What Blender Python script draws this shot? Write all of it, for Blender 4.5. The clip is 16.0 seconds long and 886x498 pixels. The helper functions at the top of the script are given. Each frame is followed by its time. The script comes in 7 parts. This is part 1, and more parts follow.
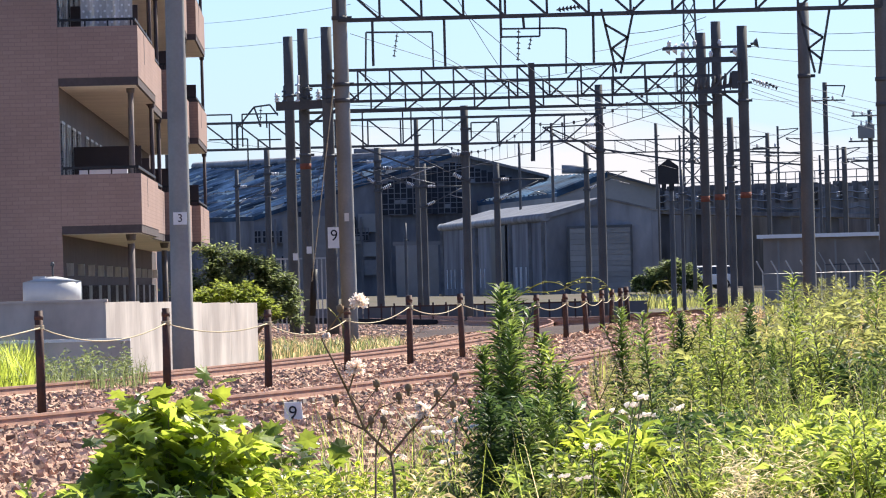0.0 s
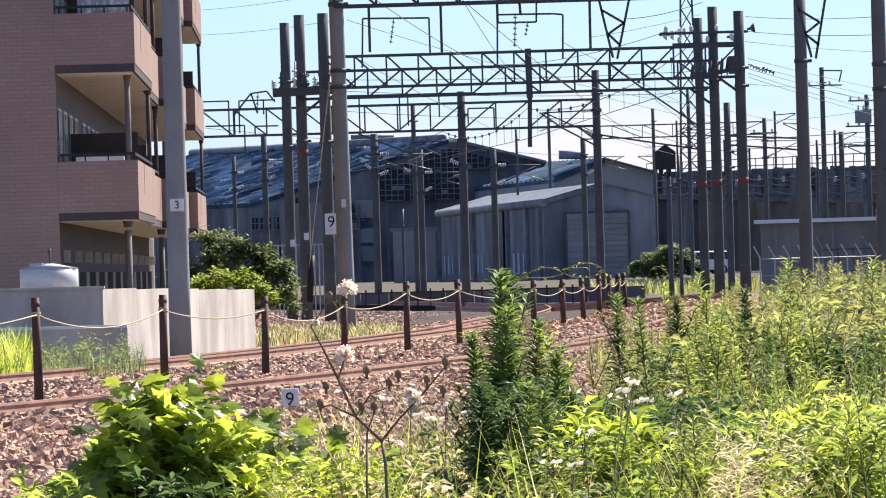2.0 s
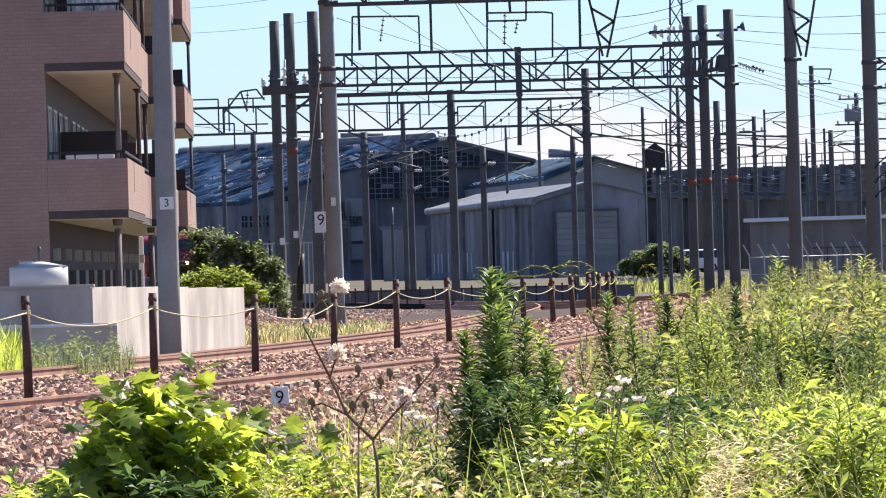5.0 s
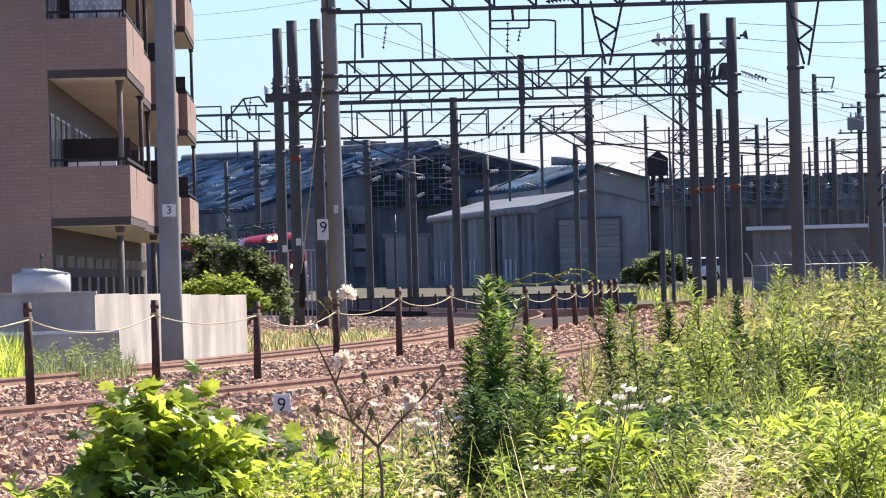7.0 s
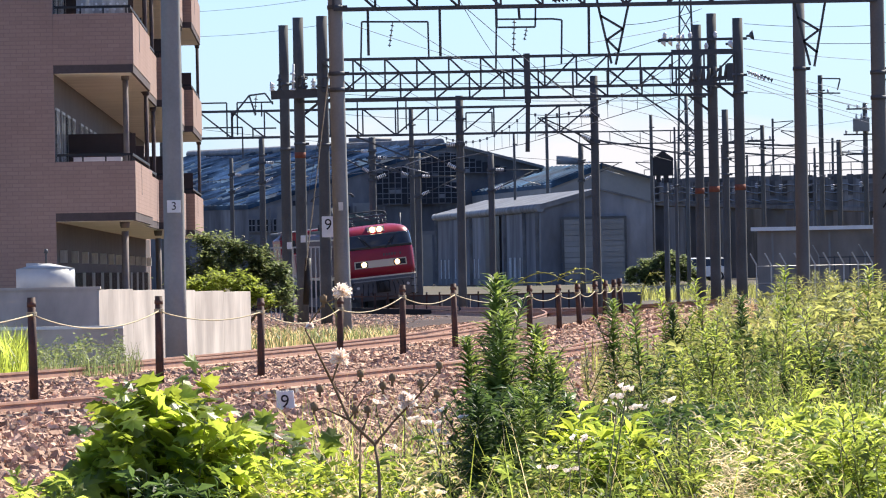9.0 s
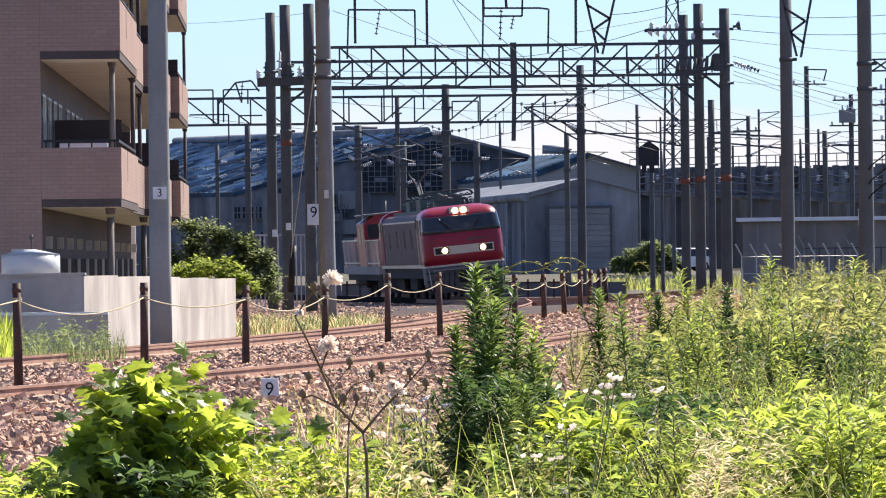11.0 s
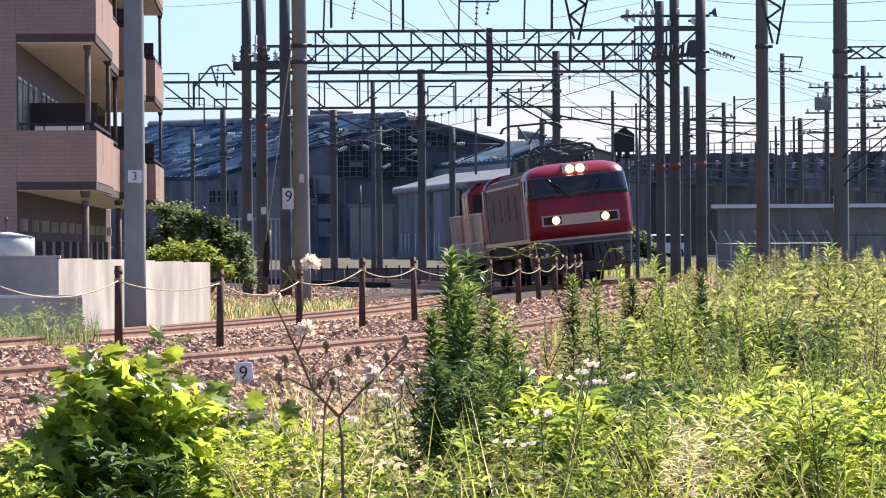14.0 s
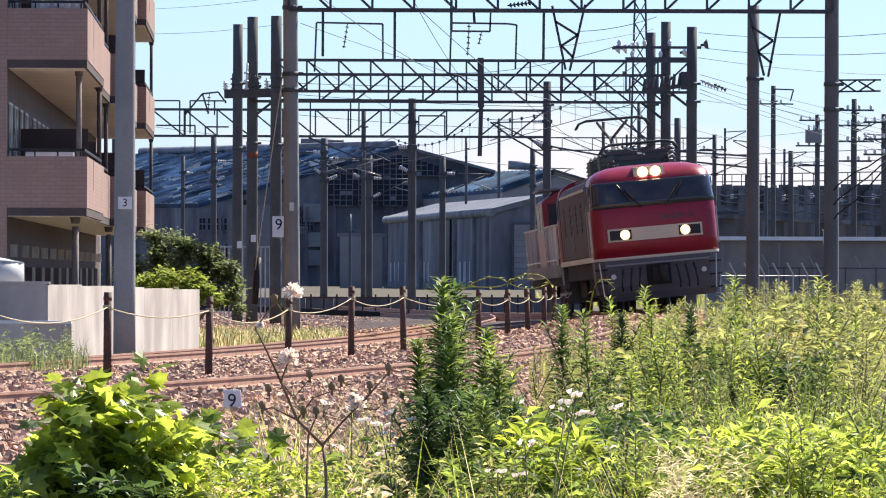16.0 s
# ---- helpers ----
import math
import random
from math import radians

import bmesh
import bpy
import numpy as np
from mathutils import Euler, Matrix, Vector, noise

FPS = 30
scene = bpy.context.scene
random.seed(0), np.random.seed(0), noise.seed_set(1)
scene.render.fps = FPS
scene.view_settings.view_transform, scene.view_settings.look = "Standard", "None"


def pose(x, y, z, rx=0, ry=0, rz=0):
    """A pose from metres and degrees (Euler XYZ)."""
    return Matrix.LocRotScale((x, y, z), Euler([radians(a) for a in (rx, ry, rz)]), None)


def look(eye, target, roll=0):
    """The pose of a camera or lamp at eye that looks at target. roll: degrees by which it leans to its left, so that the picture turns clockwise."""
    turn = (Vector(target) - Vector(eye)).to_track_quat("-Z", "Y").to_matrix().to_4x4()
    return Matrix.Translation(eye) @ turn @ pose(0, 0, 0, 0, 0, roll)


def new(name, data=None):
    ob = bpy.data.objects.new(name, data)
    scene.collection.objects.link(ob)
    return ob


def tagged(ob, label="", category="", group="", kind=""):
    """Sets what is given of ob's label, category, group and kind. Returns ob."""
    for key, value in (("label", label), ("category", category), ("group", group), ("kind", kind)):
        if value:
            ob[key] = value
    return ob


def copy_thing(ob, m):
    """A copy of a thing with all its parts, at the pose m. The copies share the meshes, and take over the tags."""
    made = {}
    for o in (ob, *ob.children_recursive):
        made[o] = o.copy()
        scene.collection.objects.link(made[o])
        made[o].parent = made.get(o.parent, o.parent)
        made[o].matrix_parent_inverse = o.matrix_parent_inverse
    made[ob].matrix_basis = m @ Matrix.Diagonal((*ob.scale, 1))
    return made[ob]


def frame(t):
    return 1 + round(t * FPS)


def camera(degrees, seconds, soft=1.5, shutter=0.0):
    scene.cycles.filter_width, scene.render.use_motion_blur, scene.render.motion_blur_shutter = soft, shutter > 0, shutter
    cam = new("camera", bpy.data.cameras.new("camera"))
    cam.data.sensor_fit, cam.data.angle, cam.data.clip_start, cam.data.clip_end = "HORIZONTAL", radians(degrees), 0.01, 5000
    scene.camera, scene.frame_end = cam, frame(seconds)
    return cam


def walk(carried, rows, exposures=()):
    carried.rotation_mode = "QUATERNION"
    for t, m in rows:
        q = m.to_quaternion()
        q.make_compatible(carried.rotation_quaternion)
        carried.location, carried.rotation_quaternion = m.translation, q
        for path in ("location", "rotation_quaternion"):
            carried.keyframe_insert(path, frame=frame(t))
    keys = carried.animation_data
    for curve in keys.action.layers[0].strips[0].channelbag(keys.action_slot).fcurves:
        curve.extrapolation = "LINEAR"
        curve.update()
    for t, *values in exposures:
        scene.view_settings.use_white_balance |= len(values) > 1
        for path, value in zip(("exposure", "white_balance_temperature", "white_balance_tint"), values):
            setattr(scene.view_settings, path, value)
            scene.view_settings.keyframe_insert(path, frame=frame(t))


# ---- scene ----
cam = camera(7.178, 16.0, soft=1.1)
PATH = [
    (0, pose(-0.000, -0.000, 1.600, 90.2476, 1.4897, 0.0064)),
    (0.5, pose(0.002, 0.000, 1.600, 90.2471, 1.6014, -0.0197)),
    (1, pose(0.007, 0.000, 1.600, 90.2257, 1.6218, -0.0297)),
    (1.5, pose(0.009, 0.000, 1.600, 90.1858, 1.6410, -0.0219)),
    (2, pose(0.011, 0.000, 1.600, 90.1331, 1.6385, -0.0132)),
    (2.5, pose(0.008, 0.000, 1.600, 90.0682, 1.7001, -0.0266)),
    (3, pose(0.019, 0.000, 1.600, 90.0213, 1.7596, -0.0464)),
    (3.5, pose(0.020, 0.000, 1.601, 90.0184, 1.7829, -0.0795)),
    (4, pose(0.007, -0.000, 1.600, 90.0324, 1.7622, -0.1089)),
    (4.5, pose(0.006, 0.000, 1.601, 90.0759, 1.6724, -0.1114)),
    (7, pose(0.012, 0.000, 1.600, 90.1791, 1.5107, -0.0770)),
    (7.5, pose(0.018, 0.000, 1.600, 90.1739, 1.4025, -0.0649)),
    (8, pose(0.014, 0.000, 1.601, 90.1690, 1.2997, -0.0544)),
    (10.5, pose(0.011, 0.000, 1.599, 90.1409, 0.7268, -0.1141)),
    (11, pose(0.007, 0.000, 1.600, 90.0701, 0.6750, -0.1629)),
    (11.5, pose(0.008, 0.000, 1.600, 89.9923, 0.6490, -0.1931)),
    (12, pose(0.013, 0.000, 1.599, 89.9321, 0.5687, -0.2107)),
    (12.5, pose(0.005, 0.000, 1.600, 89.8761, 0.5556, -0.2436)),
    (13, pose(0.002, -0.000, 1.598, 89.8636, 0.4359, -0.2875)),
    (13.5, pose(0.009, -0.000, 1.599, 89.8845, 0.3950, -0.3277)),
    (14, pose(0.009, 0.000, 1.599, 89.9474, 0.3414, -0.3670)),
    (14.5, pose(0.015, 0.000, 1.599, 90.0321, 0.2395, -0.3873)),
    (15, pose(0.008, 0.000, 1.600, 90.1111, 0.1466, -0.4033)),
    (15.5, pose(0.018, 0.000, 1.599, 90.1646, 0.0099, -0.4240)),
    (16, pose(0.007, -0.000, 1.599, 90.1862, -0.1764, -0.4521)),
]
walk(cam, PATH)

# ---- light ----
SUN = Vector((0.68, 0.80, 1.05)).normalized()
world = bpy.data.worlds.new("sky")
scene.world = world
world.use_nodes = True
wn = world.node_tree
bg = wn.nodes["Background"]
sky = wn.nodes.new("ShaderNodeTexSky")
sky.sky_type, sky.sun_disc = "NISHITA", False
sky.sun_elevation = math.asin(SUN.z)
sky.sun_rotation = math.atan2(SUN.x, SUN.y)
sky.air_density, sky.dust_density, sky.ozone_density = 1.0, 0.3, 2.5
# thin white clouds low over the horizon
co = wn.nodes.new("ShaderNodeTexCoord")
mp = wn.nodes.new("ShaderNodeMapping")
mp.inputs["Scale"].default_value = (16, 16, 46)
nz = wn.nodes.new("ShaderNodeTexNoise")
nz.inputs["Scale"].default_value, nz.inputs["Detail"].default_value = 1.3, 6
sep = wn.nodes.new("ShaderNodeSeparateXYZ")
low = wn.nodes.new("ShaderNodeMapRange")
low.inputs["From Min"].default_value, low.inputs["From Max"].default_value = 0.040, 0.012
low.inputs["To Min"].default_value, low.inputs["To Max"].default_value = -0.30, 0.16
high = wn.nodes.new("ShaderNodeMapRange")
high.inputs["From Min"].default_value, high.inputs["From Max"].default_value = 0.06, 0.28
high.inputs["To Min"].default_value, high.inputs["To Max"].default_value = 0.0, 0.27
both = wn.nodes.new("ShaderNodeMath")
add = wn.nodes.new("ShaderNodeMath")
ramp = wn.nodes.new("ShaderNodeMapRange")
ramp.inputs["From Min"].default_value, ramp.inputs["From Max"].default_value = 0.5, 0.68
mix = wn.nodes.new("ShaderNodeMix")
mix.data_type = "RGBA"
wn.links.new(co.outputs["Generated"], mp.inputs["Vector"])
wn.links.new(mp.outputs[0], nz.inputs["Vector"])
wn.links.new(co.outputs["Generated"], sep.inputs[0])
wn.links.new(sep.outputs["Z"], low.inputs["Value"])
wn.links.new(nz.outputs[0], add.inputs[0])
wn.links.new(sep.outputs["Z"], high.inputs["Value"])
wn.links.new(low.outputs[0], both.inputs[0])
wn.links.new(high.outputs[0], both.inputs[1])
wn.links.new(both.outputs[0], add.inputs[1])
wn.links.new(add.outputs[0], ramp.inputs["Value"])
wn.links.new(ramp.outputs[0], mix.inputs["Factor"])
tint = wn.nodes.new("ShaderNodeMix")
tint.data_type, tint.blend_type = "RGBA", "MULTIPLY"
tint.inputs["Factor"].default_value = 1.0
tint.inputs[7].default_value = (0.73, 0.95, 1.48, 1)
wn.links.new(sky.outputs[0], tint.inputs[6])
wn.links.new(tint.outputs[2], mix.inputs[6])
mix.inputs[7].default_value = (8.3, 8.1, 8.5, 1)
wn.links.new(mix.outputs[2], bg.inputs[0])
bg.inputs[1].default_value = 0.057
sun_data = bpy.data.lights.new("sun", "SUN")
sun_data.energy, sun_data.angle, sun_data.color = 5.0, radians(0.5), (1.0, 0.93, 0.81)
sun = new("sun", sun_data)
sun.matrix_basis = look(SUN * 100, (0, 0, 0))
scene.view_settings.exposure = 1.08


# ---- materials ----
def mat(name, base, rough=0.8, metal=0.0, var=None, scale=1.0, fine=30.0, bump=0.15, amount=0.6, spread=0.25, gloss=0.3, trans=0.0, coords="Object", stretch=(1, 1, 1)):
    """Base colour broken up by a large and a fine noise, with per-object variation and fine relief."""
    m = bpy.data.materials.new(name)
    m.use_nodes = True
    t = m.node_tree
    b = t.nodes["Principled BSDF"]
    b.inputs["Roughness"].default_value, b.inputs["Metallic"].default_value = rough, metal
    b.inputs["Specular IOR Level"].default_value = gloss
    tc = t.nodes.new("ShaderNodeTexCoord")
    mpn = t.nodes.new("ShaderNodeMapping")
    mpn.inputs["Scale"].default_value = stretch
    n1, n2 = t.nodes.new("ShaderNodeTexNoise"), t.nodes.new("ShaderNodeTexNoise")
    n1.inputs["Scale"].default_value, n1.inputs["Detail"].default_value = scale, 5
    n2.inputs["Scale"].default_value, n2.inputs["Detail"].default_value = fine, 3
    t.links.new(tc.outputs[coords], mpn.inputs[0])
    for n in (n1, n2):
        t.links.new(mpn.outputs[0], n.inputs["Vector"])
    mr = t.nodes.new("ShaderNodeMapRange")
    mr.inputs["From Min"].default_value, mr.inputs["From Max"].default_value = 0.35, 0.65
    t.links.new(n1.outputs[0], mr.inputs["Value"])
    mul = t.nodes.new("ShaderNodeMath")
    mul.operation, mul.inputs[1].default_value = "MULTIPLY", amount
    t.links.new(mr.outputs[0], mul.inputs[0])
    mx = t.nodes.new("ShaderNodeMix")
    mx.data_type = "RGBA"
    mx.inputs[6].default_value = (*base, 1)
    mx.inputs[7].default_value = (*(var or tuple(c * 0.6 for c in base)), 1)
    t.links.new(mul.outputs[0], mx.inputs["Factor"])
    hsv = t.nodes.new("ShaderNodeHueSaturation")
    t.links.new(mx.outputs[2], hsv.inputs["Color"])
    oi, sm, fm = t.nodes.new("ShaderNodeNewGeometry"), t.nodes.new("ShaderNodeMapRange"), t.nodes.new("ShaderNodeMath")
    sm.inputs["To Min"].default_value, sm.inputs["To Max"].default_value = 1 - spread, 1 + spread
    t.links.new(oi.outputs["Random Per Island"], sm.inputs["Value"])
    f2 = t.nodes.new("ShaderNodeMapRange")
    f2.inputs["To Min"].default_value, f2.inputs["To Max"].default_value = 1 - spread, 1 + spread
    t.links.new(n2.outputs[0], f2.inputs["Value"])
    fm.operation = "MULTIPLY"
    t.links.new(sm.outputs[0], fm.inputs[0])
    t.links.new(f2.outputs[0], fm.inputs[1])
    t.links.new(fm.outputs[0], hsv.inputs["Value"])
    t.links.new(hsv.outputs[0], b.inputs["Base Color"])
    if bump:
        bp = t.nodes.new("ShaderNodeBump")
        bp.inputs["Strength"].default_value, bp.inputs["Distance"].default_value = bump, 0.02
        t.links.new(n2.outputs[0], bp.inputs["Height"])
        t.links.new(bp.outputs[0], b.inputs["Normal"])
    if trans:
        tr = t.nodes.new("ShaderNodeBsdfTranslucent")
        ms = t.nodes.new("ShaderNodeMixShader")
        ms.inputs[0].default_value = trans
        hs2 = t.nodes.new("ShaderNodeHueSaturation")
        hs2.inputs["Hue"].default_value, hs2.inputs["Saturation"].default_value, hs2.inputs["Value"].default_value = 0.485, 0.97, 3.1
        t.links.new(hsv.outputs[0], hs2.inputs["Color"])
        t.links.new(hs2.outputs[0], tr.inputs["Color"])
        out = t.nodes["Material Output"]
        t.links.new(b.outputs[0], ms.inputs[1])
        t.links.new(tr.outputs[0], ms.inputs[2])
        t.links.new(ms.outputs[0], out.inputs["Surface"])
    return m


def glow(name, colour, strength):
    m = bpy.data.materials.new(name)
    m.use_nodes = True
    b = m.node_tree.nodes["Principled BSDF"]
    b.inputs["Base Color"].default_value = (*colour, 1)
    b.inputs["Emission Color"].default_value = (*colour, 1)
    b.inputs["Emission Strength"].default_value = strength
    return m


CONCRETE = mat("concrete", (0.64, 0.57, 0.50), 0.9, scale=0.9, fine=9, var=(0.30, 0.255, 0.225), stretch=(1, 1, 0.5), spread=0.10, amount=0.7, bump=0.06)
POLE = mat("pole_concrete", (0.30, 0.30, 0.285), 0.85, scale=0.7, fine=18, spread=0.12)
POLE_DARK = mat("pole_dark_concrete", (0.155, 0.153, 0.144), 0.85, scale=0.8, fine=18, spread=0.16, var=(0.10, 0.098, 0.09))
POLE_BROWN = mat("pole_weathered", (0.105, 0.104, 0.10), 0.85, scale=0.9, fine=18, spread=0.2, var=(0.055, 0.053, 0.05))
STEEL = mat("dark_steel", (0.10, 0.105, 0.11), 0.6, 0.4, scale=1.2, fine=20, spread=0.15)
WIRE = mat("wire", (0.10, 0.10, 0.11), 0.6, 0.3, bump=0)
CERAMIC = mat("porcelain", (0.72, 0.71, 0.68), 0.25, scale=4, fine=10, bump=0, amount=0.3, gloss=0.5)
RUST = mat("rusty_rail", (0.36, 0.21, 0.15), 0.75, 0.1, scale=3, fine=30, var=(0.20, 0.11, 0.08))
RAIL_TOP = mat("rail", (0.22, 0.19, 0.17), 0.45, 0.6, scale=3, fine=30)
SLEEPER = mat("sleeper", (0.26, 0.22, 0.19), 0.9, scale=3, fine=20)
STONE = mat("ballast_stone", (0.62, 0.395, 0.27), 0.92, scale=2.2, fine=25, var=(0.20, 0.115, 0.08), spread=0.55, bump=0.4)
# bed colour darkened to paint the shadows between the ballast stones
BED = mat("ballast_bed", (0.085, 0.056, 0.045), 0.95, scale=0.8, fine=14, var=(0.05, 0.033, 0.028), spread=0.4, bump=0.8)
SOIL = mat("soil", (0.115, 0.092, 0.066), 0.95, scale=0.25, fine=9, var=(0.07, 0.075, 0.036), bump=0.6)
POST = mat("old_post", (0.045, 0.032, 0.030), 0.7, 0.1, scale=3, fine=20, var=(0.14, 0.06, 0.035), spread=0.2)
ROPE = mat("rope", (0.50, 0.43, 0.28), 0.9, scale=6, fine=60, spread=0.15)
TILE = mat("brick_tile", (0.39, 0.262, 0.208), 0.75, scale=0.5, fine=16, var=(0.30, 0.198, 0.158), spread=0.10)


def coursed(m, w, h):
    """Lays fine tile courses with recessed joints over a material."""
    t = m.node_tree
    b = t.nodes["Principled BSDF"]
    tc = t.nodes.new("ShaderNodeTexCoord")
    sp, ad, cb = t.nodes.new("ShaderNodeSeparateXYZ"), t.nodes.new("ShaderNodeMath"), t.nodes.new("ShaderNodeCombineXYZ")
    br = t.nodes.new("ShaderNodeTexBrick")
    br.inputs["Scale"].default_value = 1.0
    br.inputs["Brick Width"].default_value, br.inputs["Row Height"].default_value = w, h
    br.inputs["Mortar Size"].default_value = 0.008
    br.inputs["Color1"].default_value, br.inputs["Color2"].default_value = (1, 1, 1, 1), (0.90, 0.89, 0.89, 1)
    br.inputs["Mortar"].default_value = (0.80, 0.80, 0.81, 1)
    t.links.new(tc.outputs["Object"], sp.inputs[0])
    t.links.new(sp.outputs["X"], ad.inputs[0])
    t.links.new(sp.outputs["Y"], ad.inputs[1])
    t.links.new(ad.outputs[0], cb.inputs["X"])
    t.links.new(sp.outputs["Z"], cb.inputs["Y"])
    t.links.new(cb.outputs[0], br.inputs["Vector"])
    mx = t.nodes.new("ShaderNodeMix")
    mx.data_type, mx.blend_type = "RGBA", "MULTIPLY"
    mx.inputs["Factor"].default_value = 1.0
    old = b.inputs["Base Color"].links[0].from_socket
    t.links.new(old, mx.inputs[6])
    t.links.new(br.outputs["Color"], mx.inputs[7])
    t.links.new(mx.outputs[2], b.inputs["Base Color"])


coursed(TILE, 0.24, 0.08)
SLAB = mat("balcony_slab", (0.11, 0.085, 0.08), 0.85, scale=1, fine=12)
SOFFIT = mat("cream_soffit", (0.86, 0.81, 0.71), 0.8, scale=0.7, fine=8, amount=0.3, spread=0.08)
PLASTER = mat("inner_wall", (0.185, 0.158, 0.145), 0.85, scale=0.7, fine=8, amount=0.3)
DARK = mat("dark_panel", (0.065, 0.045, 0.042), 0.5, scale=1, fine=9, spread=0.1)
GLASS = mat("dark_window", (0.03, 0.035, 0.04), 0.08, scale=1, fine=3, bump=0, gloss=0.6)
CURTAIN = mat("curtain", (0.62, 0.60, 0.56), 0.9, scale=2, fine=16, stretch=(6, 6, 1))
FRAME = mat("window_frame", (0.50, 0.49, 0.47), 0.4, 0.3, bump=0)
TANK = mat("tank_coating", (0.55, 0.56, 0.56), 0.5, scale=1.2, fine=10, amount=0.4, spread=0.08)
BLUE_ROOF = mat("blue_roof", (0.045, 0.105, 0.18), 0.7, 0.0, scale=0.5, fine=2.5, var=(0.02, 0.032, 0.05), spread=0.45, bump=0.05, gloss=0.15, amount=1.0, stretch=(1, 0.15, 1))
# pale blue that paints sky reflection onto the roof seams
BLUE_PALE = mat("blue_roof_glint", (0.34, 0.45, 0.56), 0.5, 0.0, scale=0.35, fine=2.5, var=(0.03, 0.05, 0.08), spread=0.5, bump=0.05, gloss=0.2, amount=1.0)
GREY_ROOF = mat("grey_roof", (0.24, 0.245, 0.25), 0.6, 0.1, scale=0.7, fine=3, var=(0.12, 0.12, 0.125), spread=0.25, amount=0.9)
SHED = mat("shed_wall", (0.225, 0.232, 0.245), 0.9, scale=0.35, fine=2.5, var=(0.075, 0.075, 0.082), spread=0.25, stretch=(1, 1, 0.35), amount=0.9)
SHED_LIGHT = mat("shed_boards", (0.22, 0.22, 0.22), 0.9, scale=0.2, fine=3, var=(0.13, 0.13, 0.13), spread=0.2)
SHUTTER = mat("shutter", (0.27, 0.27, 0.26), 0.7, 0.1, scale=0.3, fine=4, amount=0.5, spread=0.1)
VIADUCT = mat("viaduct_concrete", (0.205, 0.2, 0.198), 0.9, scale=0.3, fine=1.5, var=(0.065, 0.065, 0.065), spread=0.25, stretch=(1, 1, 0.4), amount=0.9)
STUCCO = mat("stucco", (0.30, 0.265, 0.23), 0.9, scale=0.7, fine=4, var=(0.17, 0.15, 0.13), spread=0.14, amount=0.85, stretch=(1, 1, 0.4))
WHITE = mat("white_paint", (0.78, 0.78, 0.76), 0.5, scale=2, fine=12, amount=0.2, spread=0.06)
BLACK = mat("black_paint", (0.02, 0.02, 0.022), 0.5, scale=2, fine=12, spread=0.1)
ORANGE = mat("orange_band", (0.22, 0.075, 0.045), 0.8, scale=2, fine=12)
RED = mat("loco_red", (0.25, 0.009, 0.024), 0.34, scale=0.6, fine=6, amount=0.3, spread=0.08, gloss=0.4, bump=0.02)
LOCO_GREY = mat("loco_grey", (0.115, 0.08, 0.082), 0.6, scale=0.5, fine=6, amount=0.35, spread=0.08, bump=0.03, gloss=0.1)
SKIRT = mat("loco_skirt", (0.12, 0.115, 0.12), 0.6, scale=0.8, fine=6, amount=0.4, spread=0.1)
CREAM = mat("loco_cream", (0.55, 0.47, 0.36), 0.4, amount=0.15, spread=0.05, bump=0)
UNDER = mat("underframe", (0.03, 0.028, 0.027), 0.8, scale=1, fine=8)
ROOF_GEAR = mat("roof_gear", (0.10, 0.13, 0.12), 0.6, 0.2, scale=2, fine=9)
LAMP = glow("headlight_glow", (1.0, 0.78, 0.46), 7.0)
LAMP_RIM = glow("headlight_reflector", (1.0, 0.62, 0.28), 1.1)
PANE = mat("dark_pane", (0.03, 0.034, 0.042), 0.7, scale=1, fine=5, bump=0, gloss=0.15)
LEAF = mat("leaf", (0.10, 0.142, 0.026), 0.5, scale=2, fine=20, var=(0.046, 0.074, 0.016), spread=0.55, gloss=0.3, trans=0.45, bump=0.05)
LEAF_BRIGHT = mat("leaf_bright", (0.165, 0.205, 0.030), 0.5, scale=2, fine=20, var=(0.065, 0.10, 0.018), spread=0.55, gloss=0.3, trans=0.5, bump=0.05)
# dark weed leaves; the thickets use it to colour in shade
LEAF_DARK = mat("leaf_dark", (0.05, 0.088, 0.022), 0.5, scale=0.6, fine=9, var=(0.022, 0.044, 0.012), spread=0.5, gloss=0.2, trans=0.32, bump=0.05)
LEAF_SAGE = mat("leaf_sage", (0.185, 0.195, 0.052), 0.55, scale=2, fine=15, var=(0.09, 0.10, 0.03), spread=0.5, trans=0.45, gloss=0.4, bump=0.05)
LEAF_LIME = mat("leaf_lime", (0.22, 0.265, 0.024), 0.4, scale=3.5, fine=20, var=(0.085, 0.135, 0.018), spread=0.55, gloss=0.5, trans=0.50, amount=0.9, bump=0.05)
LEAF_FRESH = mat("leaf_fresh", (0.225, 0.275, 0.035), 0.45, scale=1.5, fine=20, var=(0.11, 0.16, 0.024), spread=0.5, gloss=0.4, trans=0.55, bump=0.05)
STRAW_PALE = mat("pale_straw", (0.50, 0.41, 0.24), 0.85, scale=3, fine=25, var=(0.36, 0.32, 0.14), spread=0.4, trans=0.4, bump=0)
STRAW = mat("dry_straw", (0.52, 0.42, 0.21), 0.8, scale=2, fine=20, var=(0.36, 0.29, 0.12), spread=0.35, trans=0.35, bump=0)
STEM = mat("stem", (0.16, 0.17, 0.06), 0.7, scale=3, fine=20, var=(0.17, 0.12, 0.06), spread=0.25, trans=0.0)
STEM_DRY = mat("dry_stem", (0.26, 0.17, 0.09), 0.8, scale=3, fine=20, spread=0.25)
LEAF_GREY = mat("leaf_grey", (0.125, 0.155, 0.055), 0.5, scale=1.5, fine=12, var=(0.045, 0.07, 0.026), spread=0.55, gloss=0.5, trans=0.4, bump=0.05)
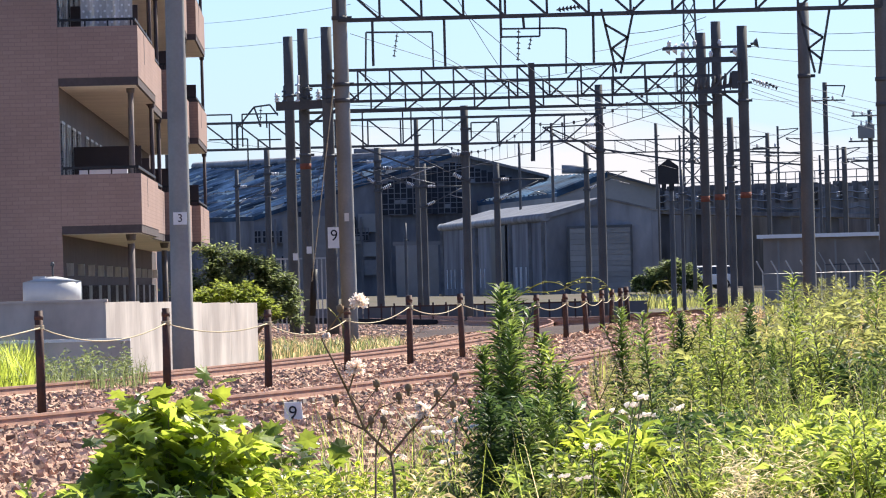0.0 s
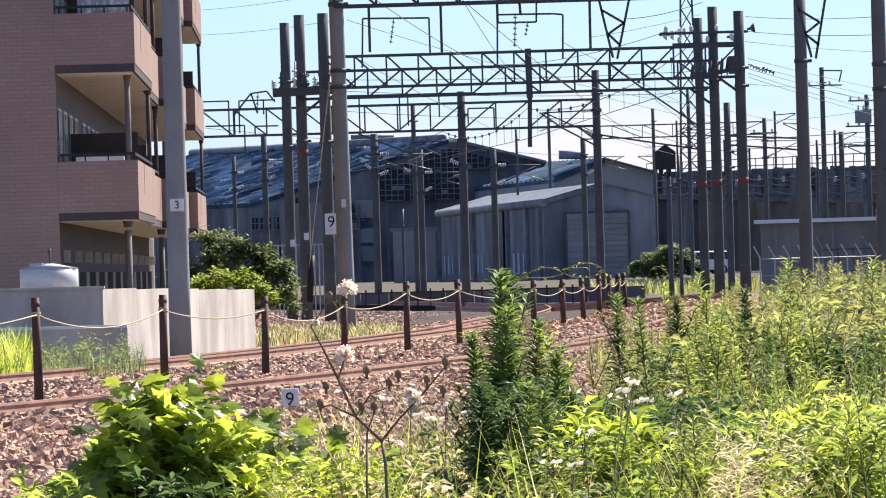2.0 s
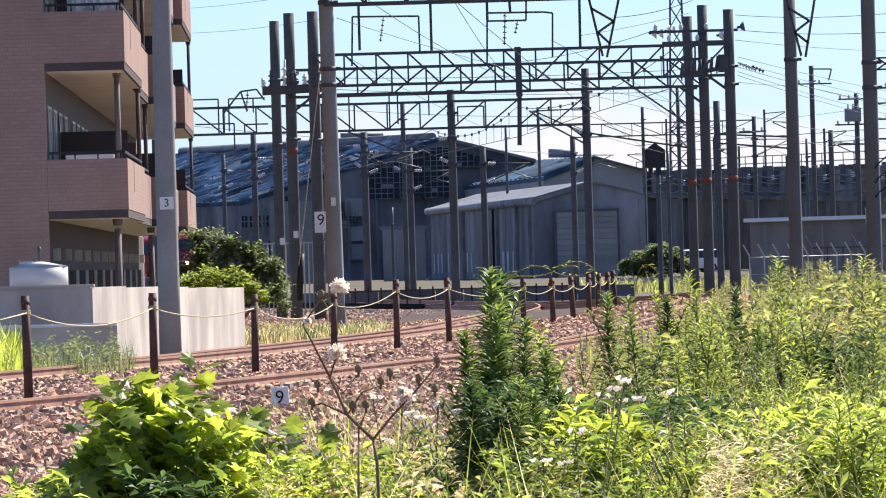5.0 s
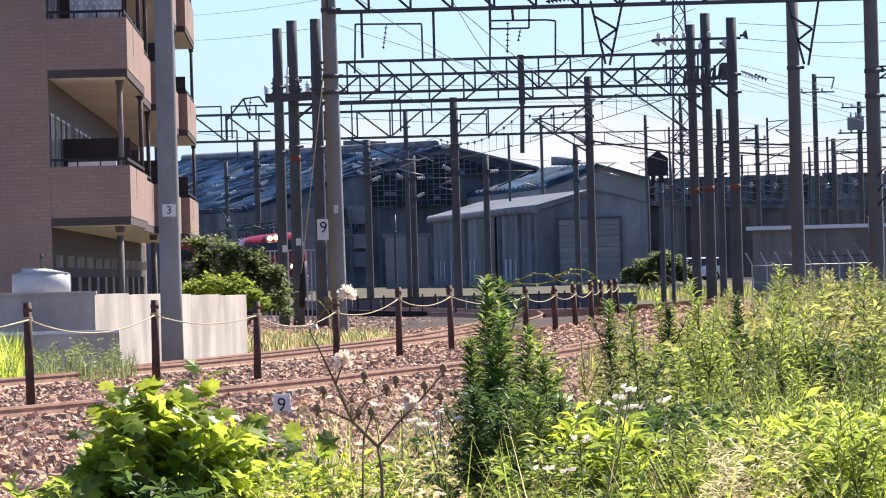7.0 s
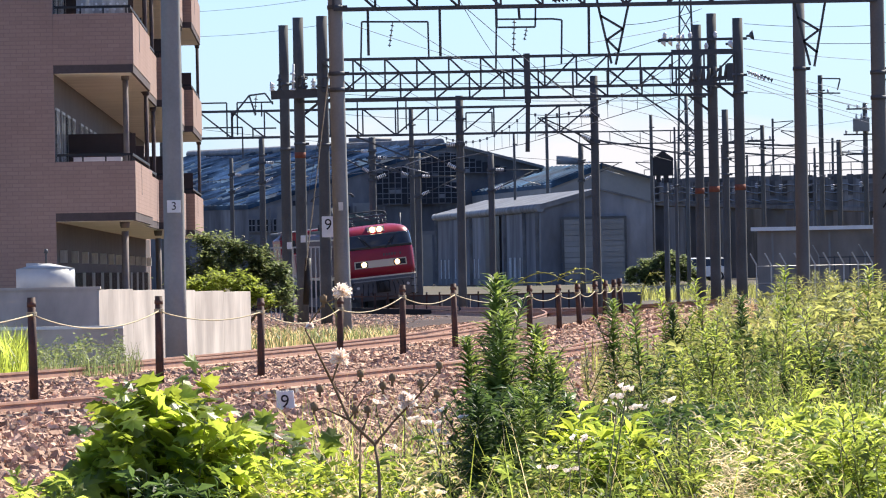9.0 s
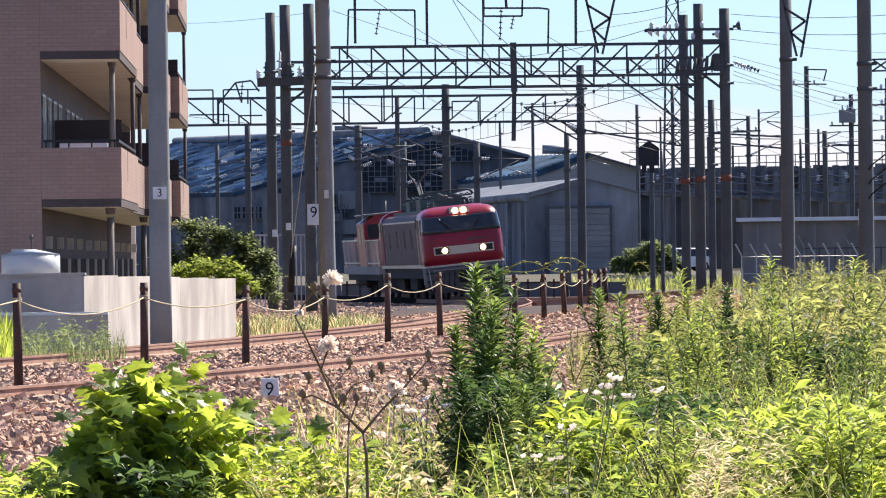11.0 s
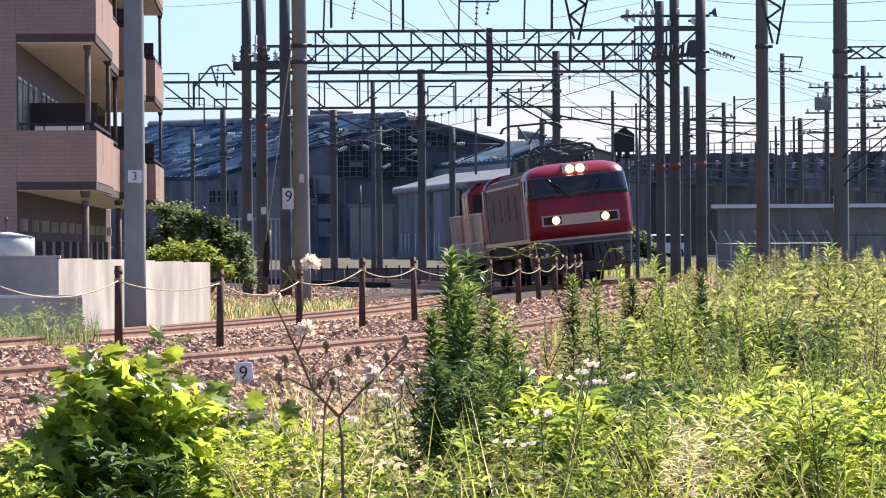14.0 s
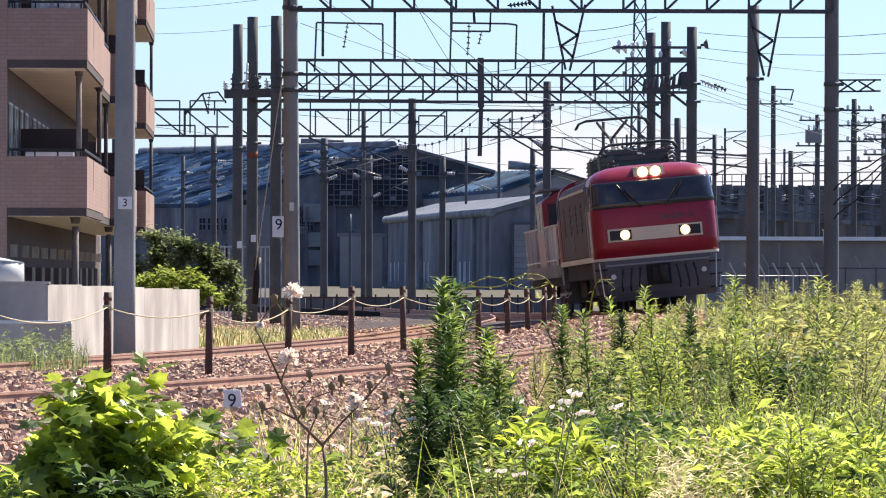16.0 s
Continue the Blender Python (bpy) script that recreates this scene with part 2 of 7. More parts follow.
FLUFF = mat("seed_fluff", (0.66, 0.62, 0.56), 0.95, scale=8, fine=60, var=(0.60, 0.52, 0.44), spread=0.2, trans=0.3)


# ---- mesh tools ----
def box(bm, x0, x1, y0, y1, z0, z1, m=None):
    vs = [bm.verts.new((x, y, z)) for z in (z0, z1) for x, y in ((x0, y0), (x1, y0), (x1, y1), (x0, y1))]
    if m is not None:
        for v in vs:
            v.co = m @ v.co
    for f in ((3, 2, 1, 0), (4, 5, 6, 7), (0, 1, 5, 4), (1, 2, 6, 5), (2, 3, 7, 6), (3, 0, 4, 7)):
        bm.faces.new([vs[i] for i in f])


def tube(bm, p0, p1, r0, r1=None, n=8, caps=True):
    p0, p1 = Vector(p0), Vector(p1)
    r1 = r0 if r1 is None else r1
    a = (p1 - p0).normalized()
    u = a.cross(Vector((0, 0, 1)) if abs(a.z) < 0.9 else Vector((1, 0, 0))).normalized()
    w = a.cross(u)
    rings = []
    for p, r in ((p0, r0), (p1, r1)):
        rings.append([bm.verts.new(p + (u * math.cos(k * 2 * math.pi / n) + w * math.sin(k * 2 * math.pi / n)) * r) for k in range(n)])
    for k in range(n):
        f = bm.faces.new((rings[0][k], rings[0][(k + 1) % n], rings[1][(k + 1) % n], rings[1][k]))
        f.smooth = n > 6
    if caps:
        bm.faces.new(rings[0][::-1])
        bm.faces.new(rings[1])


def strand(bm, pts, r, n=4, r1=None):
    """One continuous round strand through the points."""
    pts = [Vector(p) for p in pts]
    rings = []
    for k, p in enumerate(pts):
        a = (pts[min(k + 1, len(pts) - 1)] - pts[max(k - 1, 0)]).normalized()
        u = a.cross(Vector((0, 0, 1)) if abs(a.z) < 0.95 else Vector((1, 0, 0))).normalized()
        w = a.cross(u)
        q = r + ((r if r1 is None else r1) - r) * k / max(1, len(pts) - 1)
        rings.append([bm.verts.new(p + (u * math.cos(c * 2 * math.pi / n) + w * math.sin(c * 2 * math.pi / n)) * q) for c in range(n)])
    for a, c in zip(rings, rings[1:]):
        for k in range(n):
            bm.faces.new((a[k], a[(k + 1) % n], c[(k + 1) % n], c[k])).smooth = True
    bm.faces.new(rings[0][::-1])
    bm.faces.new(rings[-1])


def bar(bm, p0, p1, w, h):
    """A rolled bar of rectangular section between two points."""
    p0, p1 = Vector(p0), Vector(p1)
    a = (p1 - p0).normalized()
    side = a.cross(Vector((0, 0, 1)) if abs(a.z) < 0.95 else Vector((0, 1, 0))).normalized() * w / 2
    up = side.cross(a).normalized() * h / 2
    q = [[bm.verts.new(p + s * side + t * up) for s, t in ((-1, -1), (1, -1), (1, 1), (-1, 1))] for p in (p0, p1)]
    for k in range(4):
        bm.faces.new((q[0][k], q[0][(k + 1) % 4], q[1][(k + 1) % 4], q[1][k]))
    bm.faces.new(q[0][::-1])
    bm.faces.new(q[1])


def prism(bm, outline, depth, m=None):
    """Extrudes an outline given in x, z along y."""
    a = [bm.verts.new((x, 0, z)) for x, z in outline]
    b = [bm.verts.new((x, depth, z)) for x, z in outline]
    if m is not None:
        for v in a + b:
            v.co = m @ v.co
    n = len(outline)
    for k in range(n):
        bm.faces.new((a[k], a[(k + 1) % n], b[(k + 1) % n], b[k]))
    bm.faces.new(a[::-1])
    bm.faces.new(b)


def part(name, bm, material, parent=None, label=""):
    me = bpy.data.meshes.new(name)
    bmesh.ops.recalc_face_normals(bm, faces=bm.faces[:])
    bm.to_mesh(me)
    bm.free()
    me.materials.append(material)
    ob = new(name, me)
    ob.parent = parent
    return tagged(ob, label)


def rawpart(name, verts, faces, material, parent=None, label=""):
    me = bpy.data.meshes.new(name)
    me.from_pydata(verts, [], faces)
    me.materials.append(material)
    ob = new(name, me)
    ob.parent = parent
    return tagged(ob, label)


def thing(name, where, label, category, group="", rz=0):
    ob = new(name)
    ob.empty_display_size = 0.1
    ob.matrix_basis = pose(*where, 0, 0, rz)
    return tagged(ob, label, category, group)


def curve_at(pts, d):
    """The lateral place of a smooth line through pts (x, y) at the depth d, and its slope."""
    xs, ys = np.array([p[0] for p in pts]), np.array([p[1] for p in pts])
    g = np.gradient(xs, ys)
    k = int(np.clip(np.searchsorted(ys, d) - 1, 0, len(ys) - 2))
    h = ys[k + 1] - ys[k]
    s = (d - ys[k]) / h
    x = (2 * s**3 - 3 * s**2 + 1) * xs[k] + (s**3 - 2 * s**2 + s) * h * g[k] + (-2 * s**3 + 3 * s**2) * xs[k + 1] + (s**3 - s**2) * h * g[k + 1]
    return float(x)


def curve_pts(pts, step=1.0):
    out = []
    d = pts[0][1]
    while d <= pts[-1][1]:
        out.append(Vector((curve_at(pts, d), d, 0)))
        d += step
    return out


# ---- ground and tracks ----
MAIN = [(-19.00, 39.3), (-13.00, 51.8), (-8.60, 66.1), (-5.10, 80.4), (-2.30, 95.0), (-0.50, 106.2), (1.40, 116.1), (3.50, 127.7), (5.10, 140.2), (6.00, 150.9), (6.30, 163.4), (5.70, 190.2), (3.75, 225.9), (0.75, 267.0), (-3.80, 307.1), (-10.00, 348.2), (-19.50, 396.4), (-31.00, 442.9), (-45.00, 491.1), (-62.00, 535.7), (-82.00, 580.4)]
SIDE = [(-13.0, 72.0), (-9.4, 92.0), (-6.3, 108.0), (-4.3, 121.0), (-1.95, 141.0), (0.0, 162.0), (1.3, 185.0), (2.2, 203.0), (2.8, 220.0), (2.9, 238.0)]
CANT = 0.105


def rise(d):
    """The gentle hump of the main track."""
    return float(np.interp(d, [107, 118, 130, 146, 161, 173, 189, 207, 225, 246, 268, 295, 339], [0, 0.06, 0.22, 0.44, 0.58, 0.54, 0.40, 0.24, 0.08, -0.02, -0.06, -0.05, 0]))


def ground():
    bm = bmesh.new()
    n = 60
    grid = {}
    xs = [-1500, -600, -250, -120] + [-70 + i * 140 / n for i in range(n + 1)] + [120, 250, 600, 1500]
    ys = [-1500, -400, -100, -30] + [-10 + j * 470 / 90 for j in range(91)] + [520, 700, 1200, 3500]
    for i, x in enumerate(xs):
        for j, y in enumerate(ys):
            z = -0.27 + 0.10 * noise.noise((x * 0.07, y * 0.05, 0)) + 0.03 * noise.noise((x * 0.6, y * 0.6, 3))
            if y > 420 and x > -22:
                z += min(1.0, (y - 420) / 30) * 0.7
            if x > 9 and y < 268:
                z += min(0.55, (x - 9) * 0.10)
            grid[i, j] = bm.verts.new((x, y, z))
    for i in range(len(xs) - 1):
        for j in range(len(ys) - 1):
            bm.faces.new((grid[i, j], grid[i + 1, j], grid[i + 1, j + 1], grid[i, j + 1])).smooth = True
    return tagged(part("ground", bm, SOIL), "dry earth with patches of low weeds", "ground", kind="structure")


ground()


def frames_along(line, step):
    pts = curve_pts(line, step)
    out = []
    for k, p in enumerate(pts):
        a = (pts[min(k + 1, len(pts) - 1)] - pts[max(k - 1, 0)]).normalized()
        out.append((p, a, Vector((a.y, -a.x, 0))))
    return out


def track(name, line, z, cant, label, metal, lift, far=-2.6, near=2.9):
    """A ballasted track: bed, sleepers and two rails, the outer one raised."""
    bed = thing(name, (0, 0, 0), label, "railway track")
    bed["kind"] = "structure"
    fr = frames_along(line, 1.5)
    bm = bmesh.new()
    rows = []
    for p, a, s in fr:
        q = z + lift(p.y)
        prof = [(far - 0.6, -0.35), (far, z - 0.26), (-1.5, q - 0.19), (1.5, q - 0.19 + cant), (2.6, max(z - 0.20, q - 0.6)), (near, z - 0.20), (near + 0.5, -0.45)]
        rows.append([bm.verts.new(p + s * u + Vector((0, 0, w))) for u, w in prof])
    for r0, r1 in zip(rows, rows[1:]):
        for k in range(6):
            bm.faces.new((r0[k], r0[k + 1], r1[k + 1], r1[k]))
    part("bed", bm, BED, bed, "ballast bed coloured dark for the shadows between stones")
    for sgn, up in ((-1, 0), (1, cant)):
        bm = bmesh.new()
        prof = [(-0.063, -0.153), (0.063, -0.153), (0.063, -0.14), (0.012, -0.12), (0.010, -0.04), (0.032, -0.03), (0.032, 0), (-0.032, 0), (-0.032, -0.03), (-0.010, -0.04), (-0.012, -0.12), (-0.063, -0.14)]
        rows = [[bm.verts.new(p + s * (sgn * 0.5655 + u) + Vector((0, 0, z + lift(p.y) + up + w))) for u, w in prof] for p, a, s in fr]
        for r0, r1 in zip(rows, rows[1:]):
            for k in range(len(prof)):
                bm.faces.new((r0[k], r0[(k + 1) % len(prof)], r1[(k + 1) % len(prof)], r1[k]))
        part("rail", bm, metal, bed, "rusty steel rail")
    bm = bmesh.new()
    for p, a, s in frames_along(line, 0.62):
        if p.y > 330:
            continue
        m = Matrix.Translation(p + Vector((0, 0, z + lift(p.y) - 0.16 + cant / 2))) @ Matrix(((s.x, a.x, 0), (s.y, a.y, 0), (0, 0, 1))).to_4x4() @ Matrix.Rotation(-math.atan2(cant, 1.13), 4, "Y")
        box(bm, -1.0, 1.0, -0.11, 0.11, -0.14, 0.012, m)
    tagged(part("sleepers", bm, SLEEPER, bed), kind="stuff")
    return bed


track("railway_track", MAIN, 0.10, CANT, "curved rusty single track on brown ballast", RUST, rise, -6.0, 14.0)
track("siding_track", SIDE, 0.16, 0.03, "rusty siding on a ballast bed behind the rope fence", RUST, lambda d: 0.0)


def stones(name, pick, count, size, label):
    """Loose broken stones strewn over a bed: one heap of angular pieces."""
    rnd = random.Random(5)
    verts, faces = [], []
    for _ in range(count):
        p, s = pick(rnd)
        r = size * rnd.uniform(0.6, 1.35)
        rot = Euler((rnd.uniform(0, 6), rnd.uniform(0, 6), rnd.uniform(0, 6))).to_matrix()
        b = len(verts)
        for c in ((-1, -0.8, -0.6), (1, -0.7, -0.7), (0.9, 0.8, -0.6), (-0.8, 0.9, -0.7), (-0.8, -0.7, 0.6), (0.7, -0.8, 0.7), (0.8, 0.6, 0.5), (-0.9, 0.7, 0.7)):
            v = rot @ (Vector(c) * r * rnd.uniform(0.65, 1.1))
            verts.append((p.x + v.x, p.y + v.y, p.z + v.z))
        for f in ((3, 2, 1, 0), (4, 5, 6, 7), (0, 1, 5, 4), (1, 2, 6, 5), (2, 3, 7, 6), (3, 0, 4, 7)):
            faces.append(tuple(b + i for i in f))
    return tagged(rawpart(name, verts, faces, STONE), label, "ballast", kind="stuff")


def on_main(rnd):
    d = 46 + 114 * rnd.random() ** 1.7
    x = curve_at(MAIN, d)
    sl = (curve_at(MAIN, d + 0.5) - curve_at(MAIN, d - 0.5))
    a = Vector((sl, 1, 0)).normalized()
    s = Vector((a.y, -a.x, 0))
    u = rnd.uniform(-6.2, 13.5 if d < 85 else 8.0)
    q = rise(d)
    z = np.interp(u, [-6.0, -1.5, -0.62, -0.5, 0.5, 0.62, 1.5, 2.6, 14.0], [-0.12, q - 0.02, q, q - 0.01, q + 0.06, q + 0.05, q + 0.0, max(-0.06, q - 0.45), -0.07])
    q = Vector((x, d, float(z) + 0.10 * noise.noise((x * 0.5 + u, d * 0.2, 0)) - 0.055 + 0.085 * rnd.random())) + s * u
    return (q, s) if -0.072 < q.x / q.y < 0.05 else on_main(rnd)


def on_side(rnd):
    d = 85 + 125 * rnd.random() ** 1.3
    x = curve_at(SIDE, d)
    u = rnd.uniform(-2.8, 6.0)
    z = np.interp(u, [-2.6, -1.5, 1.5, 3.0, 6.0], [-0.10, -0.01, 0.02, -0.10, -0.14])
    return Vector((x + u, d, float(z) + 0.0)), None


stones("ballast_stones", on_main, 115000, 0.048, "brown broken-stone ballast between the rails")
stones("ballast_shoulder_stones", on_side, 34000, 0.05, "brown broken-stone ballast of the siding")


def on_yard(rnd):
    d = 150 + 150 * rnd.random() ** 0.8
    x = rnd.uniform(-0.035 * d, 0.04 * d)
    if abs(x - curve_at(MAIN, d)) < 1.3:
        return on_yard(rnd)
    z = -0.2 + (max(0.0, rise(d)) * 0.6 if abs(x - curve_at(MAIN, d)) < 2.5 else 0.0)
    return Vector((x, d, z)), None


stones("yard_stones", on_yard, 24000, 0.07, "scattered brown stones of the yard")


# ---- masts ----
def mast(x, y, z0, z1, r0, r1, material, label, lean=0.0, bands=(), straps=(), group="line masts", cap=True):
    ob = thing("mast", (x, y, z0), label, "mast", group)
    ob.rotation_euler.y = radians(-lean)
    h = z1 - z0
    bm = bmesh.new()
    strand(bm, [(0, 0, h * k / 6) for k in range(7)], r0, 20, r1)
    part("shaft", bm, material, ob)
    for zb in bands:
        bm = bmesh.new()
        rr = r0 + (r1 - r0) * (zb - z0) / h + 0.004
        tube(bm, (0, 0, zb - z0 - 0.1), (0, 0, zb - z0 + 0.1), rr, rr, 20)
        part("painted_band", bm, ORANGE, ob, "faded orange painted band")
    for zb in straps:
        bm = bmesh.new()
        rr = r0 + (r1 - r0) * (zb - z0) / h + 0.02
        tube(bm, (0, 0, zb - z0 - 0.05), (0, 0, zb - z0 + 0.05), rr, rr, 16)
        box(bm, rr - 0.02, rr + 0.10, -0.05, 0.05, zb - z0 - 0.04, zb - z0 + 0.04)
        part("strap", bm, STEEL, ob, "dark steel clamp")
    return ob


def sign_plate(x, y, z, w, h, digits, label, name="number_plate"):
    ob = thing(name, (x, y, z), label, "sign")
    bm = bmesh.new()
    box(bm, -w / 2, w / 2, -0.012, 0.012, -h / 2, h / 2)
    part("plate", bm, WHITE, ob)
    for text, size, dz in digits:
        cu = bpy.data.curves.new("digit", "FONT")
        cu.body, cu.size, cu.align_x, cu.align_y, cu.extrude = text, size, "CENTER", "CENTER", 0.003
        d = new("digit", cu)
        d.data.materials.append(BLACK)
        d.parent = ob
        d.matrix_basis = pose(0, -0.016, dz, 90, 0, 0)
    return ob


# near grey concrete masts
mast(-4.64, 125.0, -0.3, 9.5, 0.20, 0.155, POLE, "tall grey concrete mast beside the concrete wall")
sign_plate(-4.63, 125.0 - 0.21, 2.80, 0.24, 0.22, [("3", 0.2, 0)], "small white plate with a black 3 on the mast", "number_plate")
mast(-2.29, 171.2, -0.3, 10.2, 0.20, 0.17, POLE, "tall grey concrete mast carrying the gantry", lean=0.5, straps=(6.39, 6.00, 8.00))
sign_plate(-2.31, 171.2 - 0.22, 3.17, 0.11, 0.2, [], "small white plate on the concrete mast", "plate")
sign_plate(-3.62, 235.8 - 0.21, 3.09, 0.42, 0.70, [("9", 0.52, 0.06)], "white marker board with a black 9", "marker_board")
mast(10.77, 171.2, -0.3, 10.2, 0.19, 0.165, POLE_DARK, "tall grey concrete mast carrying the gantry", straps=(6.18, 5.57))
mast(9.52, 183.8, -0.3, 8.56, 0.18, 0.155, POLE_DARK, "grey concrete mast standing in the weeds", straps=(6.65,))

for x, d, z in ((-5.12, 245.1, 2.52), (-4.55, 240.4, 2.72)):
    sign_plate(x, d - 0.215, z, 0.17, 0.24, [], "small white plate on a brown mast", "plate")

# the two clusters of brown masts
for x, d, top, r in ((-5.20, 245.1, 10.17, 0.185), (-4.60, 240.4, 10.26, 0.20), (-3.72, 235.8, 10.13, 0.20)):
    mast(x, d, -0.3, top, r, r * 0.9, POLE_BROWN, "weathered brown concrete mast in a cluster of three", bands=(5.57,) if -4.7 < x < -4.4 else (), straps=(top - 2.05, top - 2.35, top - 4.3), group="mast clusters")
for x, d, top, r, b in ((9.15, 245.1, 9.93, 0.165, 1), (9.47, 240.4, 10.14, 0.185, 1), (10.16, 235.8, 9.81, 0.19, 1), (11.16, 271.7, 7.55, 0.14, 0)):
    mast(x, d, -0.3, top, r, r * 0.9, POLE_BROWN, "weathered brown concrete mast with a faded orange band", bands=(4.16,) if b else (), straps=(top - 1.9, top - 2.5), group="mast clusters")

# single masts further off
for x, d, top, r in (
    (0.95, 271.7, 8.27, 0.17),
    (6.14, 271.7, 8.94, 0.17),
    (7.79, 378.8, 8.22, 0.16),
    (-1.28, 378.8, 10.27, 0.14),
    (-2.80, 312.5, 7.50, 0.17),
    (-0.88, 347.1, 7.32, 0.16),
    (-1.94, 367.7, 4.59, 0.08),
    (2.57, 328.9, 6.93, 0.16),
    (-8.54, 347.1, 8.29, 0.16),
    (-12.06, 416.6, 8.41, 0.13),
    (5.57, 500.0, 11.25, 0.10),
    (7.89, 500.0, 12.47, 0.12),
    (15.28, 500.0, 12.28, 0.13),
    (14.83, 416.6, 11.71, 0.12),
    (8.85, 260.4, 5.43, 0.07),
    (19.29, 416.6, 9.76, 0.14),
    (22.76, 416.6, 12.64, 0.16),
    (23.80, 416.6, 8.81, 0.17),
    (25.37, 416.6, 10.94, 0.16),
    (18.63, 347.1, 7.23, 0.07),
    (22.69, 446.4, 7.80, 0.10),
    (10.17, 312.5, 5.71, 0.12),
):
    mast(x, d, -0.3, top, r, r * 0.88, POLE_BROWN if r > 0.12 else STEEL, "far dark mast of the rail yard", straps=(top - 0.9,), group="yard masts")

for x, d, top in ((22.95, 347.2, 10.17), (23.14, 328.9, 9.02)):
    mast(x, d, -0.3, top, 0.15, 0.13, POLE_BROWN, "far dark utility pole with crossarms", straps=(top - 0.7, top - 1.5), group="yard masts")


# ---- gantries ----
def gantry(xa, xb, d, low, high, panels, label, haunch=0.0, w=0.085, phase=0):
    """A lattice beam between two masts: two chords, uprights and slanting braces."""
    ob = thing("gantry", (xa, d, low), label, "gantry", "lattice gantries")
    L, h = xb - xa, high - low
    for z in (0, h):
        bm = bmesh.new()
        for y in (-0.22, 0.22):
            bar(bm, (0, y, z), (L, y, z), w * 0.8, w)
        part("chord", bm, STEEL, ob)
    for k in range(panels + 1):
        x = L * k / panels
        bm = bmesh.new()
        bar(bm, (x, -0.22, 0), (x, -0.22, h), w * 0.7, w * 0.7)
        part("upright", bm, STEEL, ob)
        if k < panels:
            bm = bmesh.new()
            x2 = L * (k + 1) / panels
            za, zb = (h, 0) if (k < panels / 2) != bool(phase) else (0, h)
            bar(bm, (x, -0.22, za), (x2, -0.22, zb), w * 0.7, w * 0.7)
            part("brace", bm, STEEL, ob)
    if haunch:
        for x, sg in ((0, 1), (L, -1)):
            bm = bmesh.new()
            bar(bm, (x, 0, -haunch), (x + sg * haunch * 1.3, 0, 0), w, w)
            part("knee_brace", bm, STEEL, ob)
    return ob


gantry(-2.40, 10.77, 171.2, 7.94, 7.94 + 0.95, 13, "long dark steel lattice gantry over the tracks")
gantry(-3.76, 10.08, 235.8, 7.62, 8.66, 13, "dark steel lattice gantry between mast clusters", 0.5)
gantry(-4.66, 9.41, 240.4, 7.39, 8.31, 12, "dark steel lattice gantry between mast clusters", 0.6, phase=1)
gantry(-10.33, 6.05, 271.7, 6.80, 7.82, 13, "dark steel lattice gantry of the rail yard", 0.5)
gantry(7.74, 17.47, 378.8, 8.15, 8.82, 6, "far lattice gantry of the rail yard", 0, w=0.06)
mast(-10.44, 271.7, -0.3, 9.37, 0.17, 0.15, POLE_BROWN, "far dark mast of the rail yard", group="yard masts")


def dropper(kind, rows, d, label, r=0.05):
    ob = thing(kind, (rows[0][0][0], d - 0.22, rows[0][0][1]), label, "bracket", "hanging brackets")
    o = Vector((rows[0][0][0], 0, rows[0][0][1]))
    for a, b in rows:
        bm = bmesh.new()
        bar(bm, Vector((a[0], 0, a[1])) - o, Vector((b[0], 0, b[1])) - o, r * 1.6, r * 1.6)
        part("bar", bm, STEEL, ob)
    return ob

dropper("hanging_bracket", [((-2.44, 8.27), (-2.38, 9.91)), ((-2.38, 9.91), (-0.17, 9.87)), ((-0.17, 9.87), (-0.16, 8.68))], 235.9, "steel portal frame on the gantry", 0.038)
dropper("hanging_bracket", [((2.11, 9.64), (2.07, 8.15)), ((2.11, 9.91), (4.00, 9.89)), ((4.00, 9.89), (4.30, 9.85)), ((4.30, 9.85), (4.26, 8.38)), ((2.11, 9.64), (3.41, 9.63)), ((3.41, 9.63), (3.43, 10.29))], 235.9, "steel portal frame on the gantry", 0.038)
dropper("hanging_bracket", [((-1.57, 7.94), (-1.57, 6.81))], 171.23, "steel dropper hanging from the gantry", 0.04)
dropper("hanging_bracket", [((0.17, 7.94), (0.17, 6.76))], 171.23, "steel dropper hanging from the gantry", 0.04)
dropper("hanging_bracket", [((3.78, 7.93), (3.77, 6.71))], 171.23, "steel dropper hanging from the gantry", 0.04)
dropper("hanging_bracket", [((1.54, 8.34), (1.54, 7.44))], 171.23, "steel dropper hanging from the gantry", 0.04)
dropper("hanging_bracket", [((2.08, 7.94), (2.10, 7.64))], 171.23, "steel dropper hanging from the gantry", 0.04)
dropper("hanging_bracket", [((3.99, 8.07), (4.32, 6.52)), ((4.79, 8.10), (4.42, 6.49)), ((4.07, 7.69), (4.61, 7.36)), ((4.61, 7.36), (4.22, 7.10)), ((4.22, 7.10), (4.51, 6.81))], 171.66, "V-shaped lattice bracket below the gantry", 0.036)
dropper("hanging_bracket", [((8.77, 7.94), (9.14, 6.39)), ((9.54, 7.98), (9.24, 6.36)), ((8.84, 7.57), (9.36, 7.24)), ((9.36, 7.24), (8.99, 6.97)), ((8.99, 6.97), (9.33, 6.69))], 171.66, "V-shaped lattice bracket below the gantry", 0.036)
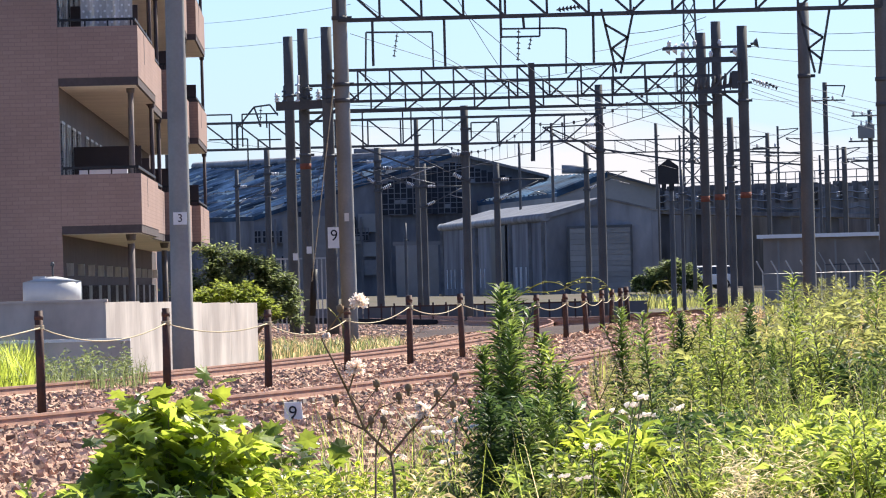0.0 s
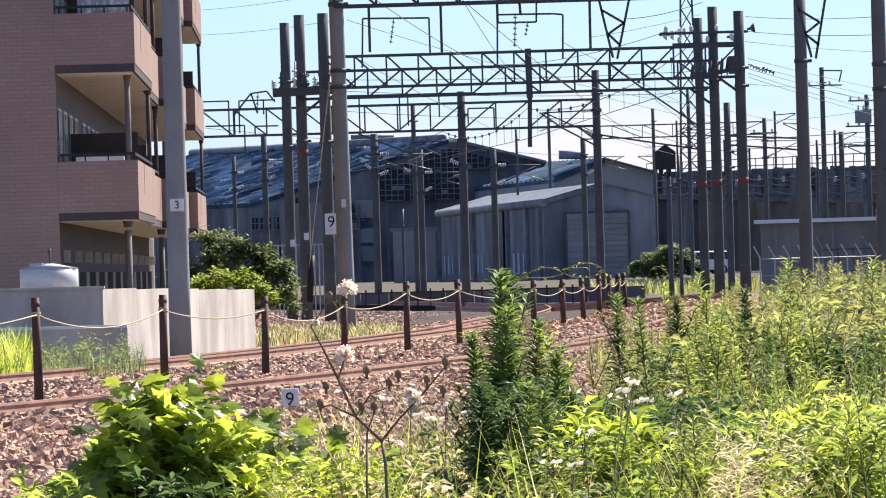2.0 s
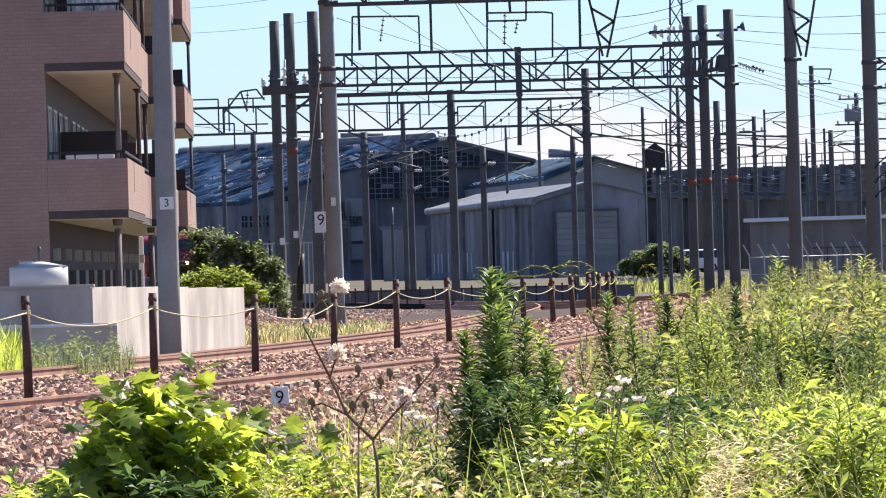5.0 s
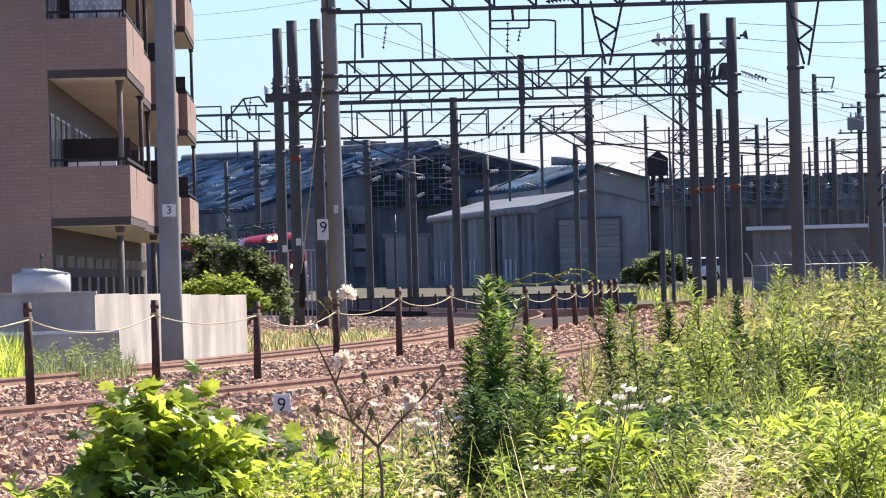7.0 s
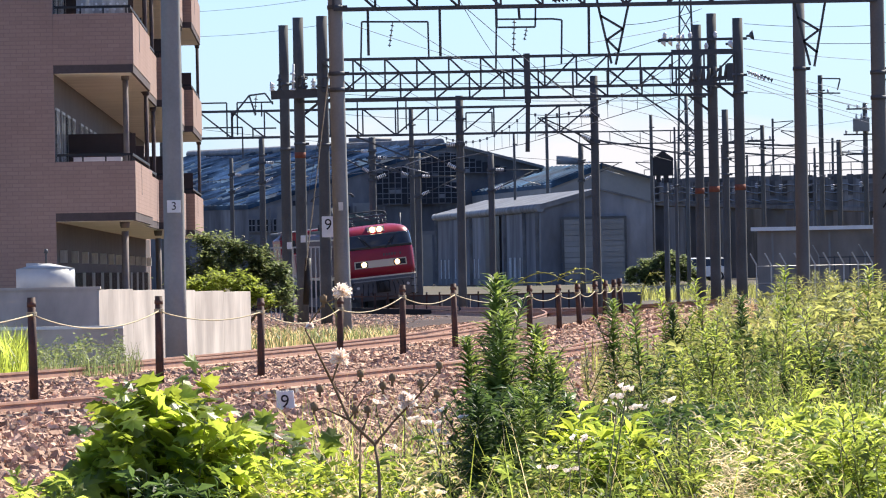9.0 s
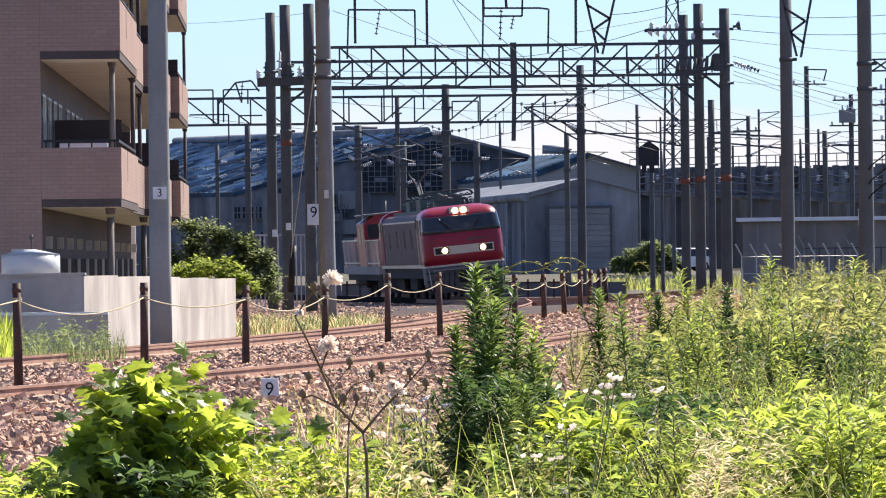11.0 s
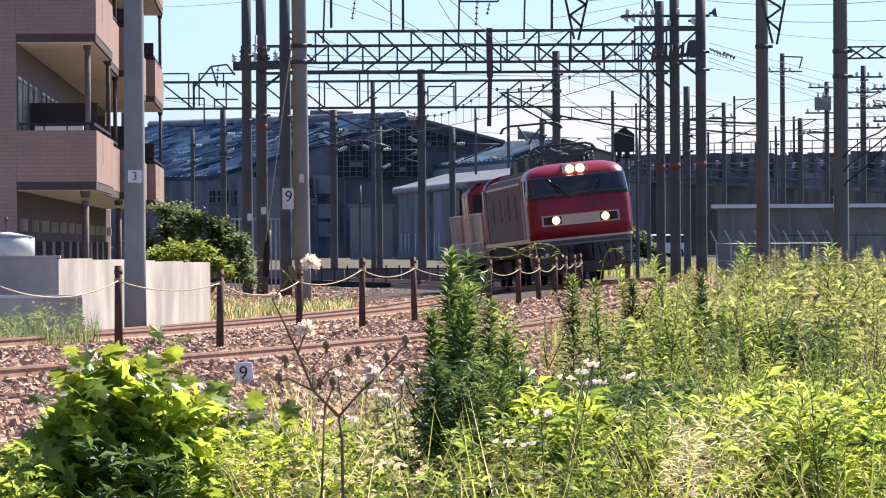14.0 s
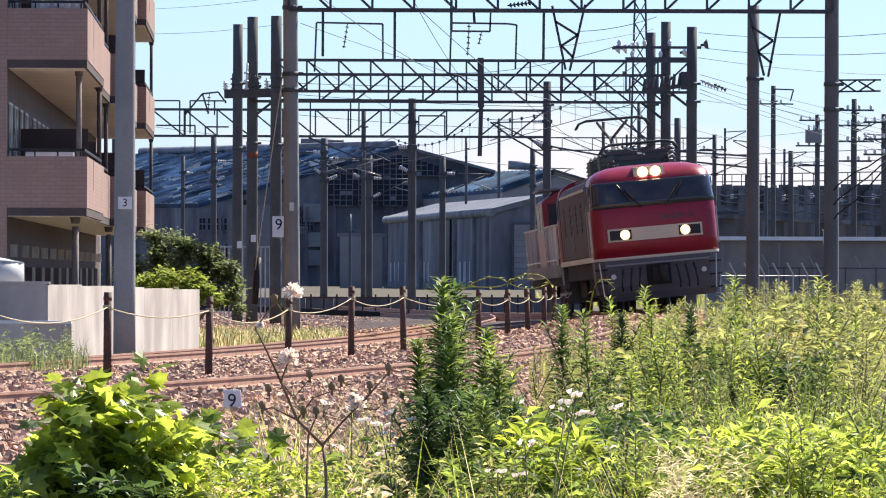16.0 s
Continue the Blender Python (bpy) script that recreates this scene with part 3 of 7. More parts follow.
dropper("hanging_bracket", [((-9.1, 8.15), (-7.99, 8.15)), ((-7.99, 8.15), (-7.99, 6.8)), ((-7.78, 7.82), (-7.78, 6.85)), ((-8.9, 7.2), (-7.4, 7.2)), ((-7.4, 7.2), (-7.4, 6.0))], 271.75, "thin steel frames on the yard gantry", 0.035)
dropper("hanging_bracket", [((-7.59, 6.9), (-7.59, 8.15)), ((-7.59, 8.15), (-6.2, 8.15)), ((-6.65, 8.15), (-6.65, 7.6)), ((-7.0, 7.15), (-6.1, 7.15)), ((-7.0, 7.15), (-7.0, 6.8))], 271.75, "thin steel frames on the yard gantry", 0.035)
dropper("hanging_bracket", [((-3.5, 8.22), (1.5, 8.2)), ((-2.97, 8.2), (-2.97, 6.8)), ((-1.42, 8.2), (-1.42, 6.8)), ((-1.1, 8.2), (-1.1, 7.0)), ((0.1, 8.2), (0.1, 7.3)), ((1.2, 7.6), (2.2, 7.6)), ((1.2, 7.6), (1.2, 7.0)), ((2.2, 7.6), (2.2, 6.8))], 271.75, "thin steel frames on the yard gantry", 0.035)
dropper("hanging_tube", [((3.07, 8.68), (3.09, 7.04))], 233.6, "brown tube hanging from the gantry", 0.13)
dropper("hanging_tube", [((3.09, 7.04), (3.05, 5.43))], 233.6, "pale tube hanging from the gantry", 0.09)
dropper("cantilever_arm", [((4.80, 6.76), (6.13, 6.01)), ((4.80, 6.76), (3.95, 7.37))], 271.8, "tubular steel arm carrying the overhead line", 0.04)
dropper("cantilever_arm", [((-7.79, 7.61), (-7.12, 8.42)), ((-7.12, 8.42), (-6.51, 8.49)), ((-6.51, 8.49), (-6.21, 8.07)), ((-7.12, 8.42), (-6.88, 7.65))], 271.8, "tubular steel arm carrying the overhead line", 0.04)
dropper("cantilever_arm", [((7.56, 8.47), (10.23, 6.55))], 271.8, "tubular steel arm carrying the overhead line", 0.04)
dropper("cantilever_arm", [((5.88, 6.51), (10.21, 5.75))], 271.8, "tubular steel arm carrying the overhead line", 0.04)
dropper("cantilever_arm", [((-3.48, 6.15), (-4.79, 5.96)), ((-3.05, 5.92), (-1.33, 5.33)), ((-3.03, 6.75), (-0.88, 5.86))], 271.8, "tubular steel arm carrying the overhead line", 0.04)
dropper("cantilever_arm", [((22.76, 11.59), (23.93, 11.56)), ((22.76, 12.45), (23.94, 12.41)), ((23.94, 12.41), (23.76, 11.75))], 416.7, "tubular steel arm carrying the overhead line", 0.05)
dropper("cantilever_arm", [((11.20, 6.26), (13.92, 6.09)), ((11.20, 5.92), (13.91, 5.65))], 271.8, "tubular steel arm carrying the overhead line", 0.04)
dropper("side_bracket", [((10.90, 6.28), (11.97, 6.29)), ((10.89, 6.00), (11.96, 6.02)), ((10.96, 6.28), (11.36, 6.00)), ((10.95, 6.00), (11.37, 6.28)), ((11.42, 6.26), (11.83, 6.01)), ((11.41, 6.00), (11.83, 6.28))], 171.42, "cross-braced side bracket on the concrete mast", 0.026)


# ---- the flats ----
def flats():
    ob = thing("apartment_building", (-7.48, 138.9, 0), "brown brick-tiled block of flats with projecting balconies", "apartment building", rz=1.0)
    bm = bmesh.new()
    box(bm, -9, 0, 0, 80, -0.3, 15)
    part("wall", bm, TILE, ob, "brown tiled outer wall")
    base, st = 2.68, 2.91
    W = 1.58
    bays = ((0.0, 14.5), (14.5, 29.0), (29.0, 44.0), (44.0, 59.0), (59.0, 74.0))
    for f in range(4):
        z = base + f * st
        for b, (y0, y1) in enumerate(bays):
            W = (1.58, 1.40, 1.70, 1.50, 1.75)[b]
            bal = part("balcony", (lambda q: (box(q, 0.003, W, y0 + 0.003, y0 + 0.14, z + 0.16, z + 1.17), box(q, W - 0.14, W, y0 + 0.14, y1 - 0.14, z + 0.16, z + 1.17), box(q, 0.003, W, y1 - 0.14, y1, z + 0.16, z + 1.17), q)[-1])(bmesh.new()), TILE, ob)
            bm = bmesh.new()
            box(bm, 0.003, W - 0.01, y0 + 0.01, y1 - 0.01, z + 0.0, z + 0.16)
            part("slab", bm, SLAB, bal, "dark slab edge")
            bm = bmesh.new()
            box(bm, 0.02, W - 0.06, y0 + 0.06, y1 - 0.06, z - 0.012, z - 0.002)
            part("soffit", bm, SOFFIT, bal, "cream soffit")
            bm = bmesh.new()
            for xx in (W - 0.07,):
                bar(bm, (xx, y0 + 0.07, z + 1.30), (xx, y1 - 0.07, z + 1.30), 0.05, 0.05)
            bar(bm, (0.05, y0 + 0.07, z + 1.30), (W - 0.07, y0 + 0.07, z + 1.30), 0.05, 0.05)
            n = int((y1 - y0) / 0.9)
            for k in range(n + 1):
                yy = y0 + 0.07 + (y1 - y0 - 0.14) * k / n
                bar(bm, (W - 0.07, yy, z + 1.17), (W - 0.07, yy, z + 1.30), 0.03, 0.03)
            for k in range(4):
                bar(bm, (0.1 + k * 0.45, y0 + 0.07, z + 1.17), (0.1 + k * 0.45, y0 + 0.07, z + 1.30), 0.03, 0.03)
            part("railing", bm, BLACK, bal, "dark metal railing")
            for xx, yy, r, finish in ((W - 0.22, y0 + 2.0, 0.06, PLASTER), (W - 0.10, y1 - 0.2, 0.05, SLAB))[min(b, 1):] if f else ():
                bm = bmesh.new()
                tube(bm, (xx, yy, z - st + 0.16), (xx, yy, z - 0.01), r, r, 10)
                tube(bm, (xx, yy, z - 0.10), (xx, yy, z - 0.01), r + 0.02, r + 0.03, 10)
                part("downpipe", bm, finish, bal)
            bm = bmesh.new()
            yp = y0 + 7.0
            box(bm, 0.02, W - 0.16, yp, yp + 0.05, z + 0.16, z + 1.85)
            if y1 - y0 > 6:
                part("partition", bm, DARK, bal, "dark brown partition board")
            else:
                bm.free()
            bm = bmesh.new()
            box(bm, W - 0.002, W + 0.004, y0 + 5.0, y0 + 5.25, z + 0.55, z + 1.17)
            part("slot", bm, DARK, bal, "narrow dark slot")
            # glazed doors on the inner wall
            for yy in np.arange(y0 + 0.6, y1 - 1.5, 3.1):
                win = part("window", (lambda q: (box(q, 0.002, 0.03, yy, yy + 1.7, z + 0.2, z + 2.2), q)[-1])(bmesh.new()), GLASS, ob)
                bm = bmesh.new()
                for q in (0, 1.64):
                    box(bm, 0.002, 0.036, yy + q, yy + q + 0.06, z + 0.2, z + 2.2)
                box(bm, 0.031, 0.045, yy + 0.83, yy + 0.87, z + 0.2, z + 2.2)
                box(bm, 0.002, 0.036, yy, yy + 1.7, z + 2.2, z + 2.25)
                part("window_frame", bm, FRAME, win)
    W = 1.58
    # inner wall face in a grey-brown finish behind the balconies
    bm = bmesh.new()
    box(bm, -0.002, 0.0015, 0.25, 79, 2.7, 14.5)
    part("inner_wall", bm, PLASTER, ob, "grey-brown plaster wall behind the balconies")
    # ground-floor face: shade under the balconies is put into its dark colour
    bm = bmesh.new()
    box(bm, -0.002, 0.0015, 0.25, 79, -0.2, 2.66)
    part("inner_wall", bm, SLAB, ob, "ground-floor wall coloured dark for the shade under the balconies")
    # ground floor: windows, wall lamps and stout columns
    z = base - st
    for k, yy in enumerate(np.arange(0.8, 74, 2.2)):
        win = part("window", (lambda q: (box(q, 0.002, 0.03, yy, yy + 1.8, z + 0.2, z + 1.9), q)[-1])(bmesh.new()), GLASS, ob)
        bm = bmesh.new()
        for q in (0, 0.58, 1.16, 1.72):
            box(bm, 0.03, 0.06, yy + q, yy + q + 0.09, z + 0.2, z + 1.9)
        part("window_frame", bm, FRAME if k % 3 == 0 else DARK, win)
        if k % 3 == 0:
            bm = bmesh.new()
            box(bm, 0.0, 0.14, yy + 1.15, yy + 1.35, z + 2.1, z + 2.35)
            part("wall_lamp", bm, CURTAIN, ob, "pale box lamp")
    for yy in (2.0, 32, 62):
        bm = bmesh.new()
        tube(bm, (W - 0.28, yy, -0.2), (W - 0.28, yy, base - 0.2), 0.07, 0.07, 12)
        tube(bm, (W - 0.28, yy, base - 0.14), (W - 0.28, yy, base), 0.085, 0.11, 12)
        part("column", bm, PLASTER, ob, "slim post under the balcony")


flats()
x0, y0, z0 = -7.48, 138.9, 2.68
sb = thing("storage_board", (x0 + 0.35, y0 + 0.35, z0 + 0.16), "pale board standing on the balcony", "board")
bm = bmesh.new()
box(bm, 0, 0.95, 0, 0.25, 0, 1.10)
part("panel", bm, WHITE, sb)
cl = thing("hung_cloth", (x0 + 0.45, y0 + 0.5, z0 + 2.91 + 0.16), "pale dotted cloth hung on the upper balcony", "cloth")
bm = bmesh.new()
for k in range(12):
    box(bm, k * 0.085, (k + 1) * 0.085, 0.03 * math.sin(k * 1.3), 0.03 * math.sin(k * 1.3) + 0.02, 0, 1.95)
tagged(part("fabric", bm, CURTAIN, cl), kind="stuff")
bm = bmesh.new()
for k in range(7):
    for j in range(7):
        tube(bm, (0.06 + k * 0.14 + 0.06 * (j % 2), -0.045, 1.1 + j * 0.11), (0.06 + k * 0.14 + 0.06 * (j % 2), -0.035, 1.1 + j * 0.11), 0.025, 0.025, 8)
tagged(part("dots", bm, WHITE, cl, "white dots"), kind="stuff")


def concrete_wall():
    a, b = Vector((-6.31, 131.58, 1.35)), Vector((-4.04, 152.44, 1.19))
    ob = thing("concrete_wall", (0, 0, 0), "stained grey concrete retaining wall", "wall")
    top = a.z
    L = (b - a).to_2d().length
    ang = math.atan2(b.y - a.y, b.x - a.x)
    m = Matrix.Translation((a.x, a.y, 0)) @ Matrix.Rotation(ang, 4, "Z")
    n = 5
    for k in range(n):
        bm = bmesh.new()
        box(bm, L * k / n + 0.008, L * (k + 1) / n - 0.008, 0, 0.25, -0.3, top + (b.z - top) * (k + 0.5) / n, m)
        part("panel", bm, CONCRETE, ob)
    bm = bmesh.new()
    box(bm, a.x - 9, a.x - 0.05, a.y, a.y + 0.25, -0.3, top)
    part("panel", bm, CONCRETE, ob)
    bm = bmesh.new()
    box(bm, a.x - 9, a.x + 0.03, a.y - 0.03, a.y + 0.3, top, top + 0.05)
    part("coping", bm, CONCRETE, ob, "concrete coping")
    # low kerb wall in front
    k = thing("garden_kerb", (-6.71, 115.7, 0), "low concrete kerb wall with a pale top", "kerb")
    z = 0.73
    bm = bmesh.new()
    box(bm, -2, 1.55, 0, 0.12, -0.3, z)
    part("body", bm, CONCRETE, k)
    bm = bmesh.new()
    box(bm, -2, 1.55, -0.02, 0.14, z, z + 0.05)
    part("top", bm, WHITE, k, "pale top")
    t = thing("water_tank", (-7.49, 135.0, 1.37 - 0.1), "round pale grey tank with a conical lid", "tank")
    bm = bmesh.new()
    tube(bm, (0, 0, 0), (0, 0, 0.48), 0.56, 0.56, 32)
    part("drum", bm, TANK, t)
    bm = bmesh.new()
    tube(bm, (0, 0, 0.48), (0, 0, 0.58), 0.57, 0.10, 32)
    part("lid", bm, TANK, t)
    bm = bmesh.new()
    tube(bm, (0.02, 0, 0.56), (0.02, 0, 0.80), 0.02, 0.02, 8)
    tube(bm, (0.02, 0, 0.78), (0.02, 0, 0.86), 0.045, 0.03, 8)
    part("vent", bm, STEEL, t)
    bm = bmesh.new()
    box(bm, -0.36, -0.12, -0.1, 0.1, 0.52, 0.59)
    part("hatch", bm, TANK, t)
    # hidden bank on which the tank stands
    bk = thing("terrace", (-7.49, 135.0, 0), "paved terrace behind the retaining wall", "terrace")
    bm = bmesh.new()
    box(bm, -4, 1.0, -1.2, 1.2, -0.3, 1.37 - 0.1)
    part("body", bm, CONCRETE, bk)


concrete_wall()


# ---- sheds beyond the yard ----
def slab(bm, quad, t=0.3):
    a = [bm.verts.new(Vector(p)) for p in quad]
    b = [bm.verts.new(Vector(p) - Vector((0, 0, t))) for p in quad]
    n = len(quad)
    for k in range(n):
        bm.faces.new((a[k], a[(k + 1) % n], b[(k + 1) % n], b[k]))
    bm.faces.new(a)
    bm.faces.new(b[::-1])


def lerp(a, b, t):
    return Vector(a) + (Vector(b) - Vector(a)) * t


def wall_between(bm, a, b, thick=0.4):
    """An upright wall under the line a-b down to the ground."""
    a, b = Vector(a) + Vector((0, 0.18, -0.05)), Vector(b) + Vector((0, 0.18, -0.05))
    s = Vector((b.y - a.y, a.x - b.x, 0)).normalized() * thick
    q = [a, b, b - s, a - s]
    top = [bm.verts.new(p) for p in q]
    bot = [bm.verts.new((p.x, p.y, -0.4)) for p in q]
    for k in range(4):
        bm.faces.new((top[k], top[(k + 1) % 4], bot[(k + 1) % 4], bot[k]))
    bm.faces.new(top)
    bm.faces.new(bot[::-1])


def roof_ribs(parent, quad, n, r, material, name="roof_rib"):
    a, b, c, d = [Vector(p) for p in quad]
    bm = bmesh.new()
    for k in range(n + 1):
        p, q = lerp(a, b, k / n), lerp(d, c, k / n)
        bar(bm, p + Vector((0, 0, r)), q + Vector((0, 0, r)), r * 2, r * 2)
    tagged(part(name, bm, material, parent), kind="stuff")


def pane_rows(parent, a, b, z0, z1, n, m, material, glassy):
    """Rows of small panes in pale frames along a wall from a to b."""
    a, b = Vector(a), Vector(b)
    for k in range(n):
        p, q = lerp(a, b, (k + 0.1) / n), lerp(a, b, (k + 0.9) / n)
        bm = bmesh.new()
        wl = [Vector((p.x, p.y - 0.1, z0)), Vector((q.x, q.y - 0.1, z0)), Vector((q.x, q.y - 0.1, z1)), Vector((p.x, p.y - 0.1, z1))]
        vs = [bm.verts.new(v) for v in wl] + [bm.verts.new(v + Vector((0, 0.15, 0))) for v in wl]
        for f in ((0, 1, 2, 3), (7, 6, 5, 4), (0, 1, 5, 4), (1, 2, 6, 5), (2, 3, 7, 6), (3, 0, 4, 7)):
            bm.faces.new([vs[i] for i in f])
        w = part("window", bm, glassy, parent)
        bm = bmesh.new()
        for j in range(m + 1):
            z = z0 + (z1 - z0) * j / m
            bar(bm, (p.x, p.y - 0.14, z), (q.x, q.y - 0.14, z), 0.07, 0.07)
        for v in (p, lerp(p, q, 0.5), q):
            bar(bm, (v.x, v.y - 0.14, z0), (v.x, v.y - 0.14, z1), 0.07, 0.07)
        part("glazing_bar", bm, material, w)


def barn():
    ob = thing("roundhouse_shed", (0, 0, 0), "large old engine shed with a ribbed blue metal roof", "shed")
    apex, right = Vector((0.93, 568.14, 11.76)), Vector((8.38, 568.15, 9.70))
    rake = Vector((-16.1, 0, -4.70))
    left, rl = apex + rake, Vector((-21.76, 624.96, 12.02))
    el = rl + rake
    bm = bmesh.new()
    slab(bm, (apex, left, el, rl), 0.35)
    part("roof", bm, BLUE_ROOF, ob, "ribbed blue metal roof, patched and faded")
    # raised seams down the slope, in broken lengths; pale colour paints sky glints
    rnd = random.Random(77)
    bm = bmesh.new()
    for k in range(44):
        p, q = lerp(apex, rl, (k + 0.3) / 44), lerp(left, el, (k + 0.3) / 44)
        t = rnd.uniform(0.0, 0.08)
        while t < 0.98:
            e = min(1.0, t + rnd.uniform(0.08, 0.40))
            bar(bm, lerp(p, q, t) + Vector((0, 0, 0.09)), lerp(p, q, e) + Vector((0, 0, 0.09)), rnd.uniform(0.10, 0.26), 0.16)
            t = e + rnd.uniform(0.02, 0.14)
    tagged(part("roof_seam", bm, BLUE_PALE, ob, "roof seams coloured pale for sky glints"), kind="stuff")
    # ridge cover
    bm = bmesh.new()
    tube(bm, apex + Vector((-0.5, 1.3, 0.05)), rl + Vector((0, 0, 0.15)), 0.35, 0.35, 12)
    part("ridge_cover", bm, GREY_ROOF, ob, "rounded pale ridge cover")
    back = Vector((0, 40, 0))
    bm = bmesh.new()
    slab(bm, (Vector(apex) + Vector((0, -0.8, 0.12)), Vector(right) + Vector((0.3, -0.8, 0.08)), Vector(right) + back, Vector(apex) + back), 0.22)
    part("roof", bm, GREY_ROOF, ob, "dark roof edge")
    for a, c in ((left, apex), (apex, right), (el, left)):
        bm = bmesh.new()
        wall_between(bm, a, c)
        part("wall", bm, SHED, ob, "dark weathered wall")
    # broken glazing of the gable: dark panes between pale bars, some fallen out
    rnd = random.Random(78)
    y = apex[1] - 0.45
    for k in range(24):
        x = -4.8 + 12.0 * k / 24
        zt = apex[2] - 0.75 - abs(x + 0.25 - apex[0]) * 0.285
        zb = 6.9 if x < 1.4 else 9.3
        if zt - zb < 0.4:
            continue
        w = part("window", (lambda q: (box(q, x + 0.04, x + 0.46, y - 0.04, y, zb, zt), q)[-1])(bmesh.new()), PANE, ob)
        bm = bmesh.new()
        box(bm, x - 0.03, x + 0.03, y - 0.12, y, zb - 0.1, zt + 0.1)
        for q in range(int((zt - zb) / 0.42) + 1):
            if rnd.random() < 0.8:
                zz = zb + 0.42 * q
                box(bm, x + 0.04, x + 0.46, y - 0.10, y - 0.045, zz, zz + rnd.choice((0.05, 0.06, 0.07, 0.34 if rnd.random() < 0.35 else 0.06)))
        part("glazing_bar", bm, SHED_LIGHT if rnd.random() < 0.4 else SHED, w, "pale broken glazing bars")
    bm = bmesh.new()
    tube(bm, (-7.31, 595.20, 12.51), (-3.69, 595.20, 12.51), 0.30, 0.30, 12)
    part("vent", bm, GREY_ROOF, ob, "long round roof ventilator")
    pane_rows(ob, (-15.2, 567.9, 6.35), (-5.89, 567.9, 6.06), 4.9, 5.9, 14, 2, SHED, PANE)
    # patched sheets and posts on the dark gable wall
    rnd = random.Random(79)
    for k in range(26):
        x = rnd.uniform(-14.0, 6.0)
        z = rnd.uniform(0.8, 6.0)
        w, h = rnd.uniform(0.5, 1.6), rnd.uniform(0.5, 1.8)
        if z + h > 11.2 - abs(x - apex.x) * 0.30:
            continue
        bm = bmesh.new()
        box(bm, x, x + w, apex.y - 0.34 - 0.004 * k, apex.y - 0.20, z, z + h)
        part("patch", bm, (SHED_LIGHT, SHUTTER, PANE, VIADUCT)[k % 4], ob, ("faded sheet patch", "pale sheet patch", "dark opening", "stained sheet patch")[k % 4])
    for k in range(9):
        x = -13.5 + 2.3 * k
        bm = bmesh.new()
        box(bm, x, x + 0.16, apex.y - 0.62, apex.y - 0.46, -0.3, min(6.8, 11.2 - abs(x - apex.x) * 0.30))
        part("wall_post", bm, VIADUCT, ob)
    # pale door and low annexe at the foot of the wall
    for a, b, z, mtl in (((-3.35, 499.99, 4.21), (-0.35, 499.99, 4.13), 0, SHUTTER), ((-10.86, 480.75, 6.11), (-7.01, 480.75, 6.21), 0, SHED_LIGHT)):
        bm = bmesh.new()
        box(bm, a[0], b[0], a[1] - 0.6, a[1], -0.3, a[2])
        part("annexe", bm, mtl, ob)
    bm = bmesh.new()
    bar(bm, (-3.49, 492.12, 4.17), (-0.15, 492.12, 4.16), 0.9, 0.25)
    part("canopy", bm, SHED_LIGHT, ob, "short canopy over the door")


def second_shed():
    ob = thing("gable_shed", (0, 0, 0), "engine shed with a pale gable and faded blue roof", "shed")
    apex, right, left = (12.27, 520.81, 9.12), (16.11, 520.81, 7.97), (8.48, 520.81, 7.76)
    rl, el = (7.77, 609.72, 10.13), (2.87, 568.16, 7.75)
    bm = bmesh.new()
    slab(bm, (apex, left, el, rl), 0.3)
    part("roof", bm, BLUE_ROOF, ob, "faded blue metal roof")
    roof_ribs(ob, (apex, rl, el, left), 18, 0.06, BLUE_ROOF)
    bm = bmesh.new()
    slab(bm, (Vector(apex) + Vector((0, -0.6, 0.1)), Vector(right) + Vector((0, -0.6, 0.1)), Vector(right) + Vector((0, 30, 0)), Vector(apex) + Vector((0, 30, 0.1))), 0.18)
    part("roof", bm, STEEL, ob, "dark roof edge")
    bm = bmesh.new()
    wall_between(bm, left, apex)
    wall_between(bm, apex, right)
    wall_between(bm, el, left)
    part("wall", bm, SHUTTER, ob, "pale grey gable wall")
    bm = bmesh.new()
    tube(bm, (9.29, 543.45, 9.84), (11.11, 543.45, 9.79), 0.34, 0.34, 12)
    part("vent", bm, GREY_ROOF, ob, "long round roof ventilator")


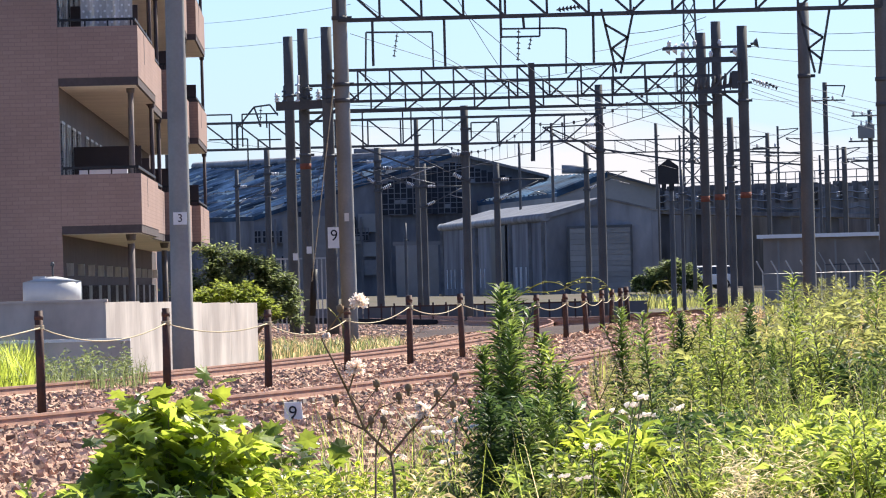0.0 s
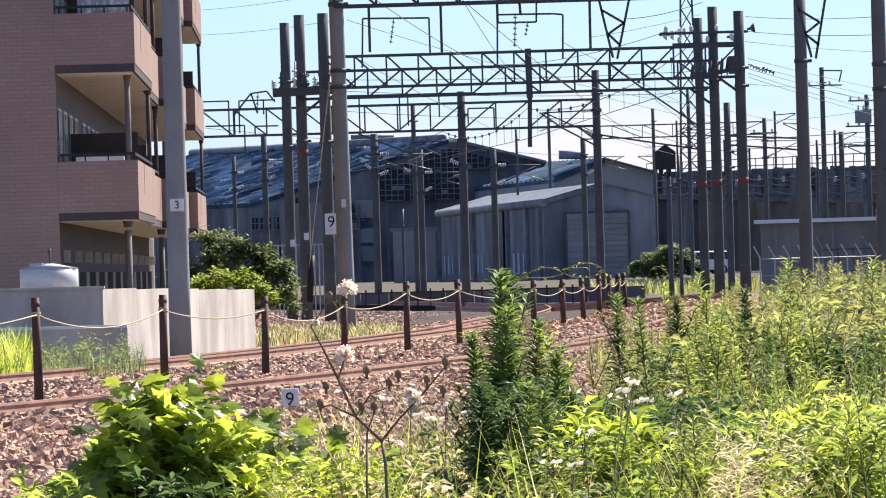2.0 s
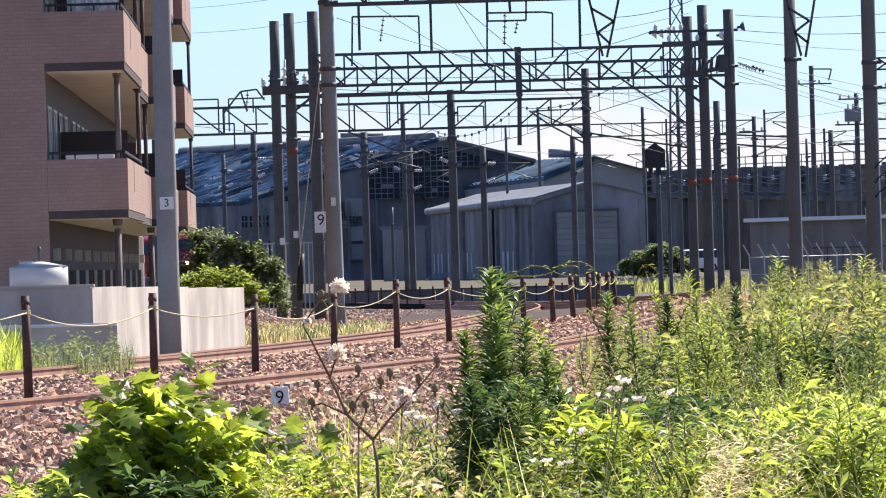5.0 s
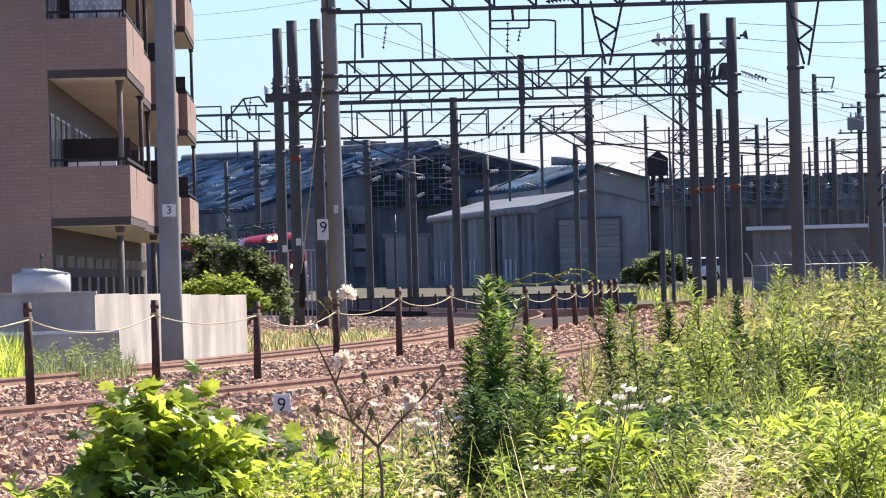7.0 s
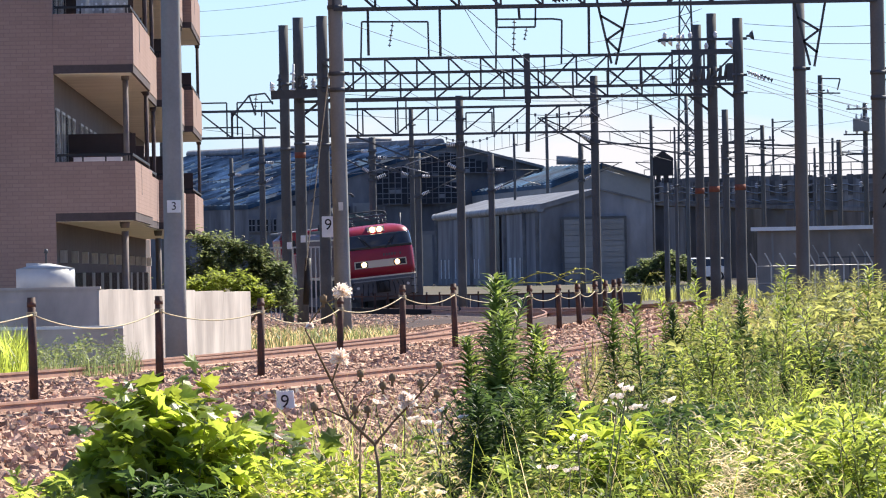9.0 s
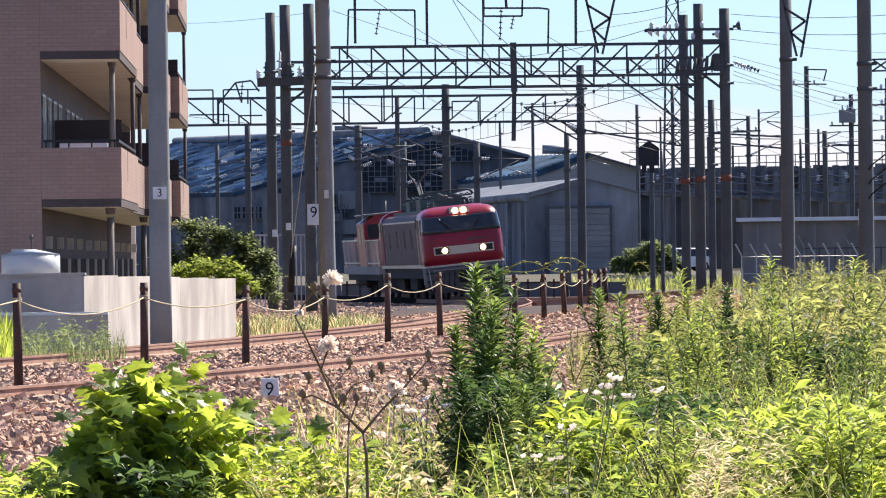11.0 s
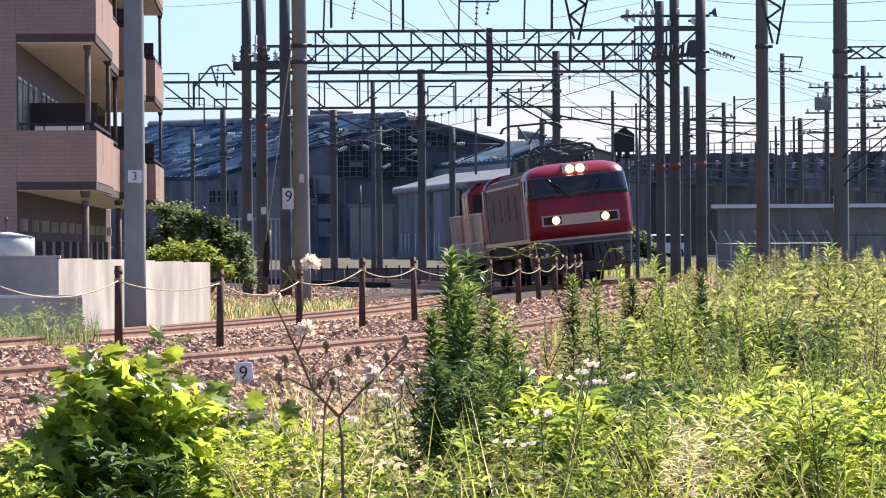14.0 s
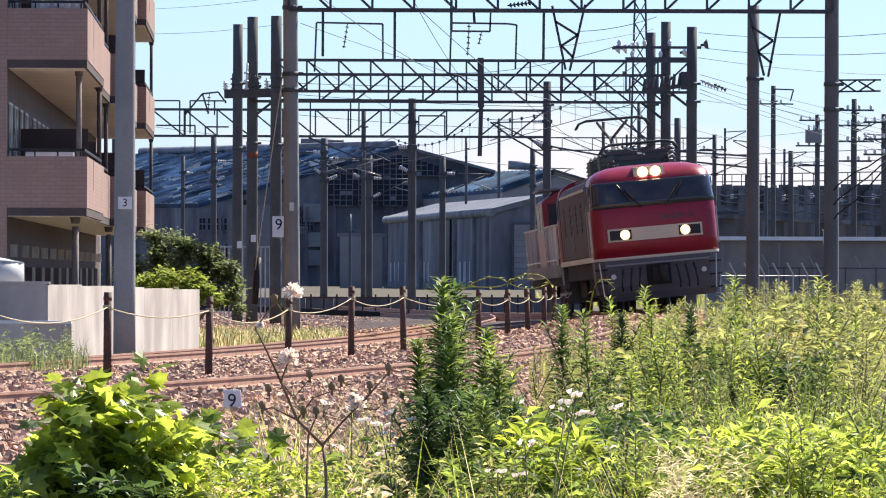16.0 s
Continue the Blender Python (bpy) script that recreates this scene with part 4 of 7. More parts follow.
def front_shed():
    ob = thing("rail_shed", (0, 0, 0), "dark grey shed with pale roller shutter and curved eaves", "shed")
    apex, right, left = (10.53, 462.95, 6.73), (14.14, 462.95, 5.79), (6.80, 462.95, 5.76)
    back = Vector((-0.13, 531.90, 5.56)) - Vector(left)
    back.z = 0
    al, ar = Vector(apex), Vector(right)
    bm = bmesh.new()
    slab(bm, (al, Vector(left), Vector(left) + back, al + back), 0.35)
    part("roof", bm, GREY_ROOF, ob, "pale sheet roof with rounded eaves")
    bm = bmesh.new()
    slab(bm, (ar + Vector((0, 0, 0.05)), al + Vector((0, 0, 0.05)), al + back, ar + back), 0.1)
    part("roof", bm, GREY_ROOF, ob)
    bm = bmesh.new()
    tube(bm, Vector(left) - Vector((0, 0, 0.25)), Vector(left) + back - Vector((0, 0, 0.25)), 0.28, 0.28, 12)
    part("eave", bm, GREY_ROOF, ob, "rounded pale eave")
    bm = bmesh.new()
    wall_between(bm, left, apex)
    wall_between(bm, apex, right)
    wall_between(bm, Vector(left) + back, left)
    wall_between(bm, right, ar + back)
    part("wall", bm, SHED, ob, "dark grey wall")
    y = left[1]
    x0, x1, zt = 8.32, 12.28, 4.74
    bm = bmesh.new()
    for k in range(14):
        box(bm, x0, x1, y - 0.14 - 0.02 * (k % 2), y, -0.3 + (zt + 0.3) * k / 14, -0.3 + (zt + 0.3) * (k + 1) / 14 - 0.02)
    tagged(part("shutter", bm, SHUTTER, ob, "pale grey roller shutter"), kind="stuff")
    bm = bmesh.new()
    box(bm, x0 - 0.15, x0, y - 0.2, y, -0.3, zt + 0.15)
    box(bm, x1, x1 + 0.15, y - 0.2, y, -0.3, zt + 0.15)
    box(bm, x0, x1, y - 0.2, y, zt, zt + 0.15)
    part("door_frame", bm, STEEL, ob)
    # side bays: pale pilasters, windows and the black opening
    e = Vector((-0.13, 531.90, 5.56))
    l = Vector(left)
    n = Vector((e.y - l.y, l.x - e.x, 0)).normalized()
    if n.y > 0:
        n = -n
    for t in (0.02, 0.13, 0.30, 0.62, 0.98):
        p = lerp(left, e, t) + n * 0.1
        bm = bmesh.new()
        bar(bm, (p.x, p.y, -0.3), (p.x, p.y, l.z - 0.3), 0.22, 0.22)
        part("pilaster", bm, GREY_ROOF, ob)
    p, q = lerp(left, e, 0.34) + n * 0.06, lerp(left, e, 0.47) + n * 0.06
    bm = bmesh.new()
    wall_between(bm, (p.x, p.y, l.z - 0.5), (q.x, q.y, l.z - 0.5), 0.1)
    part("doorway", bm, BLACK, ob, "dark open doorway")
    for t in (0.17, 0.22, 0.55, 0.70, 0.85):
        p, q = lerp(left, e, t) + n * 0.08, lerp(left, e, t + 0.08) + n * 0.08
        for s in range(3):
            c = lerp(p, q, s / 2)
            bm = bmesh.new()
            bar(bm, (c.x, c.y, 0.9), (c.x, c.y, 2.3), 0.07, 0.07)
            part("window_bar", bm, WHITE, ob)


barn()
second_shed()
front_shed()


def viaduct():
    ob = thing("viaduct", (0, 0, 0), "long dark concrete railway viaduct with a parapet", "viaduct")
    a, b = Vector((18.43, 624.97, 8.97)), Vector((35.96, 416.65, 6.63))
    a2, b2 = Vector((18.38, 624.98, 6.97)), Vector((35.90, 416.66, 4.10))
    n = 22
    bm = bmesh.new()
    for k in range(n):
        p, q = lerp(a, b, k / n), lerp(a, b, (k + 0.985) / n)
        p2, q2 = lerp(a2, b2, k / n), lerp(a2, b2, (k + 0.985) / n)
        d = Vector((0, 9, 0))
        vs = [bm.verts.new(v) for v in (p, q, q + d, p + d, p2, q2, q2 + d, p2 + d)]
        for f in ((0, 1, 2, 3), (7, 6, 5, 4), (4, 5, 1, 0), (5, 6, 2, 1), (6, 7, 3, 2), (7, 4, 0, 3)):
            bm.faces.new([vs[i] for i in f])
    tagged(part("parapet", bm, VIADUCT, ob, "dark stained concrete parapet panels"), kind="stuff")
    for k in range(8):
        p = lerp(a2, b2, (k + 0.4) / 8)
        bm = bmesh.new()
        box(bm, p.x - 0.7, p.x + 0.7, p.y + 1, p.y + 7, -0.4, p.z)
        part("pier", bm, VIADUCT, ob)
    bm = bmesh.new()
    for z in (0.55, 1.1):
        bar(bm, a + Vector((0, 0.2, z)), b + Vector((0, 0.2, z)), 0.07, 0.07)
    for k in range(40):
        p = lerp(a, b, k / 39)
        bar(bm, p + Vector((0, 0.2, 0)), p + Vector((0, 0.2, 1.1)), 0.06, 0.06)
    part("railing", bm, STEEL, ob, "thin steel railing")
    for k in range(13):
        p = lerp(a, b, (k + 0.5) / 13) + Vector((0, 2.0 + (k % 3), 0))
        mh = thing("viaduct_mast", tuple(p - Vector((0, 0, 0.6))), "thin overhead-line mast on the viaduct", "mast", "viaduct masts")
        bm = bmesh.new()
        h = 2.6 + 0.9 * ((k * 7) % 4)
        bar(bm, (0, 0, 0), (0, 0, h), 0.16, 0.16)
        part("shaft", bm, STEEL, mh)
        bm = bmesh.new()
        sd = 1 if k % 2 else -1
        bar(bm, (0, 0, h - 0.3), (sd * 1.6, 0, h - 0.2), 0.07, 0.07)
        bar(bm, (0, 0, h - 1.0), (sd * 1.6, 0, h - 0.25), 0.07, 0.07)
        part("arm", bm, STEEL, mh)
    bm = bmesh.new()
    for z in (1.9, 2.6):
        bar(bm, a + Vector((0, 2.4, z)), b + Vector((0, 2.4, z)), 0.05, 0.05)
    part("line", bm, WIRE, ob, "thin wires over the viaduct")
    bm = bmesh.new()
    bar(bm, a2 + Vector((0, -0.25, 0.15)), b2 + Vector((0, -0.25, 0.15)), 0.5, 0.3)
    part("ledge", bm, VIADUCT, ob, "projecting concrete ledge")
    # cable troughs, pipes and insulators along the parapet
    rnd = random.Random(17)
    for k in range(44):
        t = (k + rnd.random()) / 44
        p = lerp(a, b, t)
        bm = bmesh.new()
        box(bm, p.x - rnd.uniform(0.2, 0.9), p.x + rnd.uniform(0.2, 0.9), p.y - 0.22, p.y + 0.1, p.z - 0.1, p.z + rnd.uniform(0.08, 0.34))
        part("trough", bm, VIADUCT, ob)
    for k in range(30):
        p = lerp(a, b, (k + 0.5) / 30)
        h = rnd.uniform(0.9, 1.9)
        bm = bmesh.new()
        box(bm, p.x - 0.34, p.x + 0.05, p.y - 0.5, p.y + 0.5, p.z - h, p.z + 0.25)
        part("rib", bm, VIADUCT, ob, "concrete rib on the parapet")
        if k % 2:
            bm = bmesh.new()
            q = p + Vector((-0.5, -2.0, -0.5 - 0.5 * rnd.random()))
            tube(bm, q + Vector((0.4, 0, 0.1)), q + Vector((0, 0, 0.1)), 0.04, 0.04, 6)
            for j in range(3):
                tube(bm, q + Vector((0, 0, 0.14 * j)), q + Vector((0, 0, 0.14 * j + 0.09)), 0.16, 0.08, 8)
            part("insulator", bm, CERAMIC, ob, "pale insulator on the parapet")
    for dz in (-0.35, -0.85, -1.5):
        bm = bmesh.new()
        strand(bm, [lerp(a, b, k / 60) + Vector((-0.40, 0, dz - 0.22 * abs(math.sin(k * math.pi / 4 + dz)))) for k in range(61)], 0.06, 5)
        part("cable", bm, BLACK, ob, "sagging black cable")
    # wall of the yard under it
    w = thing("yard_wall", (0, 0, 0), "shaded concrete wall under the viaduct", "wall")
    bm = bmesh.new()
    p, q = Vector((18.30, 657.87, 7.60)), Vector((41.42, 480.76, 4.49))
    wall_between(bm, p, q)
    part("body", bm, VIADUCT, w)


viaduct()


def low_block():
    ob = thing("low_building", (13.49, 297.6, 0), "low beige rendered building with a pale roof edge", "building", rz=-6)
    z = 2.97
    bm = bmesh.new()
    box(bm, 0, 11, 0, 8, -0.3, z)
    part("wall", bm, STUCCO, ob)
    bm = bmesh.new()
    box(bm, -0.25, 11, -0.3, 8.2, z, z + 0.16)
    part("roof", bm, WHITE, ob, "thin pale roof edge")
    for k in range(4):
        bm = bmesh.new()
        box(bm, 0.6 + 2.4 * k, 0.68 + 2.4 * k, -0.03, 0, -0.3, z - 0.1)
        part("joint_strip", bm, SHUTTER, ob)
    # security fence with outward arms
    for k in range(9):
        f = thing("fence_post", (11.29 + 0.55 * k, 250.0 + 0.6 * k, -0.2), "pale steel fence post with a slanting barbed-wire arm", "fence post", "security fence")
        bm = bmesh.new()
        bar(bm, (0, 0, 0), (0, 0, 1.75), 0.05, 0.05)
        part("upright", bm, FRAME, f)
        bm = bmesh.new()
        bar(bm, (0, 0, 1.75), (-0.22, -0.1, 2.15), 0.045, 0.045)
        part("arm", bm, FRAME, f)
    for z in (0.5, 1.1, 1.7):
        wr = thing("fence_wire", (11.29, 249.97, z - 0.2), "thin pale strand of the security fence", "wire", "security fence wires")
        bm = bmesh.new()
        strand(bm, [(0.55 * k, 0.6 * k, 0) for k in range(9)], 0.012, 4)
        part("strand", bm, FRAME, wr)


low_block()


def parked_car(x, y, z, rz, paint, label):
    """A small hatchback: lofted body, glazed cabin, wheels and lamps."""
    ob = thing("parked_car", (x, y, z), label, "car", "parked cars", rz)
    bm = bmesh.new()
    rows = [(0.0, 0.45, 0.72, 0.62), (0.15, 0.30, 0.86, 0.78), (1.0, 0.28, 0.95, 0.84), (3.3, 0.28, 1.0, 0.84), (3.75, 0.32, 0.95, 0.80), (3.9, 0.45, 0.85, 0.70)]
    loft(bm, [[(yy, -w, z0), (yy, w, z0), (yy, w, z1 - 0.1), (yy, w - 0.08, z1), (yy, -w + 0.08, z1), (yy, -w, z1 - 0.1)] for yy, z0, z1, w in rows])
    body = part("body", bm, paint, ob)
    bm = bmesh.new()
    loft(bm, [[(a, -w, zz), (b, -w, zz), (b, w, zz), (a, w, zz)] for a, b, w, zz in ((0.75, 3.85, 0.80, 0.92), (1.45, 3.55, 0.64, 1.42))])
    part("cabin_glass", bm, GLASS, ob, "dark cabin glazing")
    bm = bmesh.new()
    loft(bm, [[(a, -w, zz), (b, -w, zz), (b, w, zz), (a, w, zz)] for a, b, w, zz in ((1.42, 3.58, 0.66, 1.42), (1.55, 3.45, 0.58, 1.50))])
    part("roof", bm, paint, ob)
    for xx in (0.75, 3.15):
        for sd in (-1, 1):
            bm = bmesh.new()
            tube(bm, (xx, sd * 0.66, 0.30), (xx, sd * 0.86, 0.30), 0.30, 0.30, 16)
            w = part("wheel", bm, BLACK, ob)
            bm = bmesh.new()
            tube(bm, (xx, sd * 0.85, 0.30), (xx, sd * 0.875, 0.30), 0.19, 0.17, 12)
            part("rim", bm, FRAME, w)
    for sd in (-1, 1):
        bm = bmesh.new()
        box(bm, -0.01, 0.12, sd * 0.52 - 0.12, sd * 0.52 + 0.12, 0.56, 0.70)
        part("headlight", bm, FRAME, body)


def loft(bm, sections):
    """Joins rings of equal count into a closed body."""
    rings = [[bm.verts.new(p) for p in q] for q in sections]
    n = len(rings[0])
    for a, b in zip(rings, rings[1:]):
        for k in range(n):
            bm.faces.new((a[k], a[(k + 1) % n], b[(k + 1) % n], b[k]))
    bm.faces.new(rings[0][::-1])
    bm.faces.new(rings[-1])


parked_car(14.9, 455.0, 0.55, 20, WHITE, "white hatchback parked behind the yard shrub")

mb = thing("meter_box", (18.05, 289.5, 0.0), "pale grey metal box on a post by the low building", "cabinet")
bm = bmesh.new()
tube(bm, (0, 0, -0.3), (0, 0, 3.2), 0.11, 0.10, 12)
part("post", bm, POLE, mb)
bm = bmesh.new()
box(bm, -0.18, 0.18, -0.34, -0.10, 2.75, 3.35)
part("case", bm, TANK, mb)
bm = bmesh.new()
box(bm, -0.21, 0.21, -0.37, -0.08, 3.35, 3.39)
part("lid", bm, TANK, mb)
yf = thing("yard_fence", (15.4, 285.0, -0.2), "pale steel mesh fence before the low building", "fence")
for k in range(12):
    bm = bmesh.new()
    bar(bm, (0.62 * k, 0, 0), (0.62 * k, 0, 2.05), 0.06, 0.05)
    post = part("post", bm, SHUTTER if k % 3 == 0 else STEEL, yf)
    if k % 3 == 0:
        bm = bmesh.new()
        bar(bm, (0.62 * k, 0, 2.05), (0.62 * k - 0.25, -0.1, 2.50), 0.05, 0.04)
        part("arm", bm, SHUTTER, post, "slanting barbed-wire arm")
for z in (0.3, 1.1, 2.0):
    bm = bmesh.new()
    bar(bm, (0, -0.03, z), (6.9, -0.03, z), 0.04, 0.05)
    part("rail", bm, STEEL, yf)
kb = thing("yard_kerb", (10.2, 400.0, -0.4), "low pale concrete wall across the yard", "wall")
for k in range(5):
    bm = bmesh.new()
    box(bm, 1.05 * k + 0.01, 1.05 * (k + 1) - 0.01, 0, 0.4, 0, 0.85)
    part("panel", bm, SHUTTER, kb)


# ---- rope fence along the track ----
FENCE = [
    # x, y, foot, head
    (-5.12, 89.3, 0.18, 1.34),
    (-4.05, 102.5, 0.16, 1.29),
    (-2.74, 108.7, -0.04, 1.21),
    (-1.70, 121.4, 0.19, 1.16),
    (-0.65, 128.9, 0.04, 1.33),
    (0.33, 137.4, 0.09, 1.32),
    (1.88, 145.4, 0.33, 1.24),
    (2.58, 150.6, 0.29, 1.23),
    (3.10, 154.3, 0.28, 1.24),
    (3.52, 158.2, 0.31, 1.27),
    (3.77, 160.3, 0.35, 1.28),
    (4.04, 162.3, 0.39, 1.30),
    (4.28, 164.5, 0.44, 1.32),
]


def rope_fence():
    rnd = random.Random(3)
    heads = []
    for x, y, z0, z1 in FENCE:
        ob = thing("fence_post", (x, y, z0 - 0.25), "dark weathered square post in the ballast", "fence post", "rope fence posts")
        ob.rotation_euler = (radians(rnd.uniform(-2, 2)), radians(rnd.uniform(-3, 2)), rnd.uniform(0, 1))
        bm = bmesh.new()
        h = z1 - z0 + 0.25
        tube(bm, (0, 0, 0), (0, 0, h), 0.062, 0.055, 8)
        tube(bm, (0, 0, h - 0.12), (0, 0, h - 0.06), 0.062, 0.062, 8)
        part("shaft", bm, POST, ob)
        bm = bmesh.new()
        for q in range(3):
            tube(bm, (0, 0, h - 0.24 + q * 0.02), (0, 0, h - 0.225 + q * 0.02), 0.070, 0.070, 8)
        part("rope_turn", bm, ROPE, ob, "yellowed rope wound round the post")
        heads.append(Vector((x, y - 0.07, z1 - 0.22)))
    heads.insert(0, heads[0] + Vector((-2.5, -11, 0)))
    for a, b in zip(heads, heads[1:]):
        ob = thing("rope", tuple(a), "slack yellowed rope between the posts", "rope", "rope fence ropes")
        bm = bmesh.new()
        sag = 0.05 + 0.012 * (b - a).length
        pts = [(b - a) * (k / 10) - Vector((0, 0, sag * 4 * (k / 10) * (1 - k / 10))) for k in range(11)]
        strand(bm, pts, 0.010, 5)
        part("strand", bm, ROPE, ob)


rope_fence()


# ---- yard details ----
def strung(a, b, sag, r=0.010, label="thin overhead line wire", group="overhead wires", name="overhead_wire", material=None):
    a, b = Vector(a), Vector(b)
    ob = thing(name, tuple(a), label, "wire", group)
    bm = bmesh.new()
    strand(bm, [(b - a) * (k / 12) - Vector((0, 0, sag * 4 * (k / 12) * (1 - k / 12))) for k in range(13)], r, 5)
    part("strand", bm, material or WIRE, ob)


for a, b, sag in (
    ((-2.06, 168.89, 8.51), (3.22, 271.71, 8.63), 0.25), ((0.45, 168.89, 8.39), (2.69, 271.71, 9.25), 0.1), 
    ((-12.92, 390.57, 16.10), (-3.47, 284.05, 12.76), 0.1), ((-12.96, 390.57, 14.72), (-4.18, 284.05, 11.55), 0.1), ((11.02, 249.97, 10.10), (15.77, 208.30, 8.78), 0.2), ((11.00, 249.97, 9.58), (15.75, 208.31, 8.18), 0.2),
    ((10.65, 240.36, 8.34), (29.43, 390.59, 9.68), 0.15), ((10.65, 240.36, 8.15), (29.41, 390.60, 9.24), 0.2), ((10.64, 240.36, 8.00), (29.40, 390.60, 8.81), 0.2), ((10.64, 240.36, 7.84), (29.39, 390.60, 8.37), 0.25), ((10.64, 240.36, 7.71), (29.38, 390.60, 7.93), 0.2),
    ((6.75, 208.31, 8.28), (2.26, 271.71, 9.26), 0.25), ((4.58, 208.31, 8.20), (9.06, 240.35, 9.89), 0.05), ((-3.14, 249.97, 8.26), (9.35, 249.97, 8.22), 0.1), ((-3.28, 260.39, 8.12), (9.72, 260.39, 7.70), 0.15), ((-3.60, 284.07, 7.90), (6.39, 284.07, 7.34), 0.1),
    ((6.46, 284.06, 8.25), (22.49, 390.60, 7.42), 0.1), ((6.44, 284.07, 7.41), (10.68, 284.07, 5.98), 0.05), ((10.95, 284.07, 7.68), (30.65, 416.65, 7.30), 0.1), ((4.12, 284.07, 7.52), (10.49, 312.48, 6.20), 0.05), ((19.37, 416.64, 9.60), (27.72, 367.61, 10.15), 0.4),
    ((6.27, 249.97, 8.54), (10.47, 284.07, 6.67), 0.05), ((-2.57, 208.30, 8.92), (10.72, 284.07, 7.69), 0.3), ((0.78, 171.21, 7.95), (10.51, 328.93, 6.46), 0.2), ((4.32, 240.35, 9.09), (23.29, 416.65, 6.50), 0.2), ((-2.56, 235.82, 8.56), (2.07, 284.07, 7.12), 0.08), ((5.60, 208.30, 8.71), (7.94, 208.30, 9.15), 0.1), ((10.57, 240.36, 8.92), (23.10, 312.46, 10.38), 0.15), ((11.04, 208.31, 6.56), (27.09, 367.62, 8.69), 0.1), ((10.63, 240.36, 7.48), (22.75, 416.63, 11.58), 0.1),
    ((-3.46, 231.46, 7.71), (-4.52, 231.48, 2.55), 0.0), ((-10.47, 312.48, 8.00), (5.49, 312.48, 6.33), 0.1), ((-11.67, 347.20, 7.32), (-3.50, 312.48, 6.82), 0.1),
):
    strung(a, b, sag)
strung((-2.28, 171.21, 8.28), (-3.54, 189.40, 1.62), 0.0, 0.014, "pale stay wire from the mast to the ground", "", "stay_wire", FRAME)
st = thing("stay_guard", (-3.54, 189.40, 1.62), "black sleeve round the foot of the stay wire", "guard")
bm = bmesh.new()
tube(bm, (0, 0, -0.9), (0.08, 0, 0.35), 0.09, 0.09, 10)
part("sleeve", bm, BLACK, st)


def insulator(a, b, n, r, material, label):
    a, b = Vector(a), Vector(b)
    ob = thing("insulator_string", tuple(a), label, "insulator", "insulators")
    bm = bmesh.new()
    d = (b - a)
    strand(bm, [(0, 0, 0), tuple(d)], r * 0.25, 6)
    part("rod", bm, STEEL, ob)
    for k in range(n):
        bm = bmesh.new()
        q = d * ((k + 0.5) / n)
        tube(bm, q, q + d.normalized() * r * 0.7, r * 0.4, r, 10)
        part("disc", bm, material, ob)


for a, b, n, r, mt in (
    ((-1.34, 235.82, 9.88), (-1.47, 235.82, 9.06), 5, 0.07, STEEL), ((2.72, 235.82, 9.93), (2.67, 235.82, 8.83), 6, 0.08, STEEL), ((3.13, 235.82, 9.62), (3.04, 235.82, 9.20), 3, 0.07, STEEL), ((2.90, 171.21, 8.06), (3.45, 171.21, 8.13), 6, 0.08, STEEL),
    ((7.94, 249.97, 9.54), (8.42, 249.97, 9.54), 2, 0.22, CERAMIC), ((8.50, 249.97, 9.60), (8.82, 249.97, 9.63), 2, 0.2, CERAMIC), ((10.34, 249.97, 9.39), (10.70, 249.97, 9.42), 2, 0.2, CERAMIC), ((11.07, 249.97, 9.65), (11.31, 249.97, 9.69), 1, 0.2, STEEL),
    ((10.65, 240.36, 8.15), (11.06, 240.36, 7.95), 4, 0.09, CERAMIC), ((10.84, 240.36, 8.09), (11.26, 240.36, 7.87), 4, 0.09, CERAMIC), ((11.07, 240.36, 8.03), (11.52, 240.36, 7.82), 4, 0.09, STEEL),
    ((-6.85, 271.71, 8.45), (-6.92, 271.72, 7.65), 3, 0.08, STEEL),
):
    insulator(a, b, n, r, mt, "string of disc insulators on the line")


def crossarm(x, d, z, half, label, pins=4):
    ob = thing("crossarm", (x, d - 0.2, z), label, "crossarm", "crossarms")
    bm = bmesh.new()
    bar(bm, (-half, 0, 0), (half, 0, 0), 0.09, 0.09)
    part("beam", bm, STEEL, ob)
    for k in range(pins):
        bm = bmesh.new()
        q = -half + 2 * half * (k + 0.25) / (pins - 0.5)
        tube(bm, (q, 0, 0.04), (q, 0, 0.16), 0.05, 0.08, 8)
        tube(bm, (q, 0, 0.16), (q, 0, 0.26), 0.08, 0.04, 8)
        part("pin_insulator", bm, CERAMIC, ob)


crossarm(9.16, 240.4, 9.26, 1.5, "dark crossarm bolted to the masts")
crossarm(9.28, 240.4, 8.88, 1.2, "dark crossarm bolted to the masts", 3)
crossarm(25.18, 416.7, 10.61, 0.9, "crossarm of the transformer pole")
crossarm(25.18, 416.7, 9.11, 1.1, "crossarm of the transformer pole")
crossarm(25.18, 416.7, 7.94, 1.0, "crossarm of the transformer pole", 3)
crossarm(19.21, 416.7, 8.86, 0.8, "crossarm of a far mast", 2)
crossarm(22.61, 416.7, 11.57, 0.9, "crossarm of a far mast", 2)

for k, y in enumerate((9.61, 8.86, 8.08, 7.11)):
    crossarm(22.90, 347.2, y, 1.0 - 0.1 * (k % 2), "crossarm of a far utility pole")
for k, y in enumerate((8.63, 7.84, 7.13)):
    crossarm(23.11, 328.9, y, 0.95, "crossarm of a far utility pole", 5)

